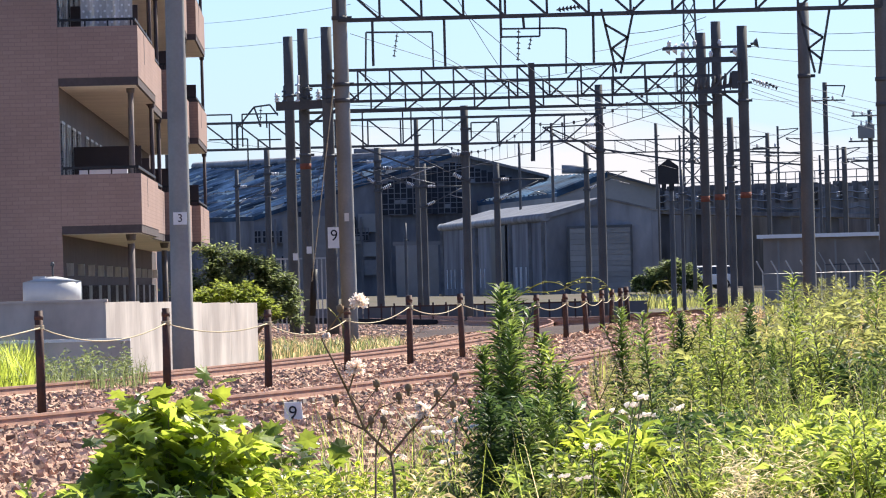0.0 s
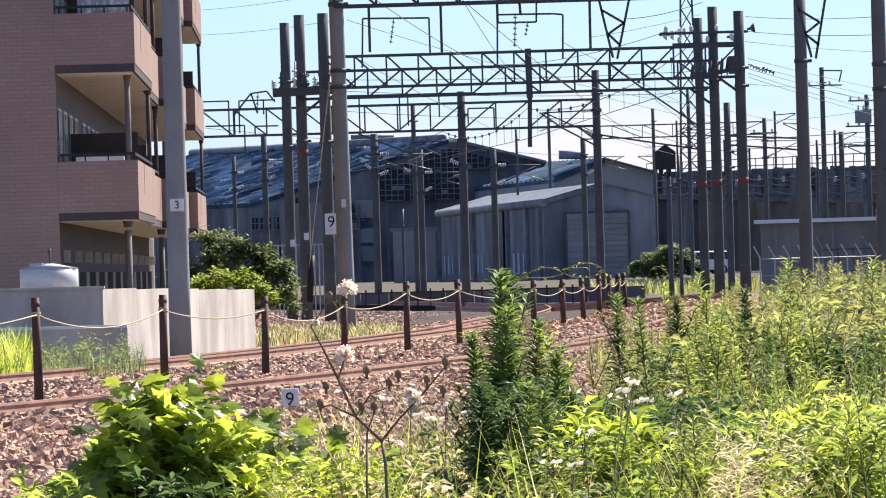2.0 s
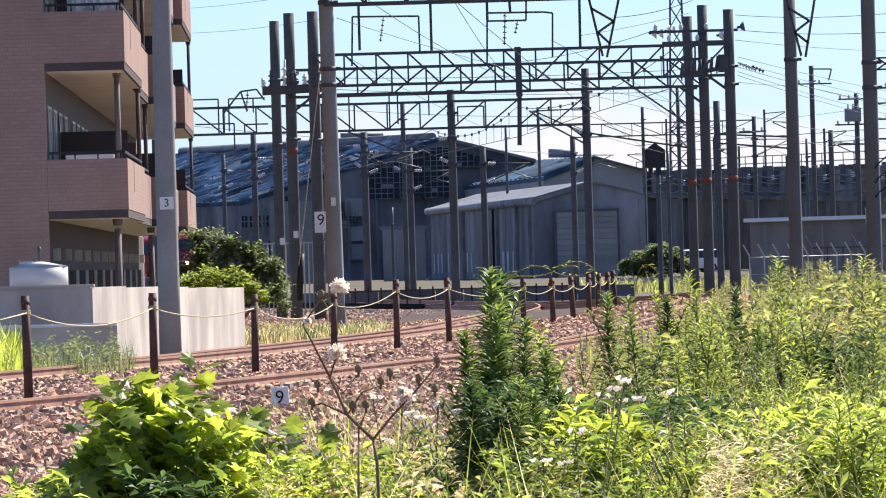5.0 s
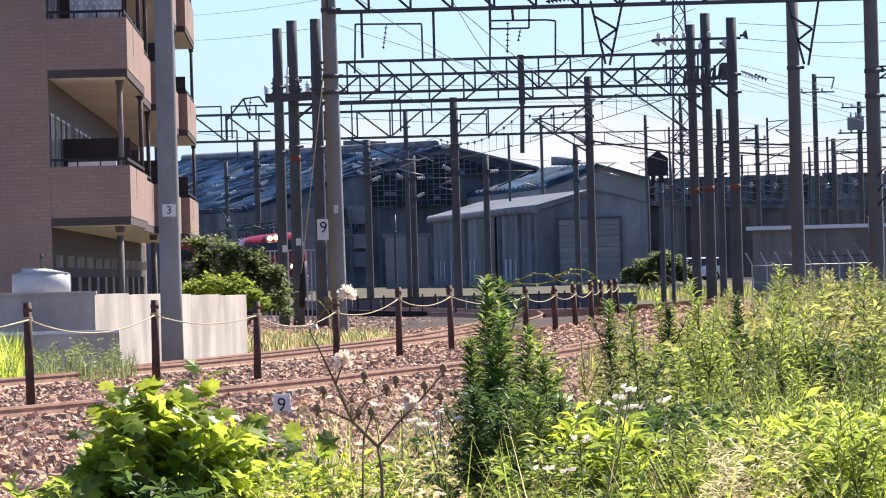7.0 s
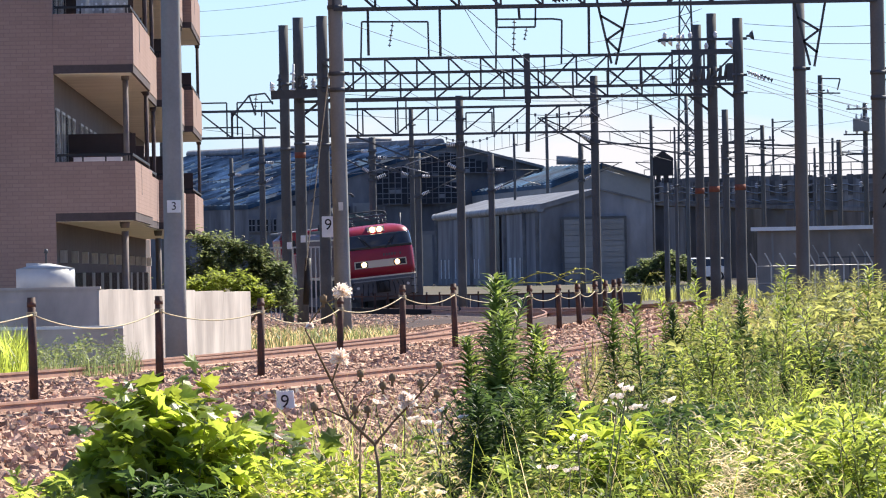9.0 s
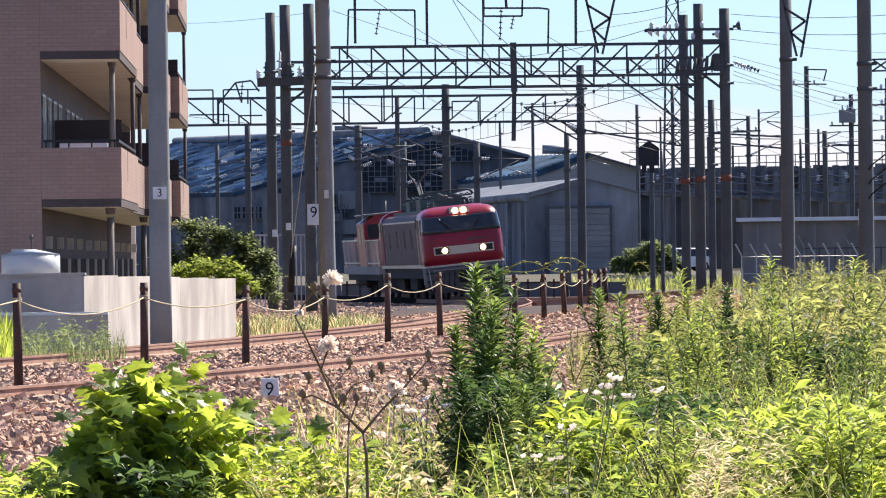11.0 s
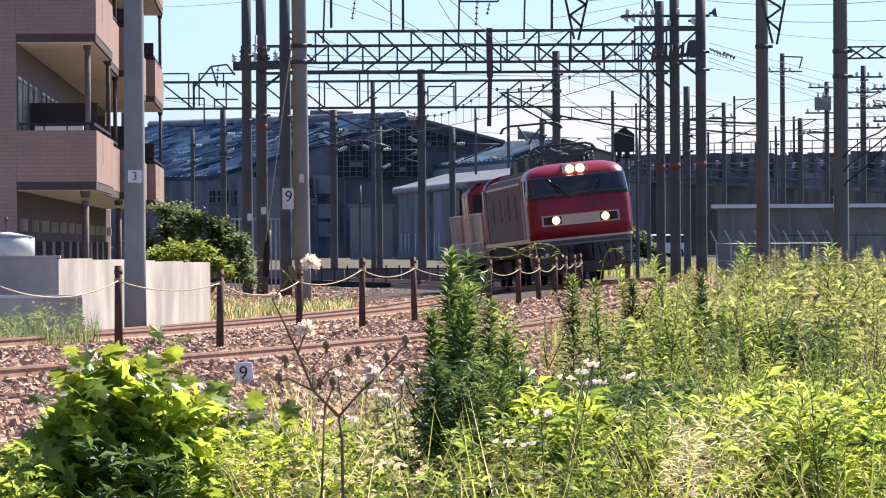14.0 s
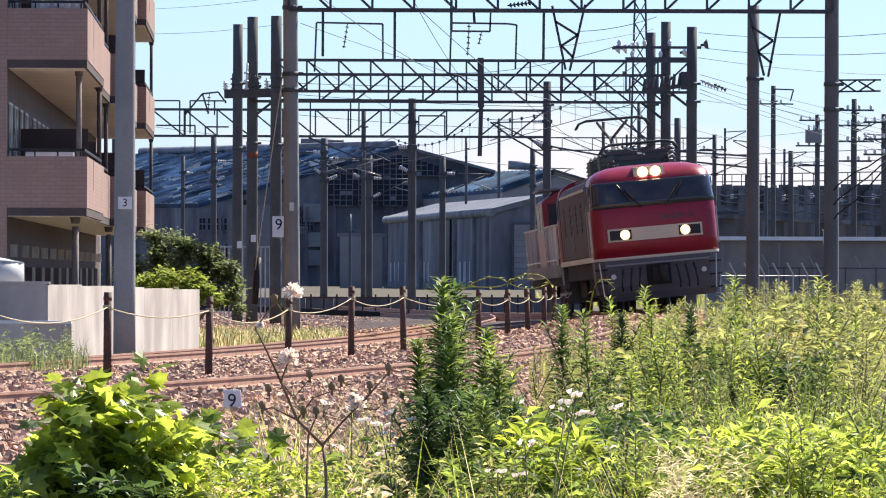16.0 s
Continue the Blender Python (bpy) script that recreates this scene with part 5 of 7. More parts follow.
# switchgear between the masts: a row of dark bushings on a beam
sw = thing("switchgear", (9.51, 240.4 - 0.35, 7.98), "dark switchgear with a row of bushings on the masts", "switchgear")
bm = bmesh.new()
bar(bm, (-0.85, 0, -0.25), (0.9, 0, 0.05), 0.12, 0.14)
part("beam", bm, STEEL, sw)
for k in range(9):
    bm = bmesh.new()
    q = -0.8 + 0.2 * k
    tube(bm, (q, 0, -0.22 + 0.035 * k), (q + 0.05, 0, 0.2 + 0.035 * k), 0.07, 0.05, 8)
    tube(bm, (q, 0, -0.4 + 0.035 * k), (q, 0, -0.28 + 0.035 * k), 0.03, 0.03, 6)
    part("bushing", bm, POLE_BROWN, sw)
bm = bmesh.new()
box(bm, 0.45, 0.8, -0.15, 0.15, -0.15, 0.45)
part("case", bm, STEEL, sw)
tf = thing("pole_transformer", (25.14, 416.7 - 0.4, 9.38), "grey transformer hung on a far pole", "transformer")
bm = bmesh.new()
box(bm, -0.5, 0.45, -0.3, 0.2, -0.1, 0.65)
part("case", bm, SHUTTER, tf)
for k in range(3):
    bm = bmesh.new()
    tube(bm, (-0.3 + 0.3 * k, 0, 0.65), (-0.3 + 0.3 * k, 0, 0.95), 0.07, 0.04, 8)
    part("bushing", bm, CERAMIC, tf)


def line_cantilever(x, d, z, side, reach):
    """A hinged cantilever: two tubes meeting at the line, each with a pale insulator by the mast."""
    ob = thing("line_cantilever", (x, d - 0.2, z), "hinged tubular cantilever with pale insulators on a mast", "cantilever", "line cantilevers")
    for z0, z1, r in ((0.0, -0.05, reach), (-1.0, -0.08, reach * 0.92)):
        bm = bmesh.new()
        strand(bm, [(0, 0, z0), (side * r, 0, z1)], 0.03, 6)
        arm = part("arm", bm, STEEL, ob)
        bm = bmesh.new()
        p, q = Vector((0, 0, z0)), Vector((side * r, 0, z1))
        for k in range(5):
            c = lerp(p, q, 0.10 + 0.035 * k)
            tube(bm, c, c + (q - p).normalized() * 0.05, 0.085, 0.06, 8)
        part("insulator", bm, CERAMIC, arm, "pale ribbed insulator")
    bm = bmesh.new()
    strand(bm, [(side * reach * 0.55, 0, -0.42), (side * reach * 1.05, 0, -0.75)], 0.022, 6)
    part("steady_arm", bm, FRAME, ob, "pale steady arm")
    for zz in (0.0, -1.0):
        bm = bmesh.new()
        box(bm, -0.2, 0.2, 0.0, 0.22, zz - 0.06, zz + 0.06)
        part("bracket", bm, STEEL, ob)


for x, d, z, side, reach in ((-2.80, 312.5, 6.6, 1, 2.4), (-2.80, 312.5, 6.9, -1, 1.8), (-0.88, 347.1, 6.2, 1, 2.2), (0.95, 271.7, 6.4, -1, 2.0), (2.57, 328.9, 6.2, 1, 2.2), (-8.54, 347.1, 7.0, 1, 2.2), (6.14, 271.7, 7.4, -1, 2.1), (-1.28, 378.8, 7.6, -1, 2.3), (7.79, 378.8, 7.2, 1, 2.2), (14.83, 416.6, 9.2, 1, 2.3), (19.29, 416.6, 8.4, 1, 2.2), (-12.06, 416.6, 7.4, 1, 2.2)):
    line_cantilever(x, d, z, side, reach)


# catenary over the main track: messenger, contact wire and droppers
SUPPORTS = (171.2, 235.8, 271.7, 328.9, 378.8)
for d0, d1 in zip(SUPPORTS, SUPPORTS[1:]):
    ct = thing("catenary_span", (0, 0, 0), "catenary span with droppers over the main track", "overhead line", "catenary spans")
    p, q = (Vector((curve_at(MAIN, d) - 0.1, d, 6.75)) for d in (d0, d1))
    n = 12
    top = [lerp(p, q, k / n) - Vector((0, 0, 0.55 * 4 * (k / n) * (1 - k / n))) for k in range(n + 1)]
    low = [Vector((v.x, v.y, 5.75)) for v in top]
    for name, line in (("messenger_wire", top), ("contact_wire", low)):
        bm = bmesh.new()
        strand(bm, line, 0.011, 4)
        part(name, bm, WIRE, ct)
    for v, w in zip(top[1:-1], low[1:-1]):
        bm = bmesh.new()
        strand(bm, [v, w], 0.007, 4)
        tube(bm, v - Vector((0, 0, 0.05)), v + Vector((0, 0, 0.05)), 0.04, 0.04, 6)
        part("dropper", bm, WIRE, ct)

# channel and fittings across the brown masts of the near cluster
cc = thing("mast_channel", (-5.55, 239.9, 7.62), "weathered steel channel bolted across the brown masts", "channel")
bm = bmesh.new()
bar(bm, (0, 0, 0), (2.05, 0, 0.06), 0.14, 0.30)
part("beam", bm, POLE_BROWN, cc)
for k, (x, z, h) in enumerate(((0.05, 0.15, 0.30), (0.30, 0.15, 0.55), (0.75, 0.15, 0.9), (1.15, 0.2, 0.5), (1.45, 0.2, 0.35), (1.75, 0.2, 0.45))):
    bm = bmesh.new()
    tube(bm, (x, -0.02, z - 0.05), (x + 0.04 * (k % 3 - 1), -0.02, z + h), 0.05, 0.035, 8)
    for q in range(3):
        tube(bm, (x, -0.02, z + h * 0.3 * q), (x, -0.02, z + h * 0.3 * q + 0.06), 0.10, 0.07, 8)
    part("fitting", bm, STEEL if k % 2 else CERAMIC, cc)
for k in range(3):
    ca = thing("feeder_cable", (10.80, 171.0, 2.9 + 0.35 * k), "black feeder cable looping off the concrete mast", "cable", "feeder cables")
    bm = bmesh.new()
    strand(bm, [(0.02, 0, 0), (0.10, 0, 0.12), (0.28, 0, 0.26), (0.55, 0, 0.46), (0.85, 0, 0.78 - 0.1 * k), (1.3, 0, 1.3 - 0.2 * k)], 0.020, 6)
    part("sheath", bm, BLACK, ca)


def lattice_tower():
    ob = thing("lattice_tower", (26.26, 735.3, 0), "tall far lattice power pylon", "pylon")
    H, w0, w1 = 34.0, 2.6, 0.9
    def leg(k, t):
        w = (w0 + (w1 - w0) * t) / 2
        return Vector(((-w, w, w, -w)[k], (-w, -w, w, w)[k], H * t))
    for k in range(4):
        bm = bmesh.new()
        bar(bm, leg(k, 0), leg(k, 1), 0.16, 0.16)
        part("leg", bm, STEEL, ob)
    for j in range(16):
        bm = bmesh.new()
        for k in range(4):
            bar(bm, leg(k, j / 16), leg((k + 1) % 4, (j + 1) / 16), 0.08, 0.08)
            bar(bm, leg((k + 1) % 4, j / 16), leg(k, (j + 1) / 16), 0.08, 0.08)
        tagged(part("brace", bm, STEEL, ob), kind="stuff")


lattice_tower()

# black signal hood on its post
sg = thing("signal_hood", (10.04, 312.5 - 0.35, 5.39), "black signal head with a gabled hood", "signal")
bm = bmesh.new()
prism(bm, [(-0.46, 0.18), (0.46, 0.18), (0.46, 0.95), (0.0, 1.28), (-0.46, 0.95)], 0.6)
part("hood", bm, BLACK, sg)
for x in (-0.3, 0.05):
    bm = bmesh.new()
    box(bm, x, x + 0.2, 0.1, 0.4, -0.12, 0.2)
    part("lamp_shield", bm, BLACK, sg)

# numbered stone beside the near rail
mk = thing("marker_stone", (-1.82, 83.3, -0.15), "small white marker stone with a black 9", "marker")
bm = bmesh.new()
z = 0.20 + 0.15
prism(bm, [(-0.10, 0), (0.13, 0), (0.10, z), (-0.10, z)], 0.14)
part("stone", bm, WHITE, mk)
cu = bpy.data.curves.new("digit", "FONT")
cu.body, cu.size, cu.align_x, cu.align_y, cu.extrude = "9", 0.22, "CENTER", "CENTER", 0.003
dg = new("digit", cu)
dg.data.materials.append(BLACK)
dg.parent = mk
dg.matrix_basis = pose(0, -0.006, z - 0.13, 90, 0, 0)

# low yard wall, railings and posts beyond the main track
yw = thing("low_yard_wall", (-5.84, 297.6, -0.4), "low grey retaining wall beyond the main track", "wall")
for k in range(12):
    bm = bmesh.new()
    box(bm, 1.2 * k + 0.01, 1.2 * (k + 1) - 0.01, 0, 0.3, 0, 0.50 + 0.4)
    part("panel", bm, VIADUCT, yw)
for k in range(19):
    f = thing("low_post", (-3.58 + 0.52 * k, 284.1, -0.2), "short dark post of a low yard fence", "post", "low yard fence")
    bm = bmesh.new()
    bar(bm, (0, 0, 0), (0, 0, 0.69 + 0.2), 0.07, 0.07)
    part("shaft", bm, POST, f)
lr = thing("low_rail", (-3.58, 284.1, 0.56), "thin dark rail of the low yard fence", "rail")
bm = bmesh.new()
bar(bm, (0, -0.05, 0), (9.4, -0.05, 0), 0.05, 0.06)
part("bar", bm, POST, lr)
wf = thing("white_railing", (-5.91, 250.0, -0.2), "white barred railing beyond the shrubs", "railing")
for k in range(14):
    bm = bmesh.new()
    bar(bm, (0.16 * k, 0, 0), (0.16 * k, 0, 2.47 + 0.2), 0.05, 0.04)
    part("baluster", bm, FRAME, wf)
bm = bmesh.new()
bar(bm, (0, 0, 2.47 + 0.2), (2.2, 0, 2.47 + 0.2), 0.06, 0.06)
part("top_rail", bm, FRAME, wf)
for a, b in (((-7.44, 271.75, 0.23), (2.01, 271.75, -0.13)), ((6.73, 260.43, 0.11), (8.70, 240.39, 0.01))):
    dk = thing("cable_trough", tuple(a), "dark timber-edged cable trough along the track", "trough")
    bm = bmesh.new()
    bar(bm, (0, 0, 0), Vector(b) - Vector(a), 0.5, 0.22)
    part("body", bm, UNDER, dk)


# ---- foliage ----
def leaf_into(V, Fc, p, out, up, length, width, droop=0.15):
    """One lance-shaped leaf: four facets with a fold along the rib and a drooping tip."""
    side = out.cross(up).normalized() * (width / 2)
    nrm = side.cross(out).normalized()
    mid = p + out * (length * 0.45) + nrm * (width * 0.02)
    tip = p + out * length - Vector((0, 0, droop * length))
    b = len(V)
    V += [tuple(p), tuple(mid + side + nrm * width * 0.2), tuple(mid), tuple(mid - side + nrm * width * 0.2), tuple(tip)]
    Fc += [(b, b + 1, b + 2), (b, b + 2, b + 3), (b + 1, b + 4, b + 2), (b + 2, b + 4, b + 3)]


LOBES = [(0.0, 0.0), (0.22, -0.14), (0.55, -0.12), (0.34, 0.10), (0.40, 0.24), (0.72, 0.44), (0.40, 0.44), (0.36, 0.60), (0.40, 0.82), (0.17, 0.76), (0.0, 1.10), (-0.17, 0.76), (-0.40, 0.82), (-0.36, 0.60), (-0.40, 0.44), (-0.72, 0.44), (-0.40, 0.24), (-0.34, 0.10), (-0.55, -0.12), (-0.22, -0.14)]


def lobed_into(V, Fc, p, out, up, size, rnd):
    """A broad leaf with five pointed lobes, cupped a little."""
    side = out.cross(up).normalized()
    nrm = side.cross(out).normalized()
    b = len(V)
    V.append(tuple(p + out * size * 0.35 + nrm * size * 0.06))
    for x, y in LOBES:
        x, y = x * rnd.uniform(0.85, 1.15), y * rnd.uniform(0.9, 1.1)
        V.append(tuple(p + side * x * size + out * y * size - nrm * size * (0.10 * x * x + 0.12 * y * y) - Vector((0, 0, 0.12 * y * y * size))))
    n = len(LOBES)
    for k in range(n):
        Fc.append((b, b + 1 + k, b + 1 + (k + 1) % n))


def rand_dir(rnd, lo=-0.3, hi=0.8):
    a = rnd.uniform(0, 2 * math.pi)
    z = rnd.uniform(lo, hi)
    r = math.sqrt(max(0.02, 1 - z * z))
    return Vector((math.cos(a) * r, math.sin(a) * r, z))


def goldenrod(seed, height, where, material, label, leaves=150, leaf=0.12, lean=0.08, branches=0):
    rnd = random.Random(seed)
    ob = thing("tall_weed", where, label, "weed", "tall weeds")
    V, Fc = [], []
    bm = bmesh.new()
    tip = Vector((rnd.uniform(-lean, lean), rnd.uniform(-lean, lean), height))
    def stem_at(t):
        return Vector((tip.x * t * t, tip.y * t * t, height * t))
    strand(bm, [stem_at(k / 6) for k in range(7)], 0.0065, 5, 0.0025)
    shoots = [(0.0, 1.0, tip * 0)]
    for k in range(leaves):
        t = 0.18 + 0.82 * (k / leaves) ** 0.8
        a = k * 2.4 + rnd.uniform(-0.4, 0.4)
        rise = -0.1 + 0.95 * max(0.0, t - 0.45) / 0.55 + rnd.uniform(-0.2, 0.2)
        out = Vector((math.cos(a), math.sin(a), rise)).normalized()
        ln = leaf * (0.55 + 0.75 * math.sin(math.pi * min(1, max(0.0, (t - 0.05) / 0.98)) ** 0.9)) * rnd.uniform(0.75, 1.2)
        leaf_into(V, Fc, stem_at(t), out, Vector((0, 0, 1)), ln, ln * 0.24, rnd.uniform(0.05, 0.35))
    for k in range(branches):
        t = rnd.uniform(0.35, 0.8)
        p = stem_at(t)
        a = rnd.uniform(0, 6.28)
        d = Vector((math.cos(a) * 0.5, math.sin(a) * 0.5, 1)).normalized()
        ln = height * rnd.uniform(0.12, 0.25)
        strand(bm, [p, p + d * ln], 0.003, 4)
        for j in range(22):
            q = p + d * ln * (0.15 + 0.85 * j / 22)
            b = j * 2.4
            o = Vector((math.cos(b), math.sin(b), 0.35 + 0.5 * j / 22)).normalized()
            l2 = leaf * 0.62 * rnd.uniform(0.7, 1.2)
            leaf_into(V, Fc, q, o, Vector((0, 0, 1)), l2, l2 * 0.24, 0.15)
    tagged(part("stem", bm, STEM, ob), kind="stuff")
    tagged(rawpart("foliage", V, Fc, material, ob), kind="stuff")
    return ob


def lobed_bush(seed, where, w, d, h, count, size, label, material, name="lobed_bush"):
    """A rounded mass of shoots with broad lobed leaves, thick at the outside."""
    rnd = random.Random(seed)
    ob = thing(name, where, label, "bush", "broad-leaved weeds")
    V, Fc = [], []
    bm = bmesh.new()
    core = h * 0.52
    for k in range(count):
        o = rand_dir(rnd, -0.35, 1.0)
        r = rnd.uniform(0.30, 1.0) ** 0.5 * (0.97 + 0.34 * noise.noise((o.x * 2.6 + seed, o.y * 2.6, o.z * 2.6)))
        r /= (abs(o.x) ** 3 + abs(o.y) ** 3 + abs(o.z) ** 3) ** (1 / 3)
        p = Vector((o.x * r * w / 2, o.y * r * d / 2, core + o.z * r * (h - core) * 0.92))
        lo = (o * 0.6 + Vector((rnd.uniform(-1, 1), rnd.uniform(-1, 1), rnd.uniform(-0.7, 0.5)))).normalized()
        if k % 9 == 0:
            strand(bm, [(p.x * 0.2, p.y * 0.2, 0), (p.x * 0.6, p.y * 0.6, p.z * 0.55), tuple(p)], 0.005, 5, 0.002)
        s = size * rnd.uniform(0.55, 1.2)
        lobed_into(V, Fc, p - lo * s * 0.3, lo, (Vector((0, 0, 1)) + rand_dir(rnd, -0.5, 0.5) * 0.8).normalized(), s, rnd)
    tagged(part("stem", bm, STEM, ob), kind="stuff")
    tagged(rawpart("foliage", V, Fc, material, ob), kind="stuff")
    return ob


def leafy_crown(name, seed, where, blobs, count, size, material, label, trunk=0.0):
    """A shrub or tree: stem with limbs and a crown of small leaves gathered in clumps."""
    rnd = random.Random(seed)
    ob = thing(name, where, label, "shrub")
    bm = bmesh.new()
    V, Fc = [], []
    for c, r in blobs:
        c = Vector(c)
        tube(bm, (c.x * 0.15, c.y * 0.15, 0), lerp((0, 0, 0), c, 0.55) + Vector((0, 0, 0.1)), 0.05, 0.035, 6)
        tube(bm, lerp((0, 0, 0), c, 0.55) + Vector((0, 0, 0.1)), c, 0.035, 0.012, 6)
        clumps = [c + rand_dir(rnd, -0.6, 1.0) * r * rnd.uniform(0.55, 1.05) for _ in range(16)]
        for k in range(count):
            q = rnd.choice(clumps)
            p = q + Vector((rnd.gauss(0, 1), rnd.gauss(0, 1), rnd.gauss(0, 0.8))) * r * 0.20
            ln = size * rnd.uniform(0.6, 1.3)
            leaf_into(V, Fc, p, rand_dir(rnd, -0.5, 0.7), Vector((0, 0, 1)), ln, ln * 0.5, 0.1)
    part("trunk", bm, STEM_DRY, ob)
    rawpart("crown", V, Fc, material, ob)
    return ob


def blades(name, seed, pick, count, h, w, material, label, bend=0.5):
    """Grass: many bent blades as one stand."""
    rnd = random.Random(seed)
    V, Fc = [], []
    for _ in range(count):
        p = pick(rnd)
        hh = h * rnd.uniform(0.5, 1.25)
        a = rnd.uniform(0, 6.28)
        d = Vector((math.cos(a), math.sin(a), 0))
        s = Vector((-d.y, d.x, 0)) * w * rnd.uniform(0.6, 1.3)
        m = p + Vector((0, 0, hh * 0.6)) + d * hh * bend * 0.22
        t = p + Vector((0, 0, hh * rnd.uniform(0.75, 1.0))) + d * hh * bend * rnd.uniform(0.5, 1.0)
        b = len(V)
        V += [tuple(p - s), tuple(p + s), tuple(m - s * 0.7), tuple(m + s * 0.7), tuple(t)]
        Fc += [(b, b + 1, b + 3, b + 2), (b + 2, b + 3, b + 4)]
    return tagged(rawpart(name, V, Fc, material), label, "grass", kind="stuff")


def thistle(where, label):
    """Dry branching stalk with seed heads of white fluff."""
    rnd = random.Random(11)
    ob = thing("seeding_thistle", where, label, "weed")
    bm = bmesh.new()
    def limb(pts, r):
        strand(bm, [(x, 0.06 * math.sin(7 * z), z) for x, z in pts], r, 6, r * 0.6)
    limb([(0, 0), (0.01, 0.5), (0.0, 0.98), (-0.01, 1.05)], 0.008)
    limb([(-0.01, 1.05), (-0.09, 1.13), (-0.14, 1.25), (-0.12, 1.31)], 0.006)
    limb([(-0.01, 1.05), (0.05, 1.12), (0.10, 1.17)], 0.005)
    limb([(0.05, 1.12), (0.13, 1.20), (0.20, 1.28)], 0.004)
    limb([(-0.14, 1.25), (-0.19, 1.36), (-0.22, 1.42)], 0.004)
    limb([(-0.22, 1.42), (-0.16, 1.50), (-0.11, 1.52)], 0.003)
    limb([(-0.09, 1.13), (-0.17, 1.17), (-0.20, 1.16)], 0.004)
    limb([(-0.09, 1.13), (-0.04, 1.20), (0.02, 1.22)], 0.003)
    limb([(-0.14, 1.25), (-0.10, 1.20), (-0.05, 1.26)], 0.003)
    limb([(0.10, 1.17), (0.16, 1.16), (0.19, 1.19)], 0.003)
    limb([(-0.05, 0), (-0.07, 0.6), (-0.055, 1.08)], 0.006)
    limb([(-0.055, 1.08), (-0.03, 1.14)], 0.004)
    part("stalk", bm, STEM_DRY, ob)
    for x, z, r in ((-0.115, 1.325, 0.040), (0.10, 1.18, 0.036), (-0.10, 1.535, 0.038), (0.085, 1.20, 0.02), (-0.205, 1.43, 0.016)):
        bm = bmesh.new()
        q = Vector((x, 0.06 * math.sin(7 * z), z))
        for _ in range(260):
            dd = rand_dir(rnd, -0.7, 1)
            tube(bm, q, q + dd * r * rnd.uniform(0.5, 0.9), 0.0006, 0.0020, 3, False)
        part("seed_head", bm, FLUFF, ob, "white fluffy seed head")
    for x, z in ((0.20, 1.285), (-0.20, 1.165), (0.02, 1.225), (-0.05, 1.265), (0.19, 1.195), (-0.03, 1.15), (-0.16, 1.505), (-0.07, 1.15), (0.14, 1.23), (-0.18, 1.22), (0.05, 1.25)):
        bm = bmesh.new()
        q = Vector((x, 0.06 * math.sin(7 * z), z))
        strand(bm, [q - Vector((0, 0, 0.016)), q, q + Vector((0, 0, 0.012)), q + Vector((0, 0, 0.024))], 0.004, 8, 0.006)
        tube(bm, q, q + Vector((0, 0, 0.02)), 0.010, 0.012, 8)
        part("bud", bm, STEM_DRY, ob, "dry brown bud")
    return ob


def fleabane(seed, where, h):
    rnd = random.Random(seed)
    ob = thing("white_wildflower", where, "thin-stemmed wildflower with small white heads", "wildflower", "white wildflowers")
    bm, fl = bmesh.new(), bmesh.new()
    for k in range(3):
        a = rnd.uniform(0, 6.28)
        t = Vector((math.cos(a) * 0.14, math.sin(a) * 0.14, h * rnd.uniform(0.72, 1.05)))
        strand(bm, [(0, 0, 0), (t.x * 0.2, t.y * 0.2, h * 0.5), tuple(t)], 0.003, 4)
        for j in range(4):
            q = t + Vector((rnd.uniform(-0.035, 0.035), rnd.uniform(-0.035, 0.035), rnd.uniform(-0.006, 0.006)))
            strand(bm, [t - Vector((0, 0, 0.05)), q], 0.0015, 3)
            tube(fl, q, q + Vector((rnd.uniform(-0.004, 0.004), -0.003, 0.010)), 0.006, 0.014, 8)
    tagged(part("stem", bm, STEM, ob), kind="stuff")
    tagged(part("blossom", fl, FLUFF, ob, "small white flower heads"), kind="stuff")
    return ob


# the lobed bush by the track, and its paler neighbour
lobed_bush(1, (-0.97, 25.0, 0.0), 0.66, 0.66, 1.27, 1150, 0.088, "broad-leaved bright green weed beside the track", LEAF_LIME)
lobed_bush(2, (-1.30, 25.5, 0.0), 0.34, 0.5, 0.97, 230, 0.085, "low broad-leaved green weed", LEAF)
lobed_bush(3, (-0.67, 26.6, 0.0), 0.38, 0.5, 1.07, 210, 0.082, "low yellowish-green broad-leaved weed", LEAF_LIME)
lobed_bush(4, (-0.48, 27.1, 0.0), 0.36, 0.4, 0.98, 150, 0.085, "low yellowish-green broad-leaved weed", LEAF_LIME)
thistle((-0.18, 22.3, 0.0), "dry thistle stalk with white fluffy seed heads")

# tall weeds: the dark clump in the middle and the stand beyond
rnd = random.Random(21)
protos = [goldenrod(s, h, (0.75 + 0.3 * s, 34.0 + s, -0.1), m, "tall leafy green weed with narrow leaves", n, lf, 0.1, br) for s, h, m, n, lf, br in ((1, 1.5, LEAF, 190, 0.115, 2), (2, 1.45, LEAF_BRIGHT, 170, 0.10, 6), (3, 1.3, LEAF_SAGE, 110, 0.062, 11), (4, 1.4, LEAF_BRIGHT, 170, 0.105, 5), (5, 1.2, LEAF_SAGE, 100, 0.058, 12), (6, 1.15, LEAF_BRIGHT, 130, 0.075, 8), (7, 1.1, LEAF_FRESH, 150, 0.12, 4))]


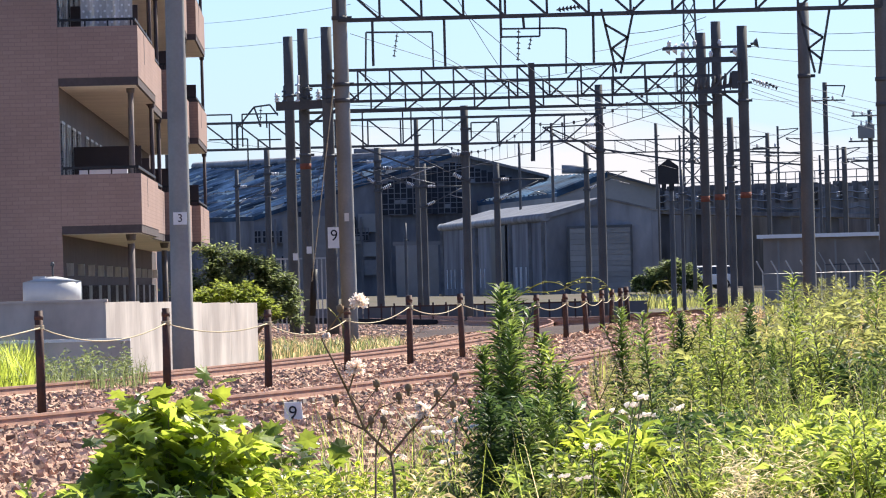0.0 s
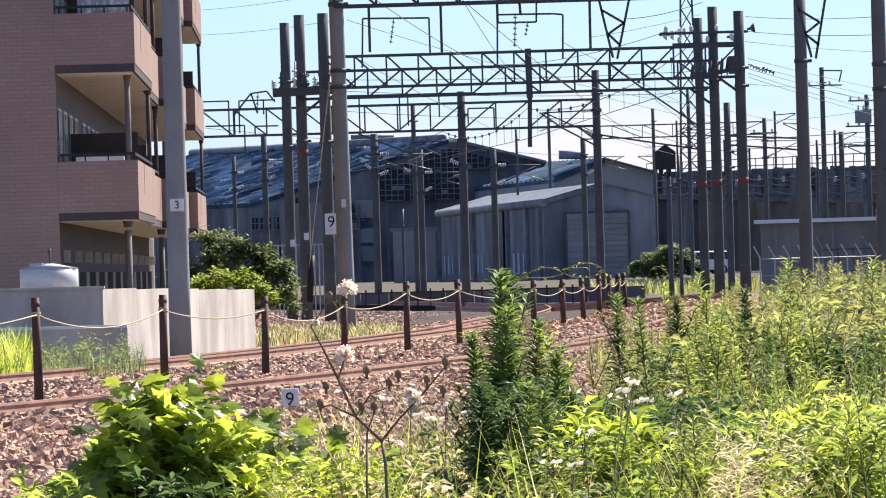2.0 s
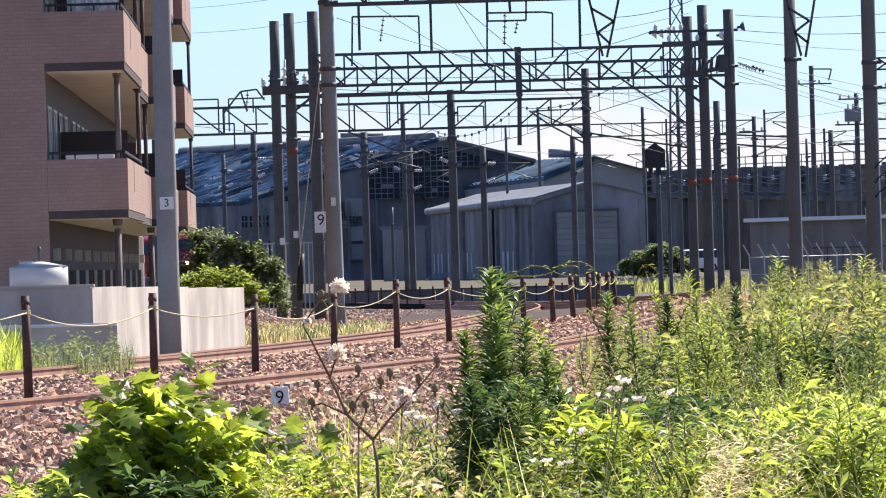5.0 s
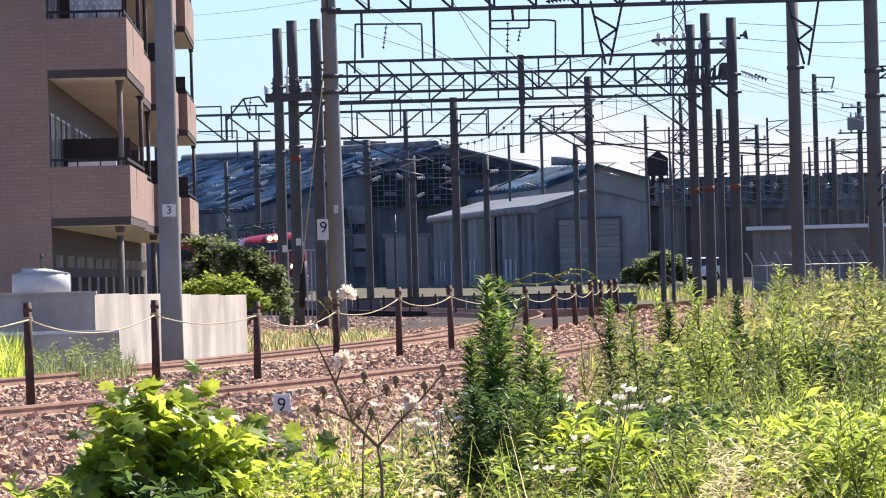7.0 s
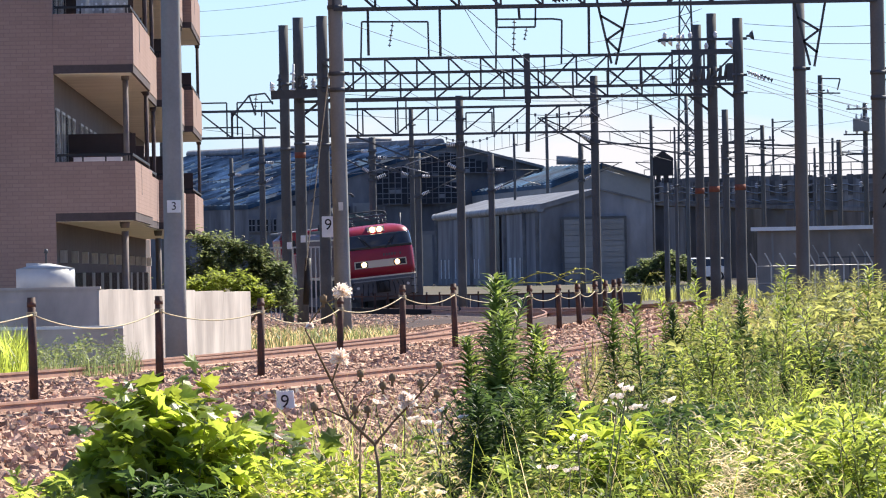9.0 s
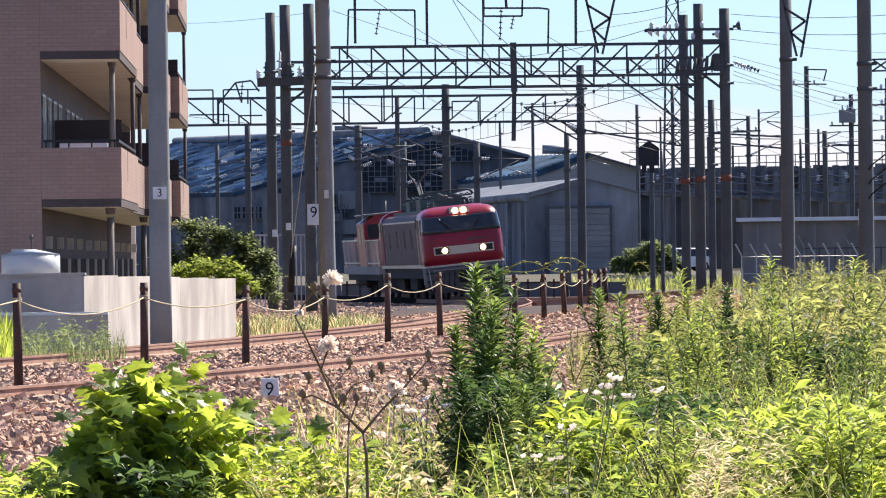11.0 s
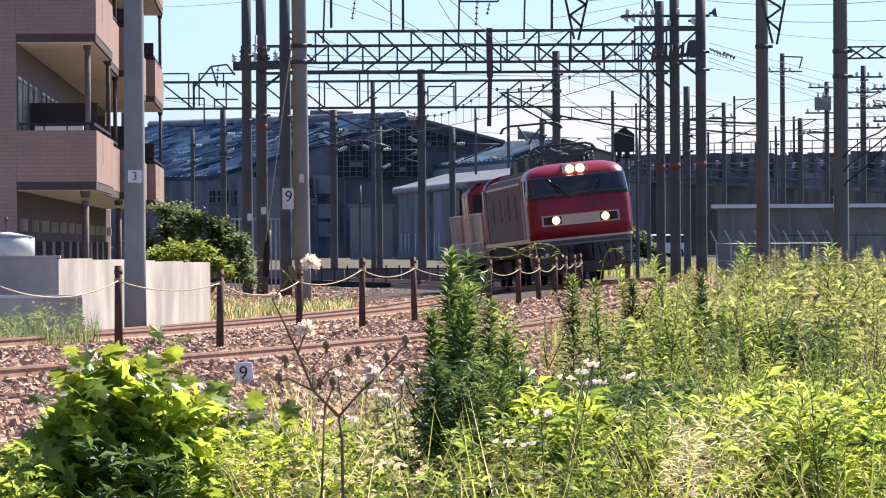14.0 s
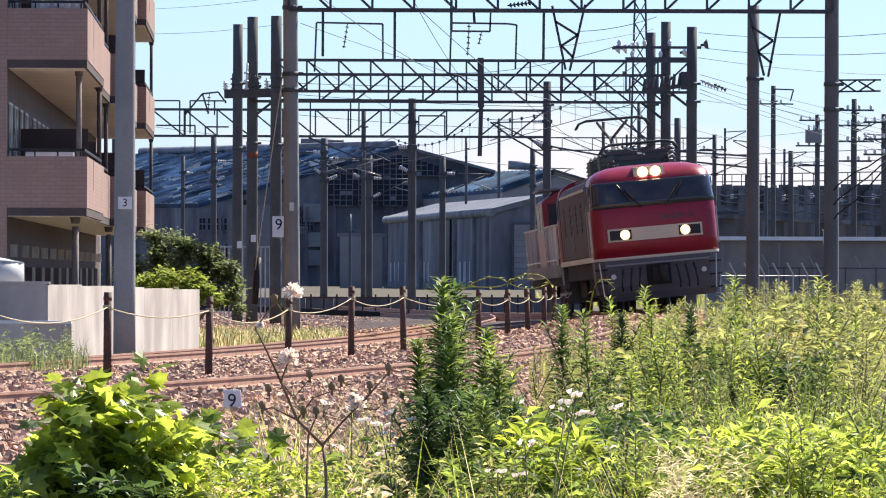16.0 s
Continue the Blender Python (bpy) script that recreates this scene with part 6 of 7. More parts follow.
def plant(k, x, y, h, z=0.0):
    p = protos[k]
    base = (1.5, 1.45, 1.3, 1.4, 1.2, 1.15, 1.1)[k]
    s = h / base
    return copy_thing(p, pose(x, y, z, rnd.uniform(-4, 4), rnd.uniform(-5, 3), rnd.uniform(0, 360)) @ Matrix.Diagonal((s * 1.05, s * 1.05, s, 1)))


clump = [goldenrod(50 + s, 1.5, (1.0 + 0.8 * s, 40.0 + s, -0.1), (LEAF, LEAF_DARK, LEAF)[s], "tall dark green weed with narrow leaves", 430, 0.105, 0.06, 7) for s in range(3)]
for n, (x, y, h) in enumerate(((0.235, 27.7, 1.56), (0.30, 28.4, 1.54), (0.19, 27.1, 1.33), (0.34, 27.5, 1.37), (0.26, 26.8, 1.30), (0.215, 26.8, 1.42), (0.36, 25.7, 1.17), (0.43, 25.9, 1.12), (0.30, 25.4, 1.08), (0.39, 25.5, 1.13), (0.17, 26.1, 1.16), (0.45, 26.2, 1.26))):
    s = h / 1.5
    copy_thing(clump[n % 3], pose(x, y, 0, rnd.uniform(-2, 2), rnd.uniform(-2, 2), rnd.uniform(0, 360)) @ Matrix.Diagonal((s * 1.15, s * 1.15, s, 1)))
for x, y, h, k in ((0.53, 27.0, 1.34, 3), (1.43, 41.6, 1.45, 1), (1.51, 42.0, 1.31, 1), (1.66, 41.6, 1.51, 3), (1.71, 41.1, 1.34, 0), (2.21, 44.6, 1.57, 3), (2.24, 45.2, 1.45, 1), (2.53, 41.6, 1.56, 3), (1.62, 42.9, 1.23, 1), (0.98, 37.5, 1.28, 2), (0.80, 36.5, 1.22, 4), (1.15, 39.0, 1.26, 4), (1.88, 41.6, 1.30, 4), (2.31, 41.6, 1.42, 5)):
    plant(k, x, y, h)

for x, y, h in ((1.43, 41.5, 1.35), (1.68, 41.9, 1.24), (1.38, 37.9, 1.12), (1.70, 39.0, 1.23), (2.05, 41.7, 1.33), (2.14, 39.1, 1.22), (2.29, 37.9, 1.19)):
    s = h / 1.5
    copy_thing(clump[rnd.randrange(3)], pose(x, y, 0, rnd.uniform(-3, 3), rnd.uniform(-3, 3), rnd.uniform(0, 360)) @ Matrix.Diagonal((s, s, s, 1)))

# fresh upright weeds before the stand, and tall slim ones with dark stems behind it
for k in range(34):
    px = rnd.uniform(0, 1)
    d = rnd.uniform(24.4, 26.5)
    plant(6, (0.046 + 0.018 * px) * d, d, 1.6 - d * rnd.uniform(0.0205, 0.0290))
for k in range(16):
    d = rnd.uniform(36, 42)
    u = rnd.uniform(0.034, 0.066)
    s = (1.6 - d * rnd.uniform(0.0085, 0.0165)) / 1.5
    if k % 2:
        plant((0, 3)[k // 2 % 2], u * d, d, s * 1.5)
    else:
        copy_thing(clump[k % 3], pose(u * d, d, 0, rnd.uniform(-3, 3), rnd.uniform(-3, 3), rnd.uniform(0, 360)) @ Matrix.Diagonal((s * 0.7, s * 0.7, s, 1)))

# mixed low growth: the nearest plants singly, the rest as one stand
sites = []
for k in range(95):
    d = 23.6 + 16 * rnd.random()
    u = rnd.uniform(-0.034, 0.070)
    top = 1.6 - d * float(np.interp(u, [-0.034, -0.017, 0.0, 0.014, 0.028, 0.067], [0.031, 0.0285, 0.0270, 0.0245, 0.0215, 0.0160])) * rnd.uniform(0.85, 1.3)
    sites.append((rnd.choice((2, 4, 5, 3, 5, 3)), u * d, d, max(0.5, top)))
for k in range(110):
    d = 34 + 28 * rnd.random()
    u = rnd.uniform(0.017, 0.070)
    top = 1.6 - d * float(np.interp(u, [0.017, 0.031, 0.036, 0.067], [0.0165, 0.0140, 0.0098, 0.0058])) * rnd.uniform(float(np.interp(u, [0.017, 0.045], [0.95, 0.6])), 1.8)
    sites.append((rnd.choice((1, 2, 2, 3, 4, 4, 5)), u * d, d, max(0.5, top)))
for k, x, y, h in sites:
    if x / y < 0.036 and y > 31 and rnd.random() < 0.75:
        continue
    plant(k, x, y, h)


def stand(name, count, d0, d1, label):
    """Weeds too far off to pick apart, grown together."""
    VV, FF, n = [], [], 0
    for _ in range(count):
        d = d0 + (d1 - d0) * rnd.random() ** 1.2
        u = rnd.uniform(0.011, 0.070)
        x = u * d
        if x < curve_at(MAIN, max(d, 40)) + 2.8:
            continue
        top = 1.6 - d * float(np.interp(u, [0.011, 0.030, 0.036, 0.067], [0.0140, 0.0120, 0.0070, 0.0026])) * rnd.uniform(float(np.interp(u, [0.017, 0.045], [1.0, 0.55])), 1.7)
        h = min(1.35, max(0.3, top))
        src = [c for c in protos[rnd.choice((2, 3, 4, 5))].children if c.name.startswith("foliage")][0].data
        co3 = np.empty(len(src.vertices) * 3)
        src.vertices.foreach_get("co", co3)
        co3 = co3.reshape(-1, 3)
        a, s = rnd.uniform(0, 6.28), h / 1.25
        w = co3 @ np.array([[math.cos(a), math.sin(a), 0], [-math.sin(a), math.cos(a), 0], [0, 0, 1]]) * s + np.array([x, d, 0])
        tri = np.empty(len(src.loops), dtype=int)
        src.loops.foreach_get("vertex_index", tri)
        VV.append(w)
        FF.append(tri.reshape(-1, 3) + n)
        n += len(w)
    return tagged(rawpart(name, np.concatenate(VV).tolist(), np.concatenate(FF).tolist(), LEAF_SAGE), label, "weeds", kind="stuff")


def thicket(name, count, pick, size, material, label, seed, slim=1.0):
    """A tangle of leafy sprays between the taller weeds."""
    r = random.Random(seed)
    V, Fc = [], []
    for _ in range(count):
        c, spread = pick(r)
        axis = rand_dir(r, 0.2, 1.0)
        for k in range(14):
            p = c + axis * spread * (k / 14) + rand_dir(r, -1, 1) * spread * 0.12
            ln = size * r.uniform(0.5, 1.4)
            leaf_into(V, Fc, p, (rand_dir(r, -0.4, 0.6) + axis * 0.5).normalized(), rand_dir(r, 0.2, 1), ln, ln * r.uniform(0.2, 0.36) * slim, 0.2)
    return tagged(rawpart(name, V, Fc, material), label, "undergrowth", kind="stuff")


def sprays(lo, hi, d0, d1, crest):
    def pick(r):
        d = d0 + (d1 - d0) * r.random()
        u = r.uniform(lo, hi)
        top = 1.6 - d * float(np.interp(u, *crest))
        clump = 0.30 * noise.noise((u * 160, d * 0.35, 1.7))
        return Vector((u * d, d, max(0.2, (top + clump - 0.12) * r.uniform(0.55, 1.0) ** 0.5))), r.uniform(0.08, 0.2)
    return pick


CREST = ([-0.034, -0.017, 0.0, 0.014, 0.028, 0.067], [0.0320, 0.0310, 0.0305, 0.0290, 0.0265, 0.0215])
thicket("undergrowth", 2000, sprays(-0.008, 0.070, 24, 36, CREST), 0.06, LEAF, "tangled green undergrowth", 61)
thicket("pale_undergrowth", 800, sprays(-0.016, 0.070, 24, 36, CREST), 0.055, LEAF_SAGE, "tangled yellowish undergrowth", 62)
thicket("fresh_undergrowth", 300, sprays(0.002, 0.070, 23, 30, CREST), 0.06, LEAF_BRIGHT, "fresh bright green sprays", 63)
def local(x0, x1, d, top, spread):
    def pick(r):
        return Vector((r.uniform(x0, x1), d + r.uniform(-0.5, 0.5), top * r.uniform(0.45, 1.0) ** 0.6)), spread
    return pick


# the LEAF_DARK thickets put the shade between and under weeds into leaf colour
thicket("dark_thicket", 300, local(0.18, 0.46, 26.6, 1.06, 0.13), 0.06, LEAF_DARK, "dense foliage coloured dark for the shade at the foot of the tall weeds", 65)
thicket("dark_leaf_litter", 60, local(-1.09, -0.78, 24.7, 0.87, 0.10), 0.07, LEAF_DARK, "leaves coloured dark for the shade at the foot of the broad-leaved weed", 72)
thicket("verge_sprays", 60, local(-1.53, -1.17, 24.8, 0.85, 0.09), 0.06, LEAF_FRESH, "bright green low growth on the verge", 73)
thicket("dark_thicket_far", 140, local(1.20, 1.70, 40.5, 0.95, 0.2), 0.07, LEAF_DARK, "dense foliage coloured dark for the shaded gaps among the weeds", 66)
thicket("dark_thicket_edge", 200, local(1.80, 2.35, 39.0, 0.99, 0.2), 0.085, LEAF_DARK, "dense foliage coloured dark for the shaded gaps among the weeds", 67)
thicket("dark_thicket_middle", 110, local(0.95, 1.60, 33.0, 0.80, 0.2), 0.07, LEAF_DARK, "dense foliage coloured dark for the shaded gaps among the weeds", 69)
thicket("straw_sprays", 100, local(0.95, 1.24, 24.0, 0.96, 0.16), 0.045, STRAW_PALE, "pale dry feathery grass heads", 70, 0.4)
thicket("straw_tuft", 40, local(0.86, 1.05, 23.6, 0.90, 0.14), 0.045, STRAW_PALE, "pale dry feathery grass heads", 71, 0.4)
thicket("wall_foot_weeds", 170, lambda r: (Vector((r.uniform(-6.4, -4.95), r.uniform(109, 114), r.uniform(-0.1, 0.45))), 0.3), 0.085, LEAF_GREY, "pale green weeds at the foot of the concrete wall", 74)
thicket("dark_thicket_front", 330, local(0.52, 1.15, 28.0, 0.95, 0.14), 0.055, LEAF_DARK, "dense foliage coloured dark for the shade low in the weeds", 75)
thicket("fresh_corner", 130, local(1.22, 1.72, 25.0, 0.98, 0.16), 0.075, LEAF_FRESH, "fresh bright green sprays", 76)
thicket("yellow_sprays", 120, local(-0.72, -0.12, 25.2, 0.86, 0.12), 0.05, LEAF_LIME, "yellow-green sprays between the weeds", 77)
thicket("rusty_sprays", 40, local(-0.6, 0.1, 25.0, 0.84, 0.12), 0.04, STRAW, "dry rust-yellow sprays between the weeds", 78)
thicket("lime_sprays", 90, local(0.43, 0.74, 25.6, 0.97, 0.15), 0.08, LEAF_LIME, "bright lime-green sprays low in the weeds", 68)
FAR_CREST = ([0.011, 0.030, 0.036, 0.067], [0.0200, 0.0165, 0.0095, 0.0042])
thicket("far_undergrowth", 1150, sprays(0.026, 0.070, 38, 75, FAR_CREST), 0.08, LEAF_SAGE, "rough pale undergrowth by the track", 64)
stand("weed_stand", 420, 57, 125, "rough stand of pale green weeds by the track")
for k in range(12):
    d = rnd.uniform(23.5, 28)
    x = (rnd.uniform(-0.008, 0.004) if k < 8 else rnd.uniform(0.004, 0.03)) * d
    h = 1.6 - d * rnd.uniform(0.018, 0.033)
    if k == 0:
        flower = fleabane(8, (x, d, 0), 1.0)
    else:
        copy_thing(flower, pose(x, d, 0, rnd.uniform(-6, 6), rnd.uniform(-6, 6), rnd.uniform(0, 360)) @ Matrix.Diagonal((0.8, 0.8, h, 1)))




def near_grass(r):
    d = 22.5 + 16 * r.random()
    return Vector((r.uniform(-0.02, 0.070) * d, d, 0))


def right_grass(r):
    d = 23 + 9 * r.random()
    return Vector((r.uniform(0.034, 0.068) * d, d, 0))


def far_grass(r):
    d = 108 + 110 * r.random()
    return Vector((curve_at(MAIN, d) + 2.4 + 12 * r.random() ** 1.5, d, 0.0))


def left_grass(r):
    d = r.uniform(106, 117)
    return Vector((r.uniform(-0.068, -0.0585) * d, d, -0.1))


def dry_grass(r):
    d = r.uniform(157, 178)
    return Vector((r.uniform(-0.027, -0.006) * d, d, -0.1))


blades("dry_grass", 31, near_grass, 1700, 0.98, 0.0035, STRAW, "dry straw-coloured grass among the weeds", 0.5)
blades("green_grass", 32, near_grass, 2300, 0.95, 0.005, LEAF_BRIGHT, "fresh green grass among the weeds", 0.6)
blades("rank_grass", 33, right_grass, 1300, 0.92, 0.006, LEAF_BRIGHT, "broad fresh green grass", 0.7)
blades("yard_grass", 34, far_grass, 9000, 0.55, 0.012, LEAF_SAGE, "rough pale green grass beside the track", 0.5)
blades("bank_grass", 35, left_grass, 2000, 0.85, 0.012, LEAF_FRESH, "long green grass by the concrete wall", 0.5)
blades("wall_grass", 41, lambda r: Vector((r.uniform(-6.6, -4.7), r.uniform(108, 114), -0.1)), 480, 0.62, 0.008, LEAF_GREY, "wispy pale grass before the concrete wall", 0.4)
blades("yellow_grass", 36, dry_grass, 1000, 0.38, 0.012, STRAW, "yellowed grass at the foot of the masts", 0.6)
blades("mast_grass", 37, dry_grass, 1100, 0.42, 0.013, LEAF_GREY, "pale grass at the foot of the masts", 0.6)
blades("far_yard_grass", 38, lambda r: Vector((r.uniform(8.5, 32), r.uniform(360, 424), -0.2)), 4000, 0.75, 0.03, LEAF_SAGE, "rough grass before the sheds", 0.5)

def plume_grass(where, h, label):
    ob = thing("plume_grass", where, label, "grass", "plume grass")
    r = random.Random(int(where[0] * 1000))
    for k in range(9):
        a = r.uniform(0, 6.28)
        t = Vector((math.cos(a) * 0.10, math.sin(a) * 0.10, h * r.uniform(0.85, 1.05)))
        bm = bmesh.new()
        strand(bm, [(0, 0, 0), (t.x * 0.3, t.y * 0.3, t.z * 0.6), tuple(t)], 0.003, 4, 0.001)
        stalk = part("stalk", bm, STRAW, ob)
        Vv, Ff = [], []
        for j in range(70):
            q = lerp((t.x * 0.5, t.y * 0.5, t.z * 0.78), t, j / 70)
            leaf_into(Vv, Ff, q, rand_dir(r, 0.1, 0.9), Vector((0, 0, 1)), 0.03 * r.uniform(0.6, 1.3), 0.006, 0.2)
        tagged(rawpart("plume", Vv, Ff, STRAW, stalk, "feathery straw-coloured plume"), kind="stuff")


for x, y, h in ((1.24, 25.4, 0.98), (1.21, 25.8, 0.93), (1.09, 26.2, 0.92), (0.95, 25.5, 0.91), (1.32, 25.7, 0.91), (2.31, 41.0, 1.32), (2.62, 44.0, 1.37), (1.98, 44.0, 1.33)):
    plume_grass((x, y, 0), h, "pale feathery grass in seed")
blades("grass_tuft", 39, lambda r: Vector((r.gauss(1.47, 0.12), r.gauss(25.5, 0.2), 0)), 460, 1.06, 0.007, LEAF_LIME, "tuft of broad bright green grass", 0.32)
blades("grass_tuft_small", 40, lambda r: Vector((r.gauss(0.89, 0.05), r.gauss(25.2, 0.15), 0)), 160, 0.98, 0.006, LEAF_LIME, "tuft of bright green grass", 0.32)

# shrubs
leafy_crown("shrub", 41, (-4.99, 168.9, 0), [((-0.75, 0, 1.5), 0.62), ((-0.25, 0.2, 2.15), 0.55), ((0.35, 0, 1.75), 0.6), ((0.85, 0, 1.25), 0.55), ((1.15, 0.1, 0.9), 0.45), ((0.95, 0.2, 1.6), 0.40), ((0.0, -0.3, 1.1), 0.7)], 1900, 0.13, LEAF_GREY, "dense grey-green garden shrub")
leafy_crown("shrub", 42, (-4.81, 158.2, 0), [((-0.7, 0, 1.15), 0.45), ((0.0, 0.1, 1.25), 0.5), ((0.65, 0, 1.05), 0.4)], 1500, 0.12, LEAF_BRIGHT, "light green garden shrub behind the wall")
leafy_crown("shrub", 43, (14.1, 446.0, 0.2), [((-1.5, 0, 0.7), 0.6), ((-0.6, 0, 1.2), 0.7), ((0.4, 0, 1.5), 0.75), ((1.3, 0, 1.2), 0.7), ((0.5, -0.4, 0.6), 0.8), ((-0.8, -0.3, 0.5), 0.7), ((1.9, 0, 0.6), 0.6)], 1300, 0.24, LEAF_GREY, "low dark green shrub in the yard")


for n, pts in enumerate((
    [(1.41, 148.8, 1.09), (1.96, 148.8, 1.49), (2.37, 148.8, 1.51), (2.67, 148.8, 1.29), (3.08, 148.8, 1.22), (3.50, 148.8, 1.39)],
    [(1.11, 148.8, 1.15), (1.71, 148.8, 1.32), (2.37, 148.8, 1.24), (2.79, 148.8, 1.49), (3.15, 148.8, 1.46)],
    [(2.55, 148.8, 1.41), (2.97, 148.8, 1.61), (3.39, 148.8, 1.50), (3.52, 148.8, 1.21)],
    [(4.26, 148.8, 0.71), (4.36, 148.8, 1.37), (4.58, 148.8, 1.52), (4.87, 148.8, 1.18)],
    [(-1.78, 148.8, -0.08), (-2.23, 148.8, 0.88), (-2.52, 148.8, 1.13)],
)):
    vn = thing("dry_vine", pts[0], "dry yellowish bent stalk over the rope fence", "stalk", "dry stalks")
    bm = bmesh.new()
    o = Vector(pts[0])
    fine = []
    for k in range(len(pts) - 1):
        for j in range(5):
            fine.append(lerp(pts[k], pts[k + 1], j / 5) - o)
    for _ in range(8):
        fine = [fine[0]] + [(fine[k - 1] + fine[k] * 2 + fine[k + 1]) / 4 for k in range(1, len(fine) - 1)] + [fine[-1]]
    strand(bm, fine, 0.014, 5, 0.007)
    part("stalk", bm, LEAF_SAGE, vn)
    Vv, Ff = [], []
    rr = random.Random(n)
    for q in fine[::2]:
        leaf_into(Vv, Ff, q, rand_dir(rr, -0.2, 0.6), Vector((0, 0, 1)), 0.16, 0.05, 0.2)
    tagged(rawpart("foliage", Vv, Ff, LEAF_SAGE, vn), kind="stuff")


# ---- the locomotives ----
def bogie(parent, y, L=3.4):
    b = part("bogie", (lambda q: (box(q, -1.05, -0.92, y - L / 2, y + L / 2, 0.42, 0.80), box(q, 0.92, 1.05, y - L / 2, y + L / 2, 0.42, 0.80), box(q, -0.9, 0.9, y - 0.3, y + 0.3, 0.4, 0.8), q)[-1])(bmesh.new()), UNDER, parent)
    for yy in (y - 1.25, y + 1.25):
        bm = bmesh.new()
        for s in (-1, 1):
            tube(bm, (s * 0.50, yy, 0.53), (s * 0.64, yy, 0.53), 0.53, 0.53, 24)
        tube(bm, (-0.6, yy, 0.53), (0.6, yy, 0.53), 0.09, 0.09, 10)
        part("wheelset", bm, UNDER, b)


def electric_loco():
    ob = thing("electric_locomotive", (0, 0, 0), "red and grey electric locomotive with lit headlights", "locomotive")
    L, W = 19.0, 1.45
    # cab sections: height, set-back of the nose, half width, corner radius
    ROWS = ((1.30, 0.02, 1.45, 0.30), (1.62, 0.0, 1.45, 0.32), (2.20, 0.0, 1.45, 0.32), (2.40, 0.03, 1.45, 0.34), (2.72, 0.17, 1.43, 0.36), (3.03, 0.32, 1.40, 0.38), (3.14, 0.40, 1.37, 0.40), (3.25, 0.54, 1.28, 0.44), (3.33, 0.74, 1.14, 0.46), (3.39, 1.02, 0.94, 0.46), (3.42, 1.40, 0.66, 0.40))

    def ring(y0, sg, z, grow=0.0, back=2.6):
        zs = [r[0] for r in ROWS]
        sb, w, c = (float(np.interp(z, zs, [r[i] for r in ROWS])) for i in (1, 2, 3))
        half = []
        for k in range(5):
            x = (w - c) * k / 4
            half.append((x, sb + 0.07 * (x / w) ** 2))
        y1 = half[-1][1]
        for k in range(1, 7):
            t = k * math.pi / 12
            half.append((w - c + c * math.sin(t), y1 + c * (1 - math.cos(t))))
        half.append((w, back))
        out = []
        for k, (x, y) in enumerate(half):
            g = min(1.0, x / (w - c)) if k < 5 else 1.0
            f = 0.0 if k == len(half) - 1 else 1.0
            out.append((x + grow * g * (0.2 if k < 5 else 1.0), y - grow * f * (1.0 if k < 8 else 0.3)))
        return [(-x, y0 + sg * y, z) for x, y in out[::-1]] + [(x, y0 + sg * y, z) for x, y in out[1:]]

    def cab(y0, sg):
        bm = bmesh.new()
        loft(bm, [ring(y0, sg, r[0]) for r in ROWS])
        for f in bm.faces:
            f.smooth = abs(f.normal.z) < 0.999
        c = part("cab", bm, RED, ob, "red cab with a raked windscreen and domed roof")
        c.data.shade_smooth()
        # windscreen wrapped round the nose
        bm = bmesh.new()
        zs = (2.44, 2.60, 2.80, 3.00, 3.05)
        outer = [[bm.verts.new(p) for p in ring(y0, sg, z, 0.014)[2:-2]] for z in zs]
        inner = [[bm.verts.new(p) for p in ring(y0, sg, z, -0.02)[2:-2]] for z in zs]
        n = len(outer[0])
        for rows in (outer, inner):
            for p, q in zip(rows, rows[1:]):
                for k in range(n - 1):
                    bm.faces.new((p[k], p[k + 1], q[k + 1], q[k])).smooth = True
        for o, i in ((outer[0], inner[0]), (outer[-1], inner[-1])):
            for k in range(n - 1):
                bm.faces.new((o[k], o[k + 1], i[k + 1], i[k]))
        for k in (0, n - 1):
            for j in range(len(zs) - 1):
                bm.faces.new((outer[j][k], outer[j + 1][k], inner[j + 1][k], inner[j][k]))
        part("windscreen", bm, GLASS, c, "dark wrap-round windscreen")

        def nose(x, z, out):
            zs2 = [r[0] for r in ROWS]
            return y0 + sg * (float(np.interp(z, zs2, [r[1] for r in ROWS])) + 0.07 * (x / W) ** 2 - out)
        for sd in (-1, 1):
            bm = bmesh.new()
            bar(bm, (sd * 0.28, nose(0.3, 2.42, 0.04), 2.42), (sd * 0.62, nose(0.6, 2.86, 0.05), 2.86), 0.035, 0.03)
            bar(bm, (sd * 0.50, nose(0.5, 2.56, 0.06), 2.56), (sd * 0.78, nose(0.8, 2.98, 0.06), 2.98), 0.03, 0.02)
            part("wiper", bm, BLACK, c)
            bm = bmesh.new()
            bar(bm, (sd * (W + 0.03), y0 + sg * 0.42, 1.45), (sd * (W + 0.03), y0 + sg * 0.42, 2.3), 0.03, 0.03)
            part("grab_rail", bm, FRAME, c, "pale grab rail")

        def plate(bm, x0, x1, z0, z1, proud, deep=0.03):
            cols = [x0 + (x1 - x0) * k / 4 for k in range(5)]
            for p, q in zip(cols, cols[1:]):
                v = [bm.verts.new((x, nose(x, z, o), z)) for o in (proud, proud - deep) for x, z in ((p, z0), (q, z0), (q, z1), (p, z1))]
                for f in ((0, 1, 2, 3), (7, 6, 5, 4), (0, 1, 5, 4), (2, 3, 7, 6), (1, 2, 6, 5), (3, 0, 4, 7)):
                    bm.faces.new([v[i] for i in f])
        bm = bmesh.new()
        plate(bm, -1.10, 1.10, 1.66, 1.96, 0.016)
        part("lamp_panel", bm, CREAM, c, "cream band round the headlights")
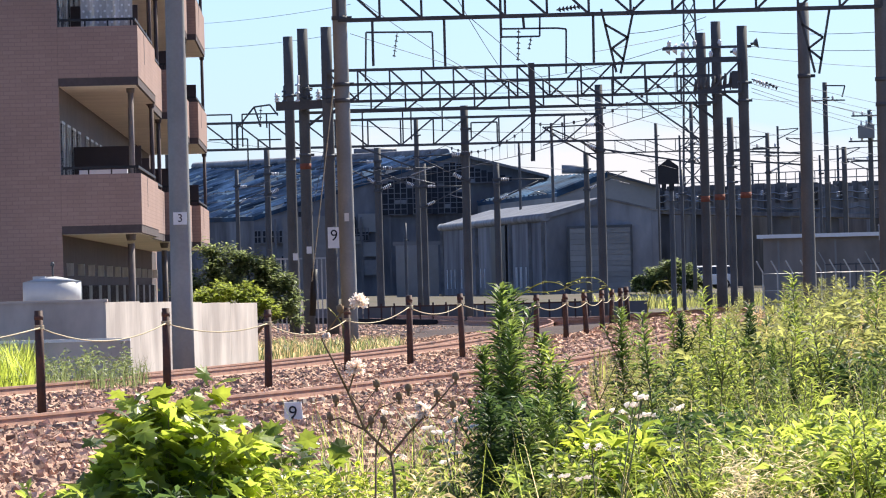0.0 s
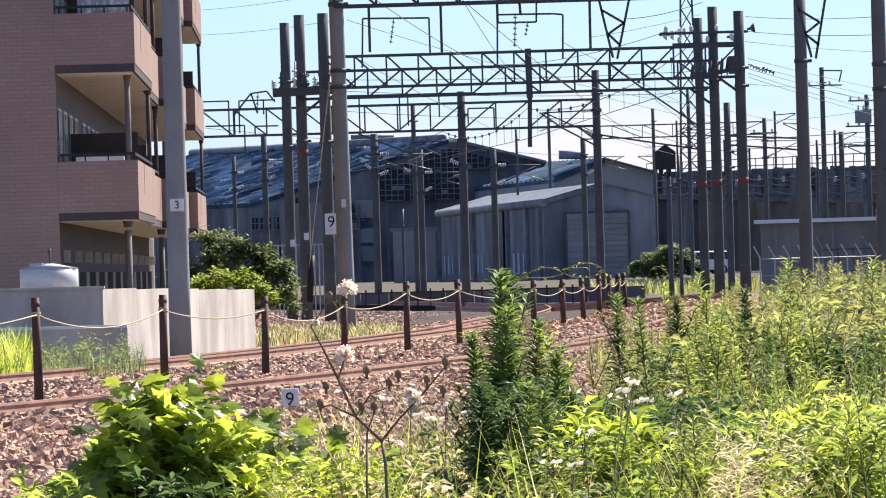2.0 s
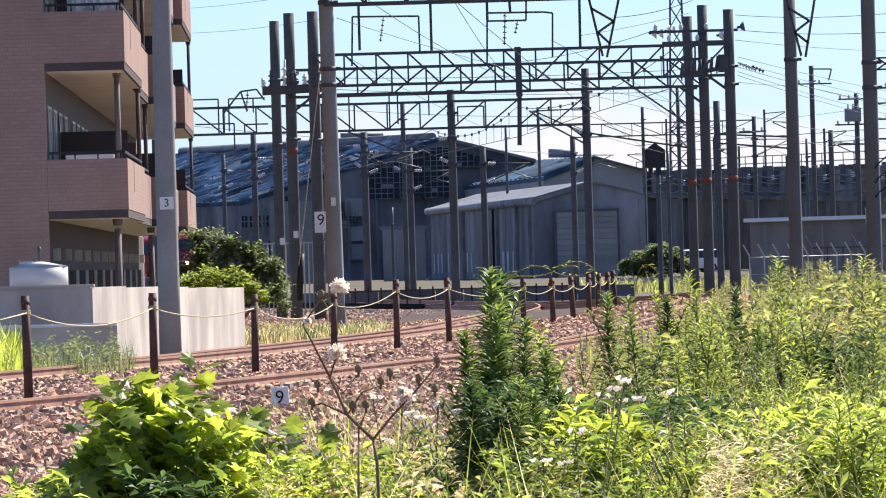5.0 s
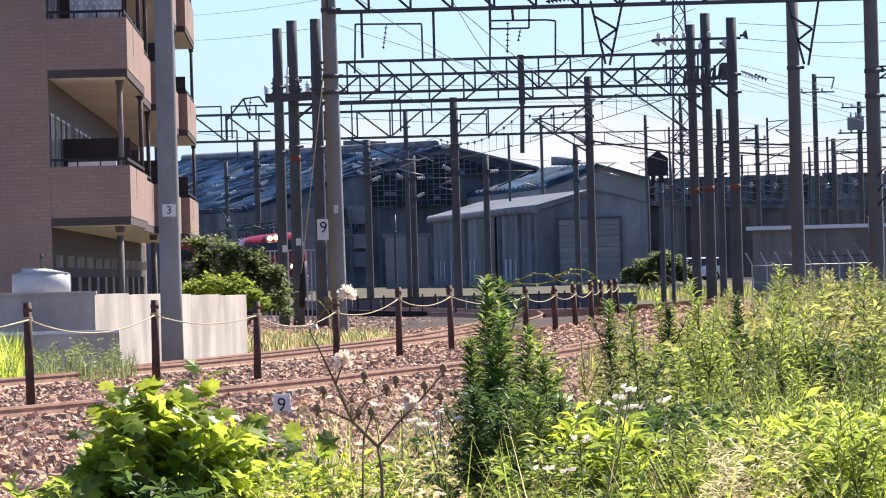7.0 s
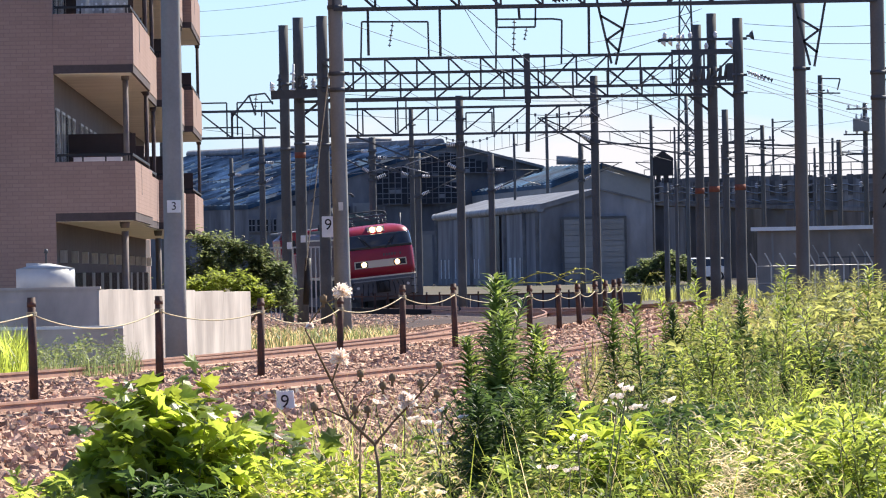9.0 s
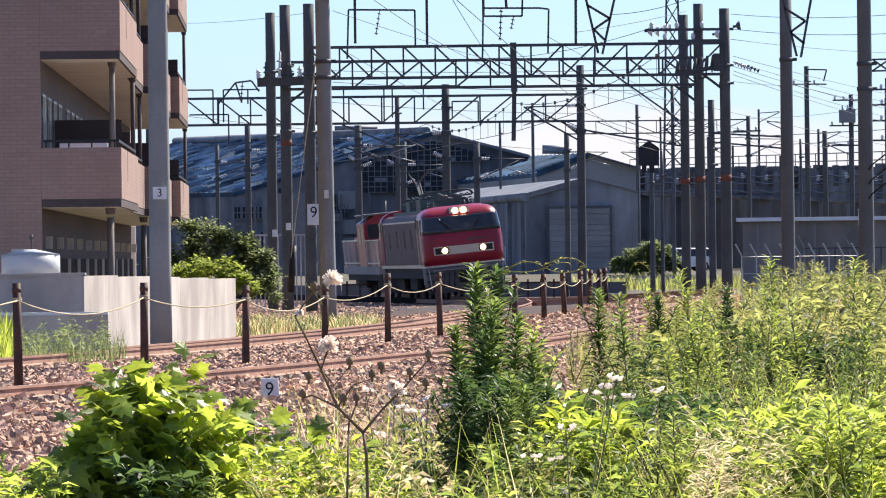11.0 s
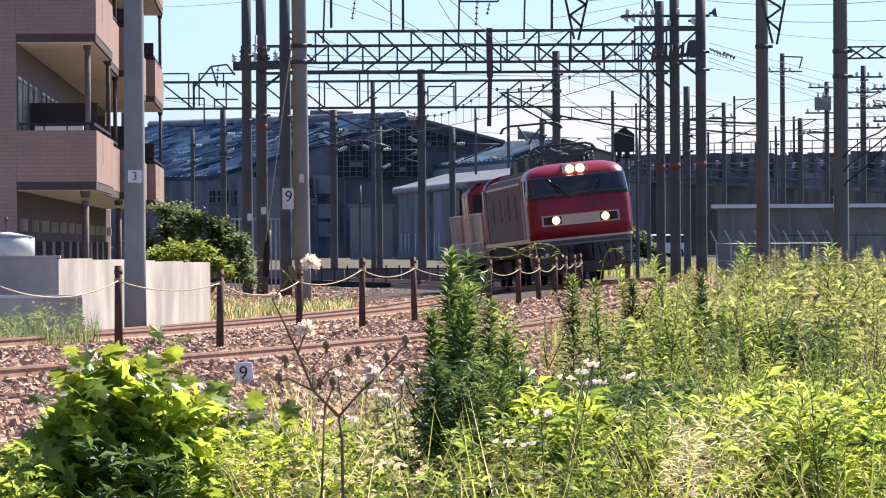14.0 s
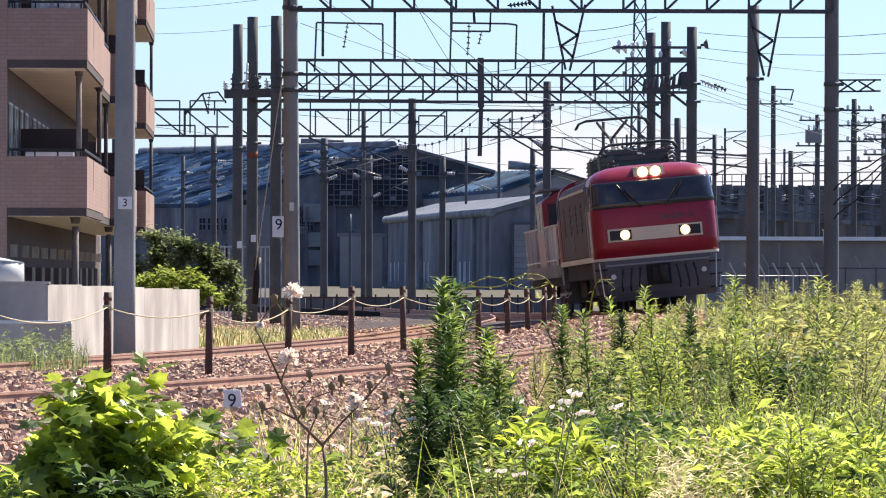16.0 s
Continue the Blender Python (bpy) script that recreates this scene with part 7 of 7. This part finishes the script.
        for sd in (-1, 1):
            bm = bmesh.new()
            lo, hi = sorted((sd * 0.55, sd * 1.05))
            plate(bm, lo, hi, 1.70, 1.92, 0.030)
            h = part("headlight", bm, BLACK, c, "dark headlight recess")
            g = nose(0.70, 1.81, 0.032)
            bm = bmesh.new()
            tube(bm, (sd * 0.70, g, 1.81), (sd * 0.70, g - sg * 0.02, 1.81), 0.115, 0.11, 20)
            part("reflector", bm, LAMP_RIM, h, "amber glowing reflector")
            bm = bmesh.new()
            tube(bm, (sd * 0.70, g - sg * 0.021, 1.81), (sd * 0.70, g - sg * 0.05, 1.81), 0.085, 0.075, 16)
            part("lens", bm, LAMP, h, "glowing warm headlight lens")
        bm = bmesh.new()
        box(bm, -0.36, 0.36, min(y0 + sg * 0.40, y0 + sg * 1.0), max(y0 + sg * 0.40, y0 + sg * 1.0), 3.10, 3.36)
        r = part("roof_lamp_box", bm, CREAM, c, "cream roof lamp housing")
        for sd in (-1, 1):
            bm = bmesh.new()
            tube(bm, (sd * 0.15, y0 + sg * 0.399, 3.23), (sd * 0.15, y0 + sg * 0.385, 3.23), 0.125, 0.12, 20)
            part("reflector", bm, LAMP_RIM, r, "amber glowing reflector")
            bm = bmesh.new()
            tube(bm, (sd * 0.15, y0 + sg * 0.384, 3.23), (sd * 0.15, y0 + sg * 0.36, 3.23), 0.10, 0.09, 16)
            part("lens", bm, LAMP, r, "glowing warm roof headlight")
        for k in range(7):
            bm = bmesh.new()
            if k != 5:
                plate(bm, 0.14 + k * 0.115, 0.21 + k * 0.115, 2.10, 2.21, 0.012)
            else:
                plate(bm, 0.14 + k * 0.115, 0.20 + k * 0.115, 2.15, 2.165, 0.012)
            part("number_bar", bm, LOCO_GREY, c)
        for sd in (-1, 1):
            x = sd * (W + 0.006)
            for name, ya, yb, z0, z1, finish, label in (("side_window", 0.85, 1.35, 2.42, 3.0, GLASS, ""), ("cab_door", 1.62, 2.20, 1.36, 3.0, DARK, "dark cab door")):
                bm = bmesh.new()
                box(bm, min(x, x - sd * 0.03), max(x, x - sd * 0.03), min(y0 + sg * ya, y0 + sg * yb), max(y0 + sg * ya, y0 + sg * yb), z0, z1)
                part(name, bm, finish, c, label)
    cab(0.0, 1)
    cab(L, -1)
    bm = bmesh.new()
    loft(bm, [[(-W, y, 1.38), (W, y, 1.38), (W, y, 2.98), (W - 0.10, y, 3.14), (W - 0.30, y, 3.22), (-W + 0.30, y, 3.22), (-W + 0.10, y, 3.14), (-W, y, 2.98)] for y in (2.55, L - 2.55)])
    part("body", bm, LOCO_GREY, ob, "brownish-grey body side")
    for sd in (-1, 1):
        x = sd * (W + 0.008)
        for y0, y1, z0, z1, label in ((0.5, L - 0.5, 1.25, 1.36, "pale stripe along the sill"), (2.6, L - 2.6, 2.93, 2.99, "pale stripe along the eaves")):
            bm = bmesh.new()
            box(bm, min(x, x - sd * 0.03), max(x, x - sd * 0.03), y0, y1, z0, z1)
            part("stripe", bm, CREAM, ob, label)
        for yy, w, z0, z1 in ((2.9, 0.35, 1.55, 2.75), (4.6, 1.3, 1.95, 2.70), (7.4, 1.3, 1.95, 2.70), (9.4, 0.3, 1.55, 2.75), (10.6, 1.3, 1.95, 2.70), (13.8, 1.3, 1.95, 2.70), (15.6, 0.35, 1.55, 2.75)):
            bm = bmesh.new()
            box(bm, min(x, x - sd * 0.02), max(x, x - sd * 0.02), yy, yy + w, z0, z1)
            lv = part("louvre", bm, DARK if w < 1 else LOCO_GREY, ob, "dark recessed slot" if w < 1 else "")
            for q in range(5 if w > 1 else 0):
                bm = bmesh.new()
                box(bm, min(x, x + sd * 0.015), max(x, x + sd * 0.015), yy, yy + w, z0 + 0.05 + q * 0.14, z0 + 0.12 + q * 0.14)
                part("slat", bm, LOCO_GREY, lv)
    bm = bmesh.new()
    loft(bm, [ring(0.0, 1, 1.30, 0.012)[1:-1] + [(W - 0.02, L - 0.5, 1.30), (-W + 0.02, L - 0.5, 1.30)]] + [[(p[0], p[1], 1.24) for p in ring(0.0, 1, 1.30, 0.012)[1:-1]] + [(W - 0.02, L - 0.5, 1.24), (-W + 0.02, L - 0.5, 1.24)]])
    part("frame_line", bm, CREAM, ob, "pale line round the cab foot")
    for y0, sg in ((0.0, 1), (L, -1)):
        bm = bmesh.new()
        loft(bm, [[(-w, y0 + sg * 1.5, z), (-w, y0 + sg * (sb + 0.22), z), (-w + 0.22, y0 + sg * sb, z), (0, y0 + sg * (sb - 0.07), z), (w - 0.22, y0 + sg * sb, z), (w, y0 + sg * (sb + 0.22), z), (w, y0 + sg * 1.5, z)] for z, sb, w in ((0.28, 0.26, W - 0.16), (0.45, 0.14, W - 0.06), (0.62, 0.08, W - 0.02), (1.235, 0.05, W))])
        sk = part("skirt", bm, SKIRT, ob, "grey front skirt")
        f = y0 - sg * 0.02
        bm = bmesh.new()
        box(bm, -0.16, 0.16, min(f - sg * 0.34, f), max(f - sg * 0.34, f), 0.70, 1.00)
        tube(bm, (0.10, f - sg * 0.42, 0.66), (0.10, f - sg * 0.42, 1.04), 0.09, 0.09, 12)
        box(bm, -0.28, 0.28, min(f - sg * 0.08, f), max(f - sg * 0.08, f), 0.60, 1.08)
        part("coupler", bm, UNDER, sk, "dark knuckle coupler")
        bm = bmesh.new()
        box(bm, -1.2, 1.2, min(f - sg * 0.07, f + sg * 0.02), max(f - sg * 0.07, f + sg * 0.02), 1.10, 1.14)
        part("step_rail", bm, SHUTTER, sk, "grey step rail")
        for sd in (-1, 1):
            for x in (0.42, 0.62, 0.82):
                bm = bmesh.new()
                strand(bm, [(sd * x, f - sg * 0.03, 1.02), (sd * (x + 0.02), f - sg * 0.16, 0.92), (sd * (x + 0.06), f - sg * 0.17, 0.62), (sd * (x + 0.05), f - sg * 0.12, 0.50)], 0.025, 6)
                part("brake_hose", bm, BLACK, sk)
            bm = bmesh.new()
            tube(bm, (sd * 1.05, f - sg * 0.01, 0.86), (sd * 1.05, f - sg * 0.09, 0.86), 0.06, 0.06, 10)
            part("jumper_socket", bm, FRAME, sk)
            for z in (0.42, 0.72, 1.02):
                bm = bmesh.new()
                box(bm, min(sd * 1.18, sd * 1.46), max(sd * 1.18, sd * 1.46), min(f, f + sg * 0.25), max(f, f + sg * 0.25), z, z + 0.035)
                part("step", bm, UNDER, sk, "dark corner step")
            bm = bmesh.new()
            bar(bm, (sd * 1.30, f - sg * 0.05, 0.42), (sd * 1.36, f - sg * 0.05, 1.20), 0.03, 0.03)
            part("handrail", bm, FRAME, sk)
    bm = bmesh.new()
    box(bm, -W + 0.12, W - 0.12, 1.5, L - 1.5, 0.85, 1.25)
    box(bm, -1.1, 1.1, 8.0, 11.0, 0.4, 0.9)
    part("underframe", bm, UNDER, ob, "dark underframe")
    for y in (3.4, 9.5, 15.6):
        bogie(ob, y)
    # roof gear
    bm = bmesh.new()
    box(bm, -1.0, 1.0, 2.7, L - 2.7, 3.22, 3.34)
    part("roof_deck", bm, ROOF_GEAR, ob)
    for y, w, d, h in ((6.8, 0.8, 1.3, 0.42), (8.8, 0.7, 0.9, 0.55), (10.6, 0.85, 1.6, 0.38), (12.8, 0.6, 0.7, 0.5)):
        bm = bmesh.new()
        box(bm, -w, w, y, y + d, 3.34, 3.34 + h)
        box(bm, -w * 0.8, w * 0.8, y + 0.1, y + d - 0.1, 3.34 + h, 3.40 + h)
        part("roof_box", bm, ROOF_GEAR, ob, "dark green-grey roof equipment box")
    for y in (2.9, 5.3, 6.3, 8.4, 10.0, 12.4, 13.9):
        for sd in (-0.72, 0.72):
            bm = bmesh.new()
            for q in range(4):
                tube(bm, (sd, y, 3.34 + q * 0.10), (sd, y, 3.41 + q * 0.10), 0.10, 0.05, 10)
            part("insulator", bm, ROOF_GEAR, ob, "green-grey roof insulator")
        bm = bmesh.new()
        bar(bm, (-0.78, y, 3.76), (0.78, y, 3.76), 0.05, 0.05)
        part("bus_bar", bm, STEEL, ob)
    bm = bmesh.new()
    for sd in (-0.72, 0.72):
        strand(bm, [(sd, 2.9 + 1.1 * k, 3.78 + 0.06 * (k % 2)) for k in range(11)], 0.022, 6)
    part("bus_bar", bm, STEEL, ob)
    for y, raised in ((4.0, 0), (15.0, 1)):
        pg = part("pantograph", (lambda q: ([bar(q, (sd, y - 0.9, 3.62), (sd, y + 0.9, 3.62), 0.07, 0.07) for sd in (-0.62, 0.62)], [bar(q, (-0.62, yy, 3.62), (0.62, yy, 3.62), 0.07, 0.07) for yy in (y - 0.8, y, y + 0.8)], [tube(q, (sd, yy, 3.34), (sd, yy, 3.62), 0.09, 0.06, 10) for sd in (-0.62, 0.62) for yy in (y - 0.8, y + 0.8)], q)[-1])(bmesh.new()), STEEL, ob, "dark single-arm pantograph")
        top = 4.85 if raised else 3.98
        knee = (3.66 + top) / 2 + (0.15 if raised else -0.02)
        bm = bmesh.new()
        bar(bm, (0, y - 0.7, 3.66), (0, y + 1.05, knee), 0.10, 0.08)
        bar(bm, (0.12, y - 0.4, 3.66), (0.12, y + 1.0, knee), 0.04, 0.04)
        part("lower_arm", bm, STEEL, pg)
        bm = bmesh.new()
        for sd in (-1, 1):
            bar(bm, (sd * 0.05, y + 1.05, knee), (sd * 0.38, y - 0.05, top - 0.06), 0.05, 0.05)
        part("upper_arm", bm, STEEL, pg)
        for yy in (y - 0.25, y + 0.2):
            bm = bmesh.new()
            strand(bm, [(-0.93, yy, top - 0.20), (-0.84, yy, top - 0.06), (-0.66, yy, top), (0.66, yy, top), (0.84, yy, top - 0.06), (0.93, yy, top - 0.20)], 0.032, 6)
            part("shoe", bm, STEEL, pg, "curved collector shoe")
    return ob


def diesel_loco():
    ob = thing("diesel_locomotive", (0, 0, 0), "red diesel shunter with pale handrails, coupled behind", "locomotive")
    L = 14.0
    bm = bmesh.new()
    box(bm, -1.42, 1.42, 0, L, 1.0, 1.32)
    part("frame", bm, SHUTTER, ob, "pale grey running-board frame")
    bm = bmesh.new()
    box(bm, -0.95, 0.95, 1.1, 4.6, 1.32, 2.35)
    part("hood", bm, RED, ob, "red short hood")
    bm = bmesh.new()
    box(bm, -0.95, 0.95, 7.4, L - 0.8, 1.32, 2.45)
    part("hood", bm, RED, ob, "red long hood")
    bm = bmesh.new()
    loft(bm, [[(-1.4, y, 1.32), (1.4, y, 1.32), (1.4, y, 3.02), (0.9, y, 3.32), (-0.9, y, 3.32), (-1.4, y, 3.02)] for y in (4.6, 7.4)])
    c = part("cab", bm, RED, ob, "red cab")
    for x0, x1 in ((-1.25, -0.7), (-0.55, 0.55), (0.7, 1.25)):
        bm = bmesh.new()
        box(bm, x0, x1, 4.57, 4.60, 2.40, 2.98)
        part("front_window", bm, GLASS, c)
    for s in (-1, 1):
        bm = bmesh.new()
        x = s * 1.406
        box(bm, min(x, x - s * 0.02), max(x, x - s * 0.02), 5.0, 5.7, 2.2, 2.9)
        box(bm, min(x, x - s * 0.02), max(x, x - s * 0.02), 6.1, 6.9, 2.2, 2.9)
        part("side_window", bm, GLASS, c)
    bm = bmesh.new()
    box(bm, -1.45, 1.45, 4.45, 7.55, 3.32, 3.38)
    part("roof", bm, GREY_ROOF, c, "pale cab roof")
    for s in (-1, 1):
        for y0, y1 in ((0.1, 2.3), (2.5, 4.5), (7.5, L - 0.2)):
            bm = bmesh.new()
            x = s * 1.38
            bar(bm, (x, y0, 2.35), (x, y1, 2.35), 0.05, 0.05)
            bar(bm, (x, y0, 1.45), (x, y1, 1.45), 0.04, 0.04)
            n = int((y1 - y0) / 0.34)
            for k in range(n + 1):
                yy = y0 + (y1 - y0) * k / n
                bar(bm, (x, yy, 1.32), (x, yy, 2.35), 0.03, 0.03)
            part("handrail", bm, FRAME, ob, "pale barred handrail")
    bm = bmesh.new()
    for k in range(9):
        x = -1.38 + 2.76 * k / 8
        bar(bm, (x, 0.05, 1.32), (x, 0.05, 2.35), 0.03, 0.03)
    bar(bm, (-1.38, 0.05, 2.35), (1.38, 0.05, 2.35), 0.05, 0.05)
    part("handrail", bm, FRAME, ob, "pale barred handrail")
    bm = bmesh.new()
    box(bm, -1.3, 1.3, 0.4, L - 0.4, 0.75, 1.0)
    part("underframe", bm, UNDER, ob)
    for y in (3.0, 10.8):
        bogie(ob, y)
    return ob


loco, shunter = electric_loco(), diesel_loco()

LINE = curve_pts(MAIN, 0.5)
ARC = np.concatenate([[0.0], np.cumsum([(b - a).length for a, b in zip(LINE, LINE[1:])])])


def along(s):
    """The point of the main track at the arc length s."""
    return Vector((float(np.interp(s, ARC, [p.x for p in LINE])), float(np.interp(s, ARC, [p.y for p in LINE])), 0))


def on_rails(s, first, second):
    """The pose of a vehicle whose nose is at s, with bogies at two distances behind it."""
    a, b = along(s + first), along(s + second)
    d = (b - a).normalized()
    nose = a - d * first
    turn = math.degrees(math.atan2(-d.x, d.y))
    lean = -math.degrees(math.atan2(CANT, 1.13))
    za, zb = rise(a.y), rise(b.y)
    tilt = math.degrees(math.atan2(zb - za, second - first))
    return pose(nose.x, nose.y, 0.10 + CANT / 2 + za - (zb - za) * first / (second - first), tilt, lean, turn)


DEPTH = [(0.0, 453.6), (8.2, 309.4), (10.5, 267.0), (12.5, 225.9), (14.5, 190.2), (16.0, 163.4)]


def sway(ob, amount, phase):
    """A light breeze: the plant rocks about its foot."""
    base = ob.matrix_basis.copy()
    place, turn, _ = base.decompose()
    rows = []
    for k in range(33):
        t = k * 0.5
        a = amount * (math.sin(1.9 * t + phase) + 0.5 * math.sin(3.7 * t + 2 * phase))
        c = amount * 0.5 * math.sin(1.3 * t + phase + 1)
        rows.append((t, Matrix.Translation(place) @ pose(0, 0, 0, c, a, 0) @ turn.to_matrix().to_4x4()))
    walk(ob, rows)


SWAYING = [o for o in scene.objects if o.parent is None and o.location.y > 0 and o.name.split(".")[0] in ("seeding_thistle", "lobed_bush", "white_wildflower")]
SWAYING += [o for o in scene.objects if o.parent is None and o.name.startswith("tall_weed") and 20 < o.location.y < 30 and -0.2 < o.location.x < 0.8][:30]


def motions():
    for k, ob in enumerate(SWAYING):
        sway(ob, 0.45, k * 1.7)
    for ob, gap, first, second in ((loco, 0.0, 3.4, 15.6), (shunter, 20.0, 3.0, 10.8)):
        rows = []
        for k in range(33):
            t = k * 0.5
            d = float(np.interp(t, [p[0] for p in DEPTH], [p[1] for p in DEPTH]))
            s = float(np.interp(d, [p.y for p in LINE], ARC)) + gap
            rows.append((t, on_rails(s, first, second)))
        walk(ob, rows)


motions()
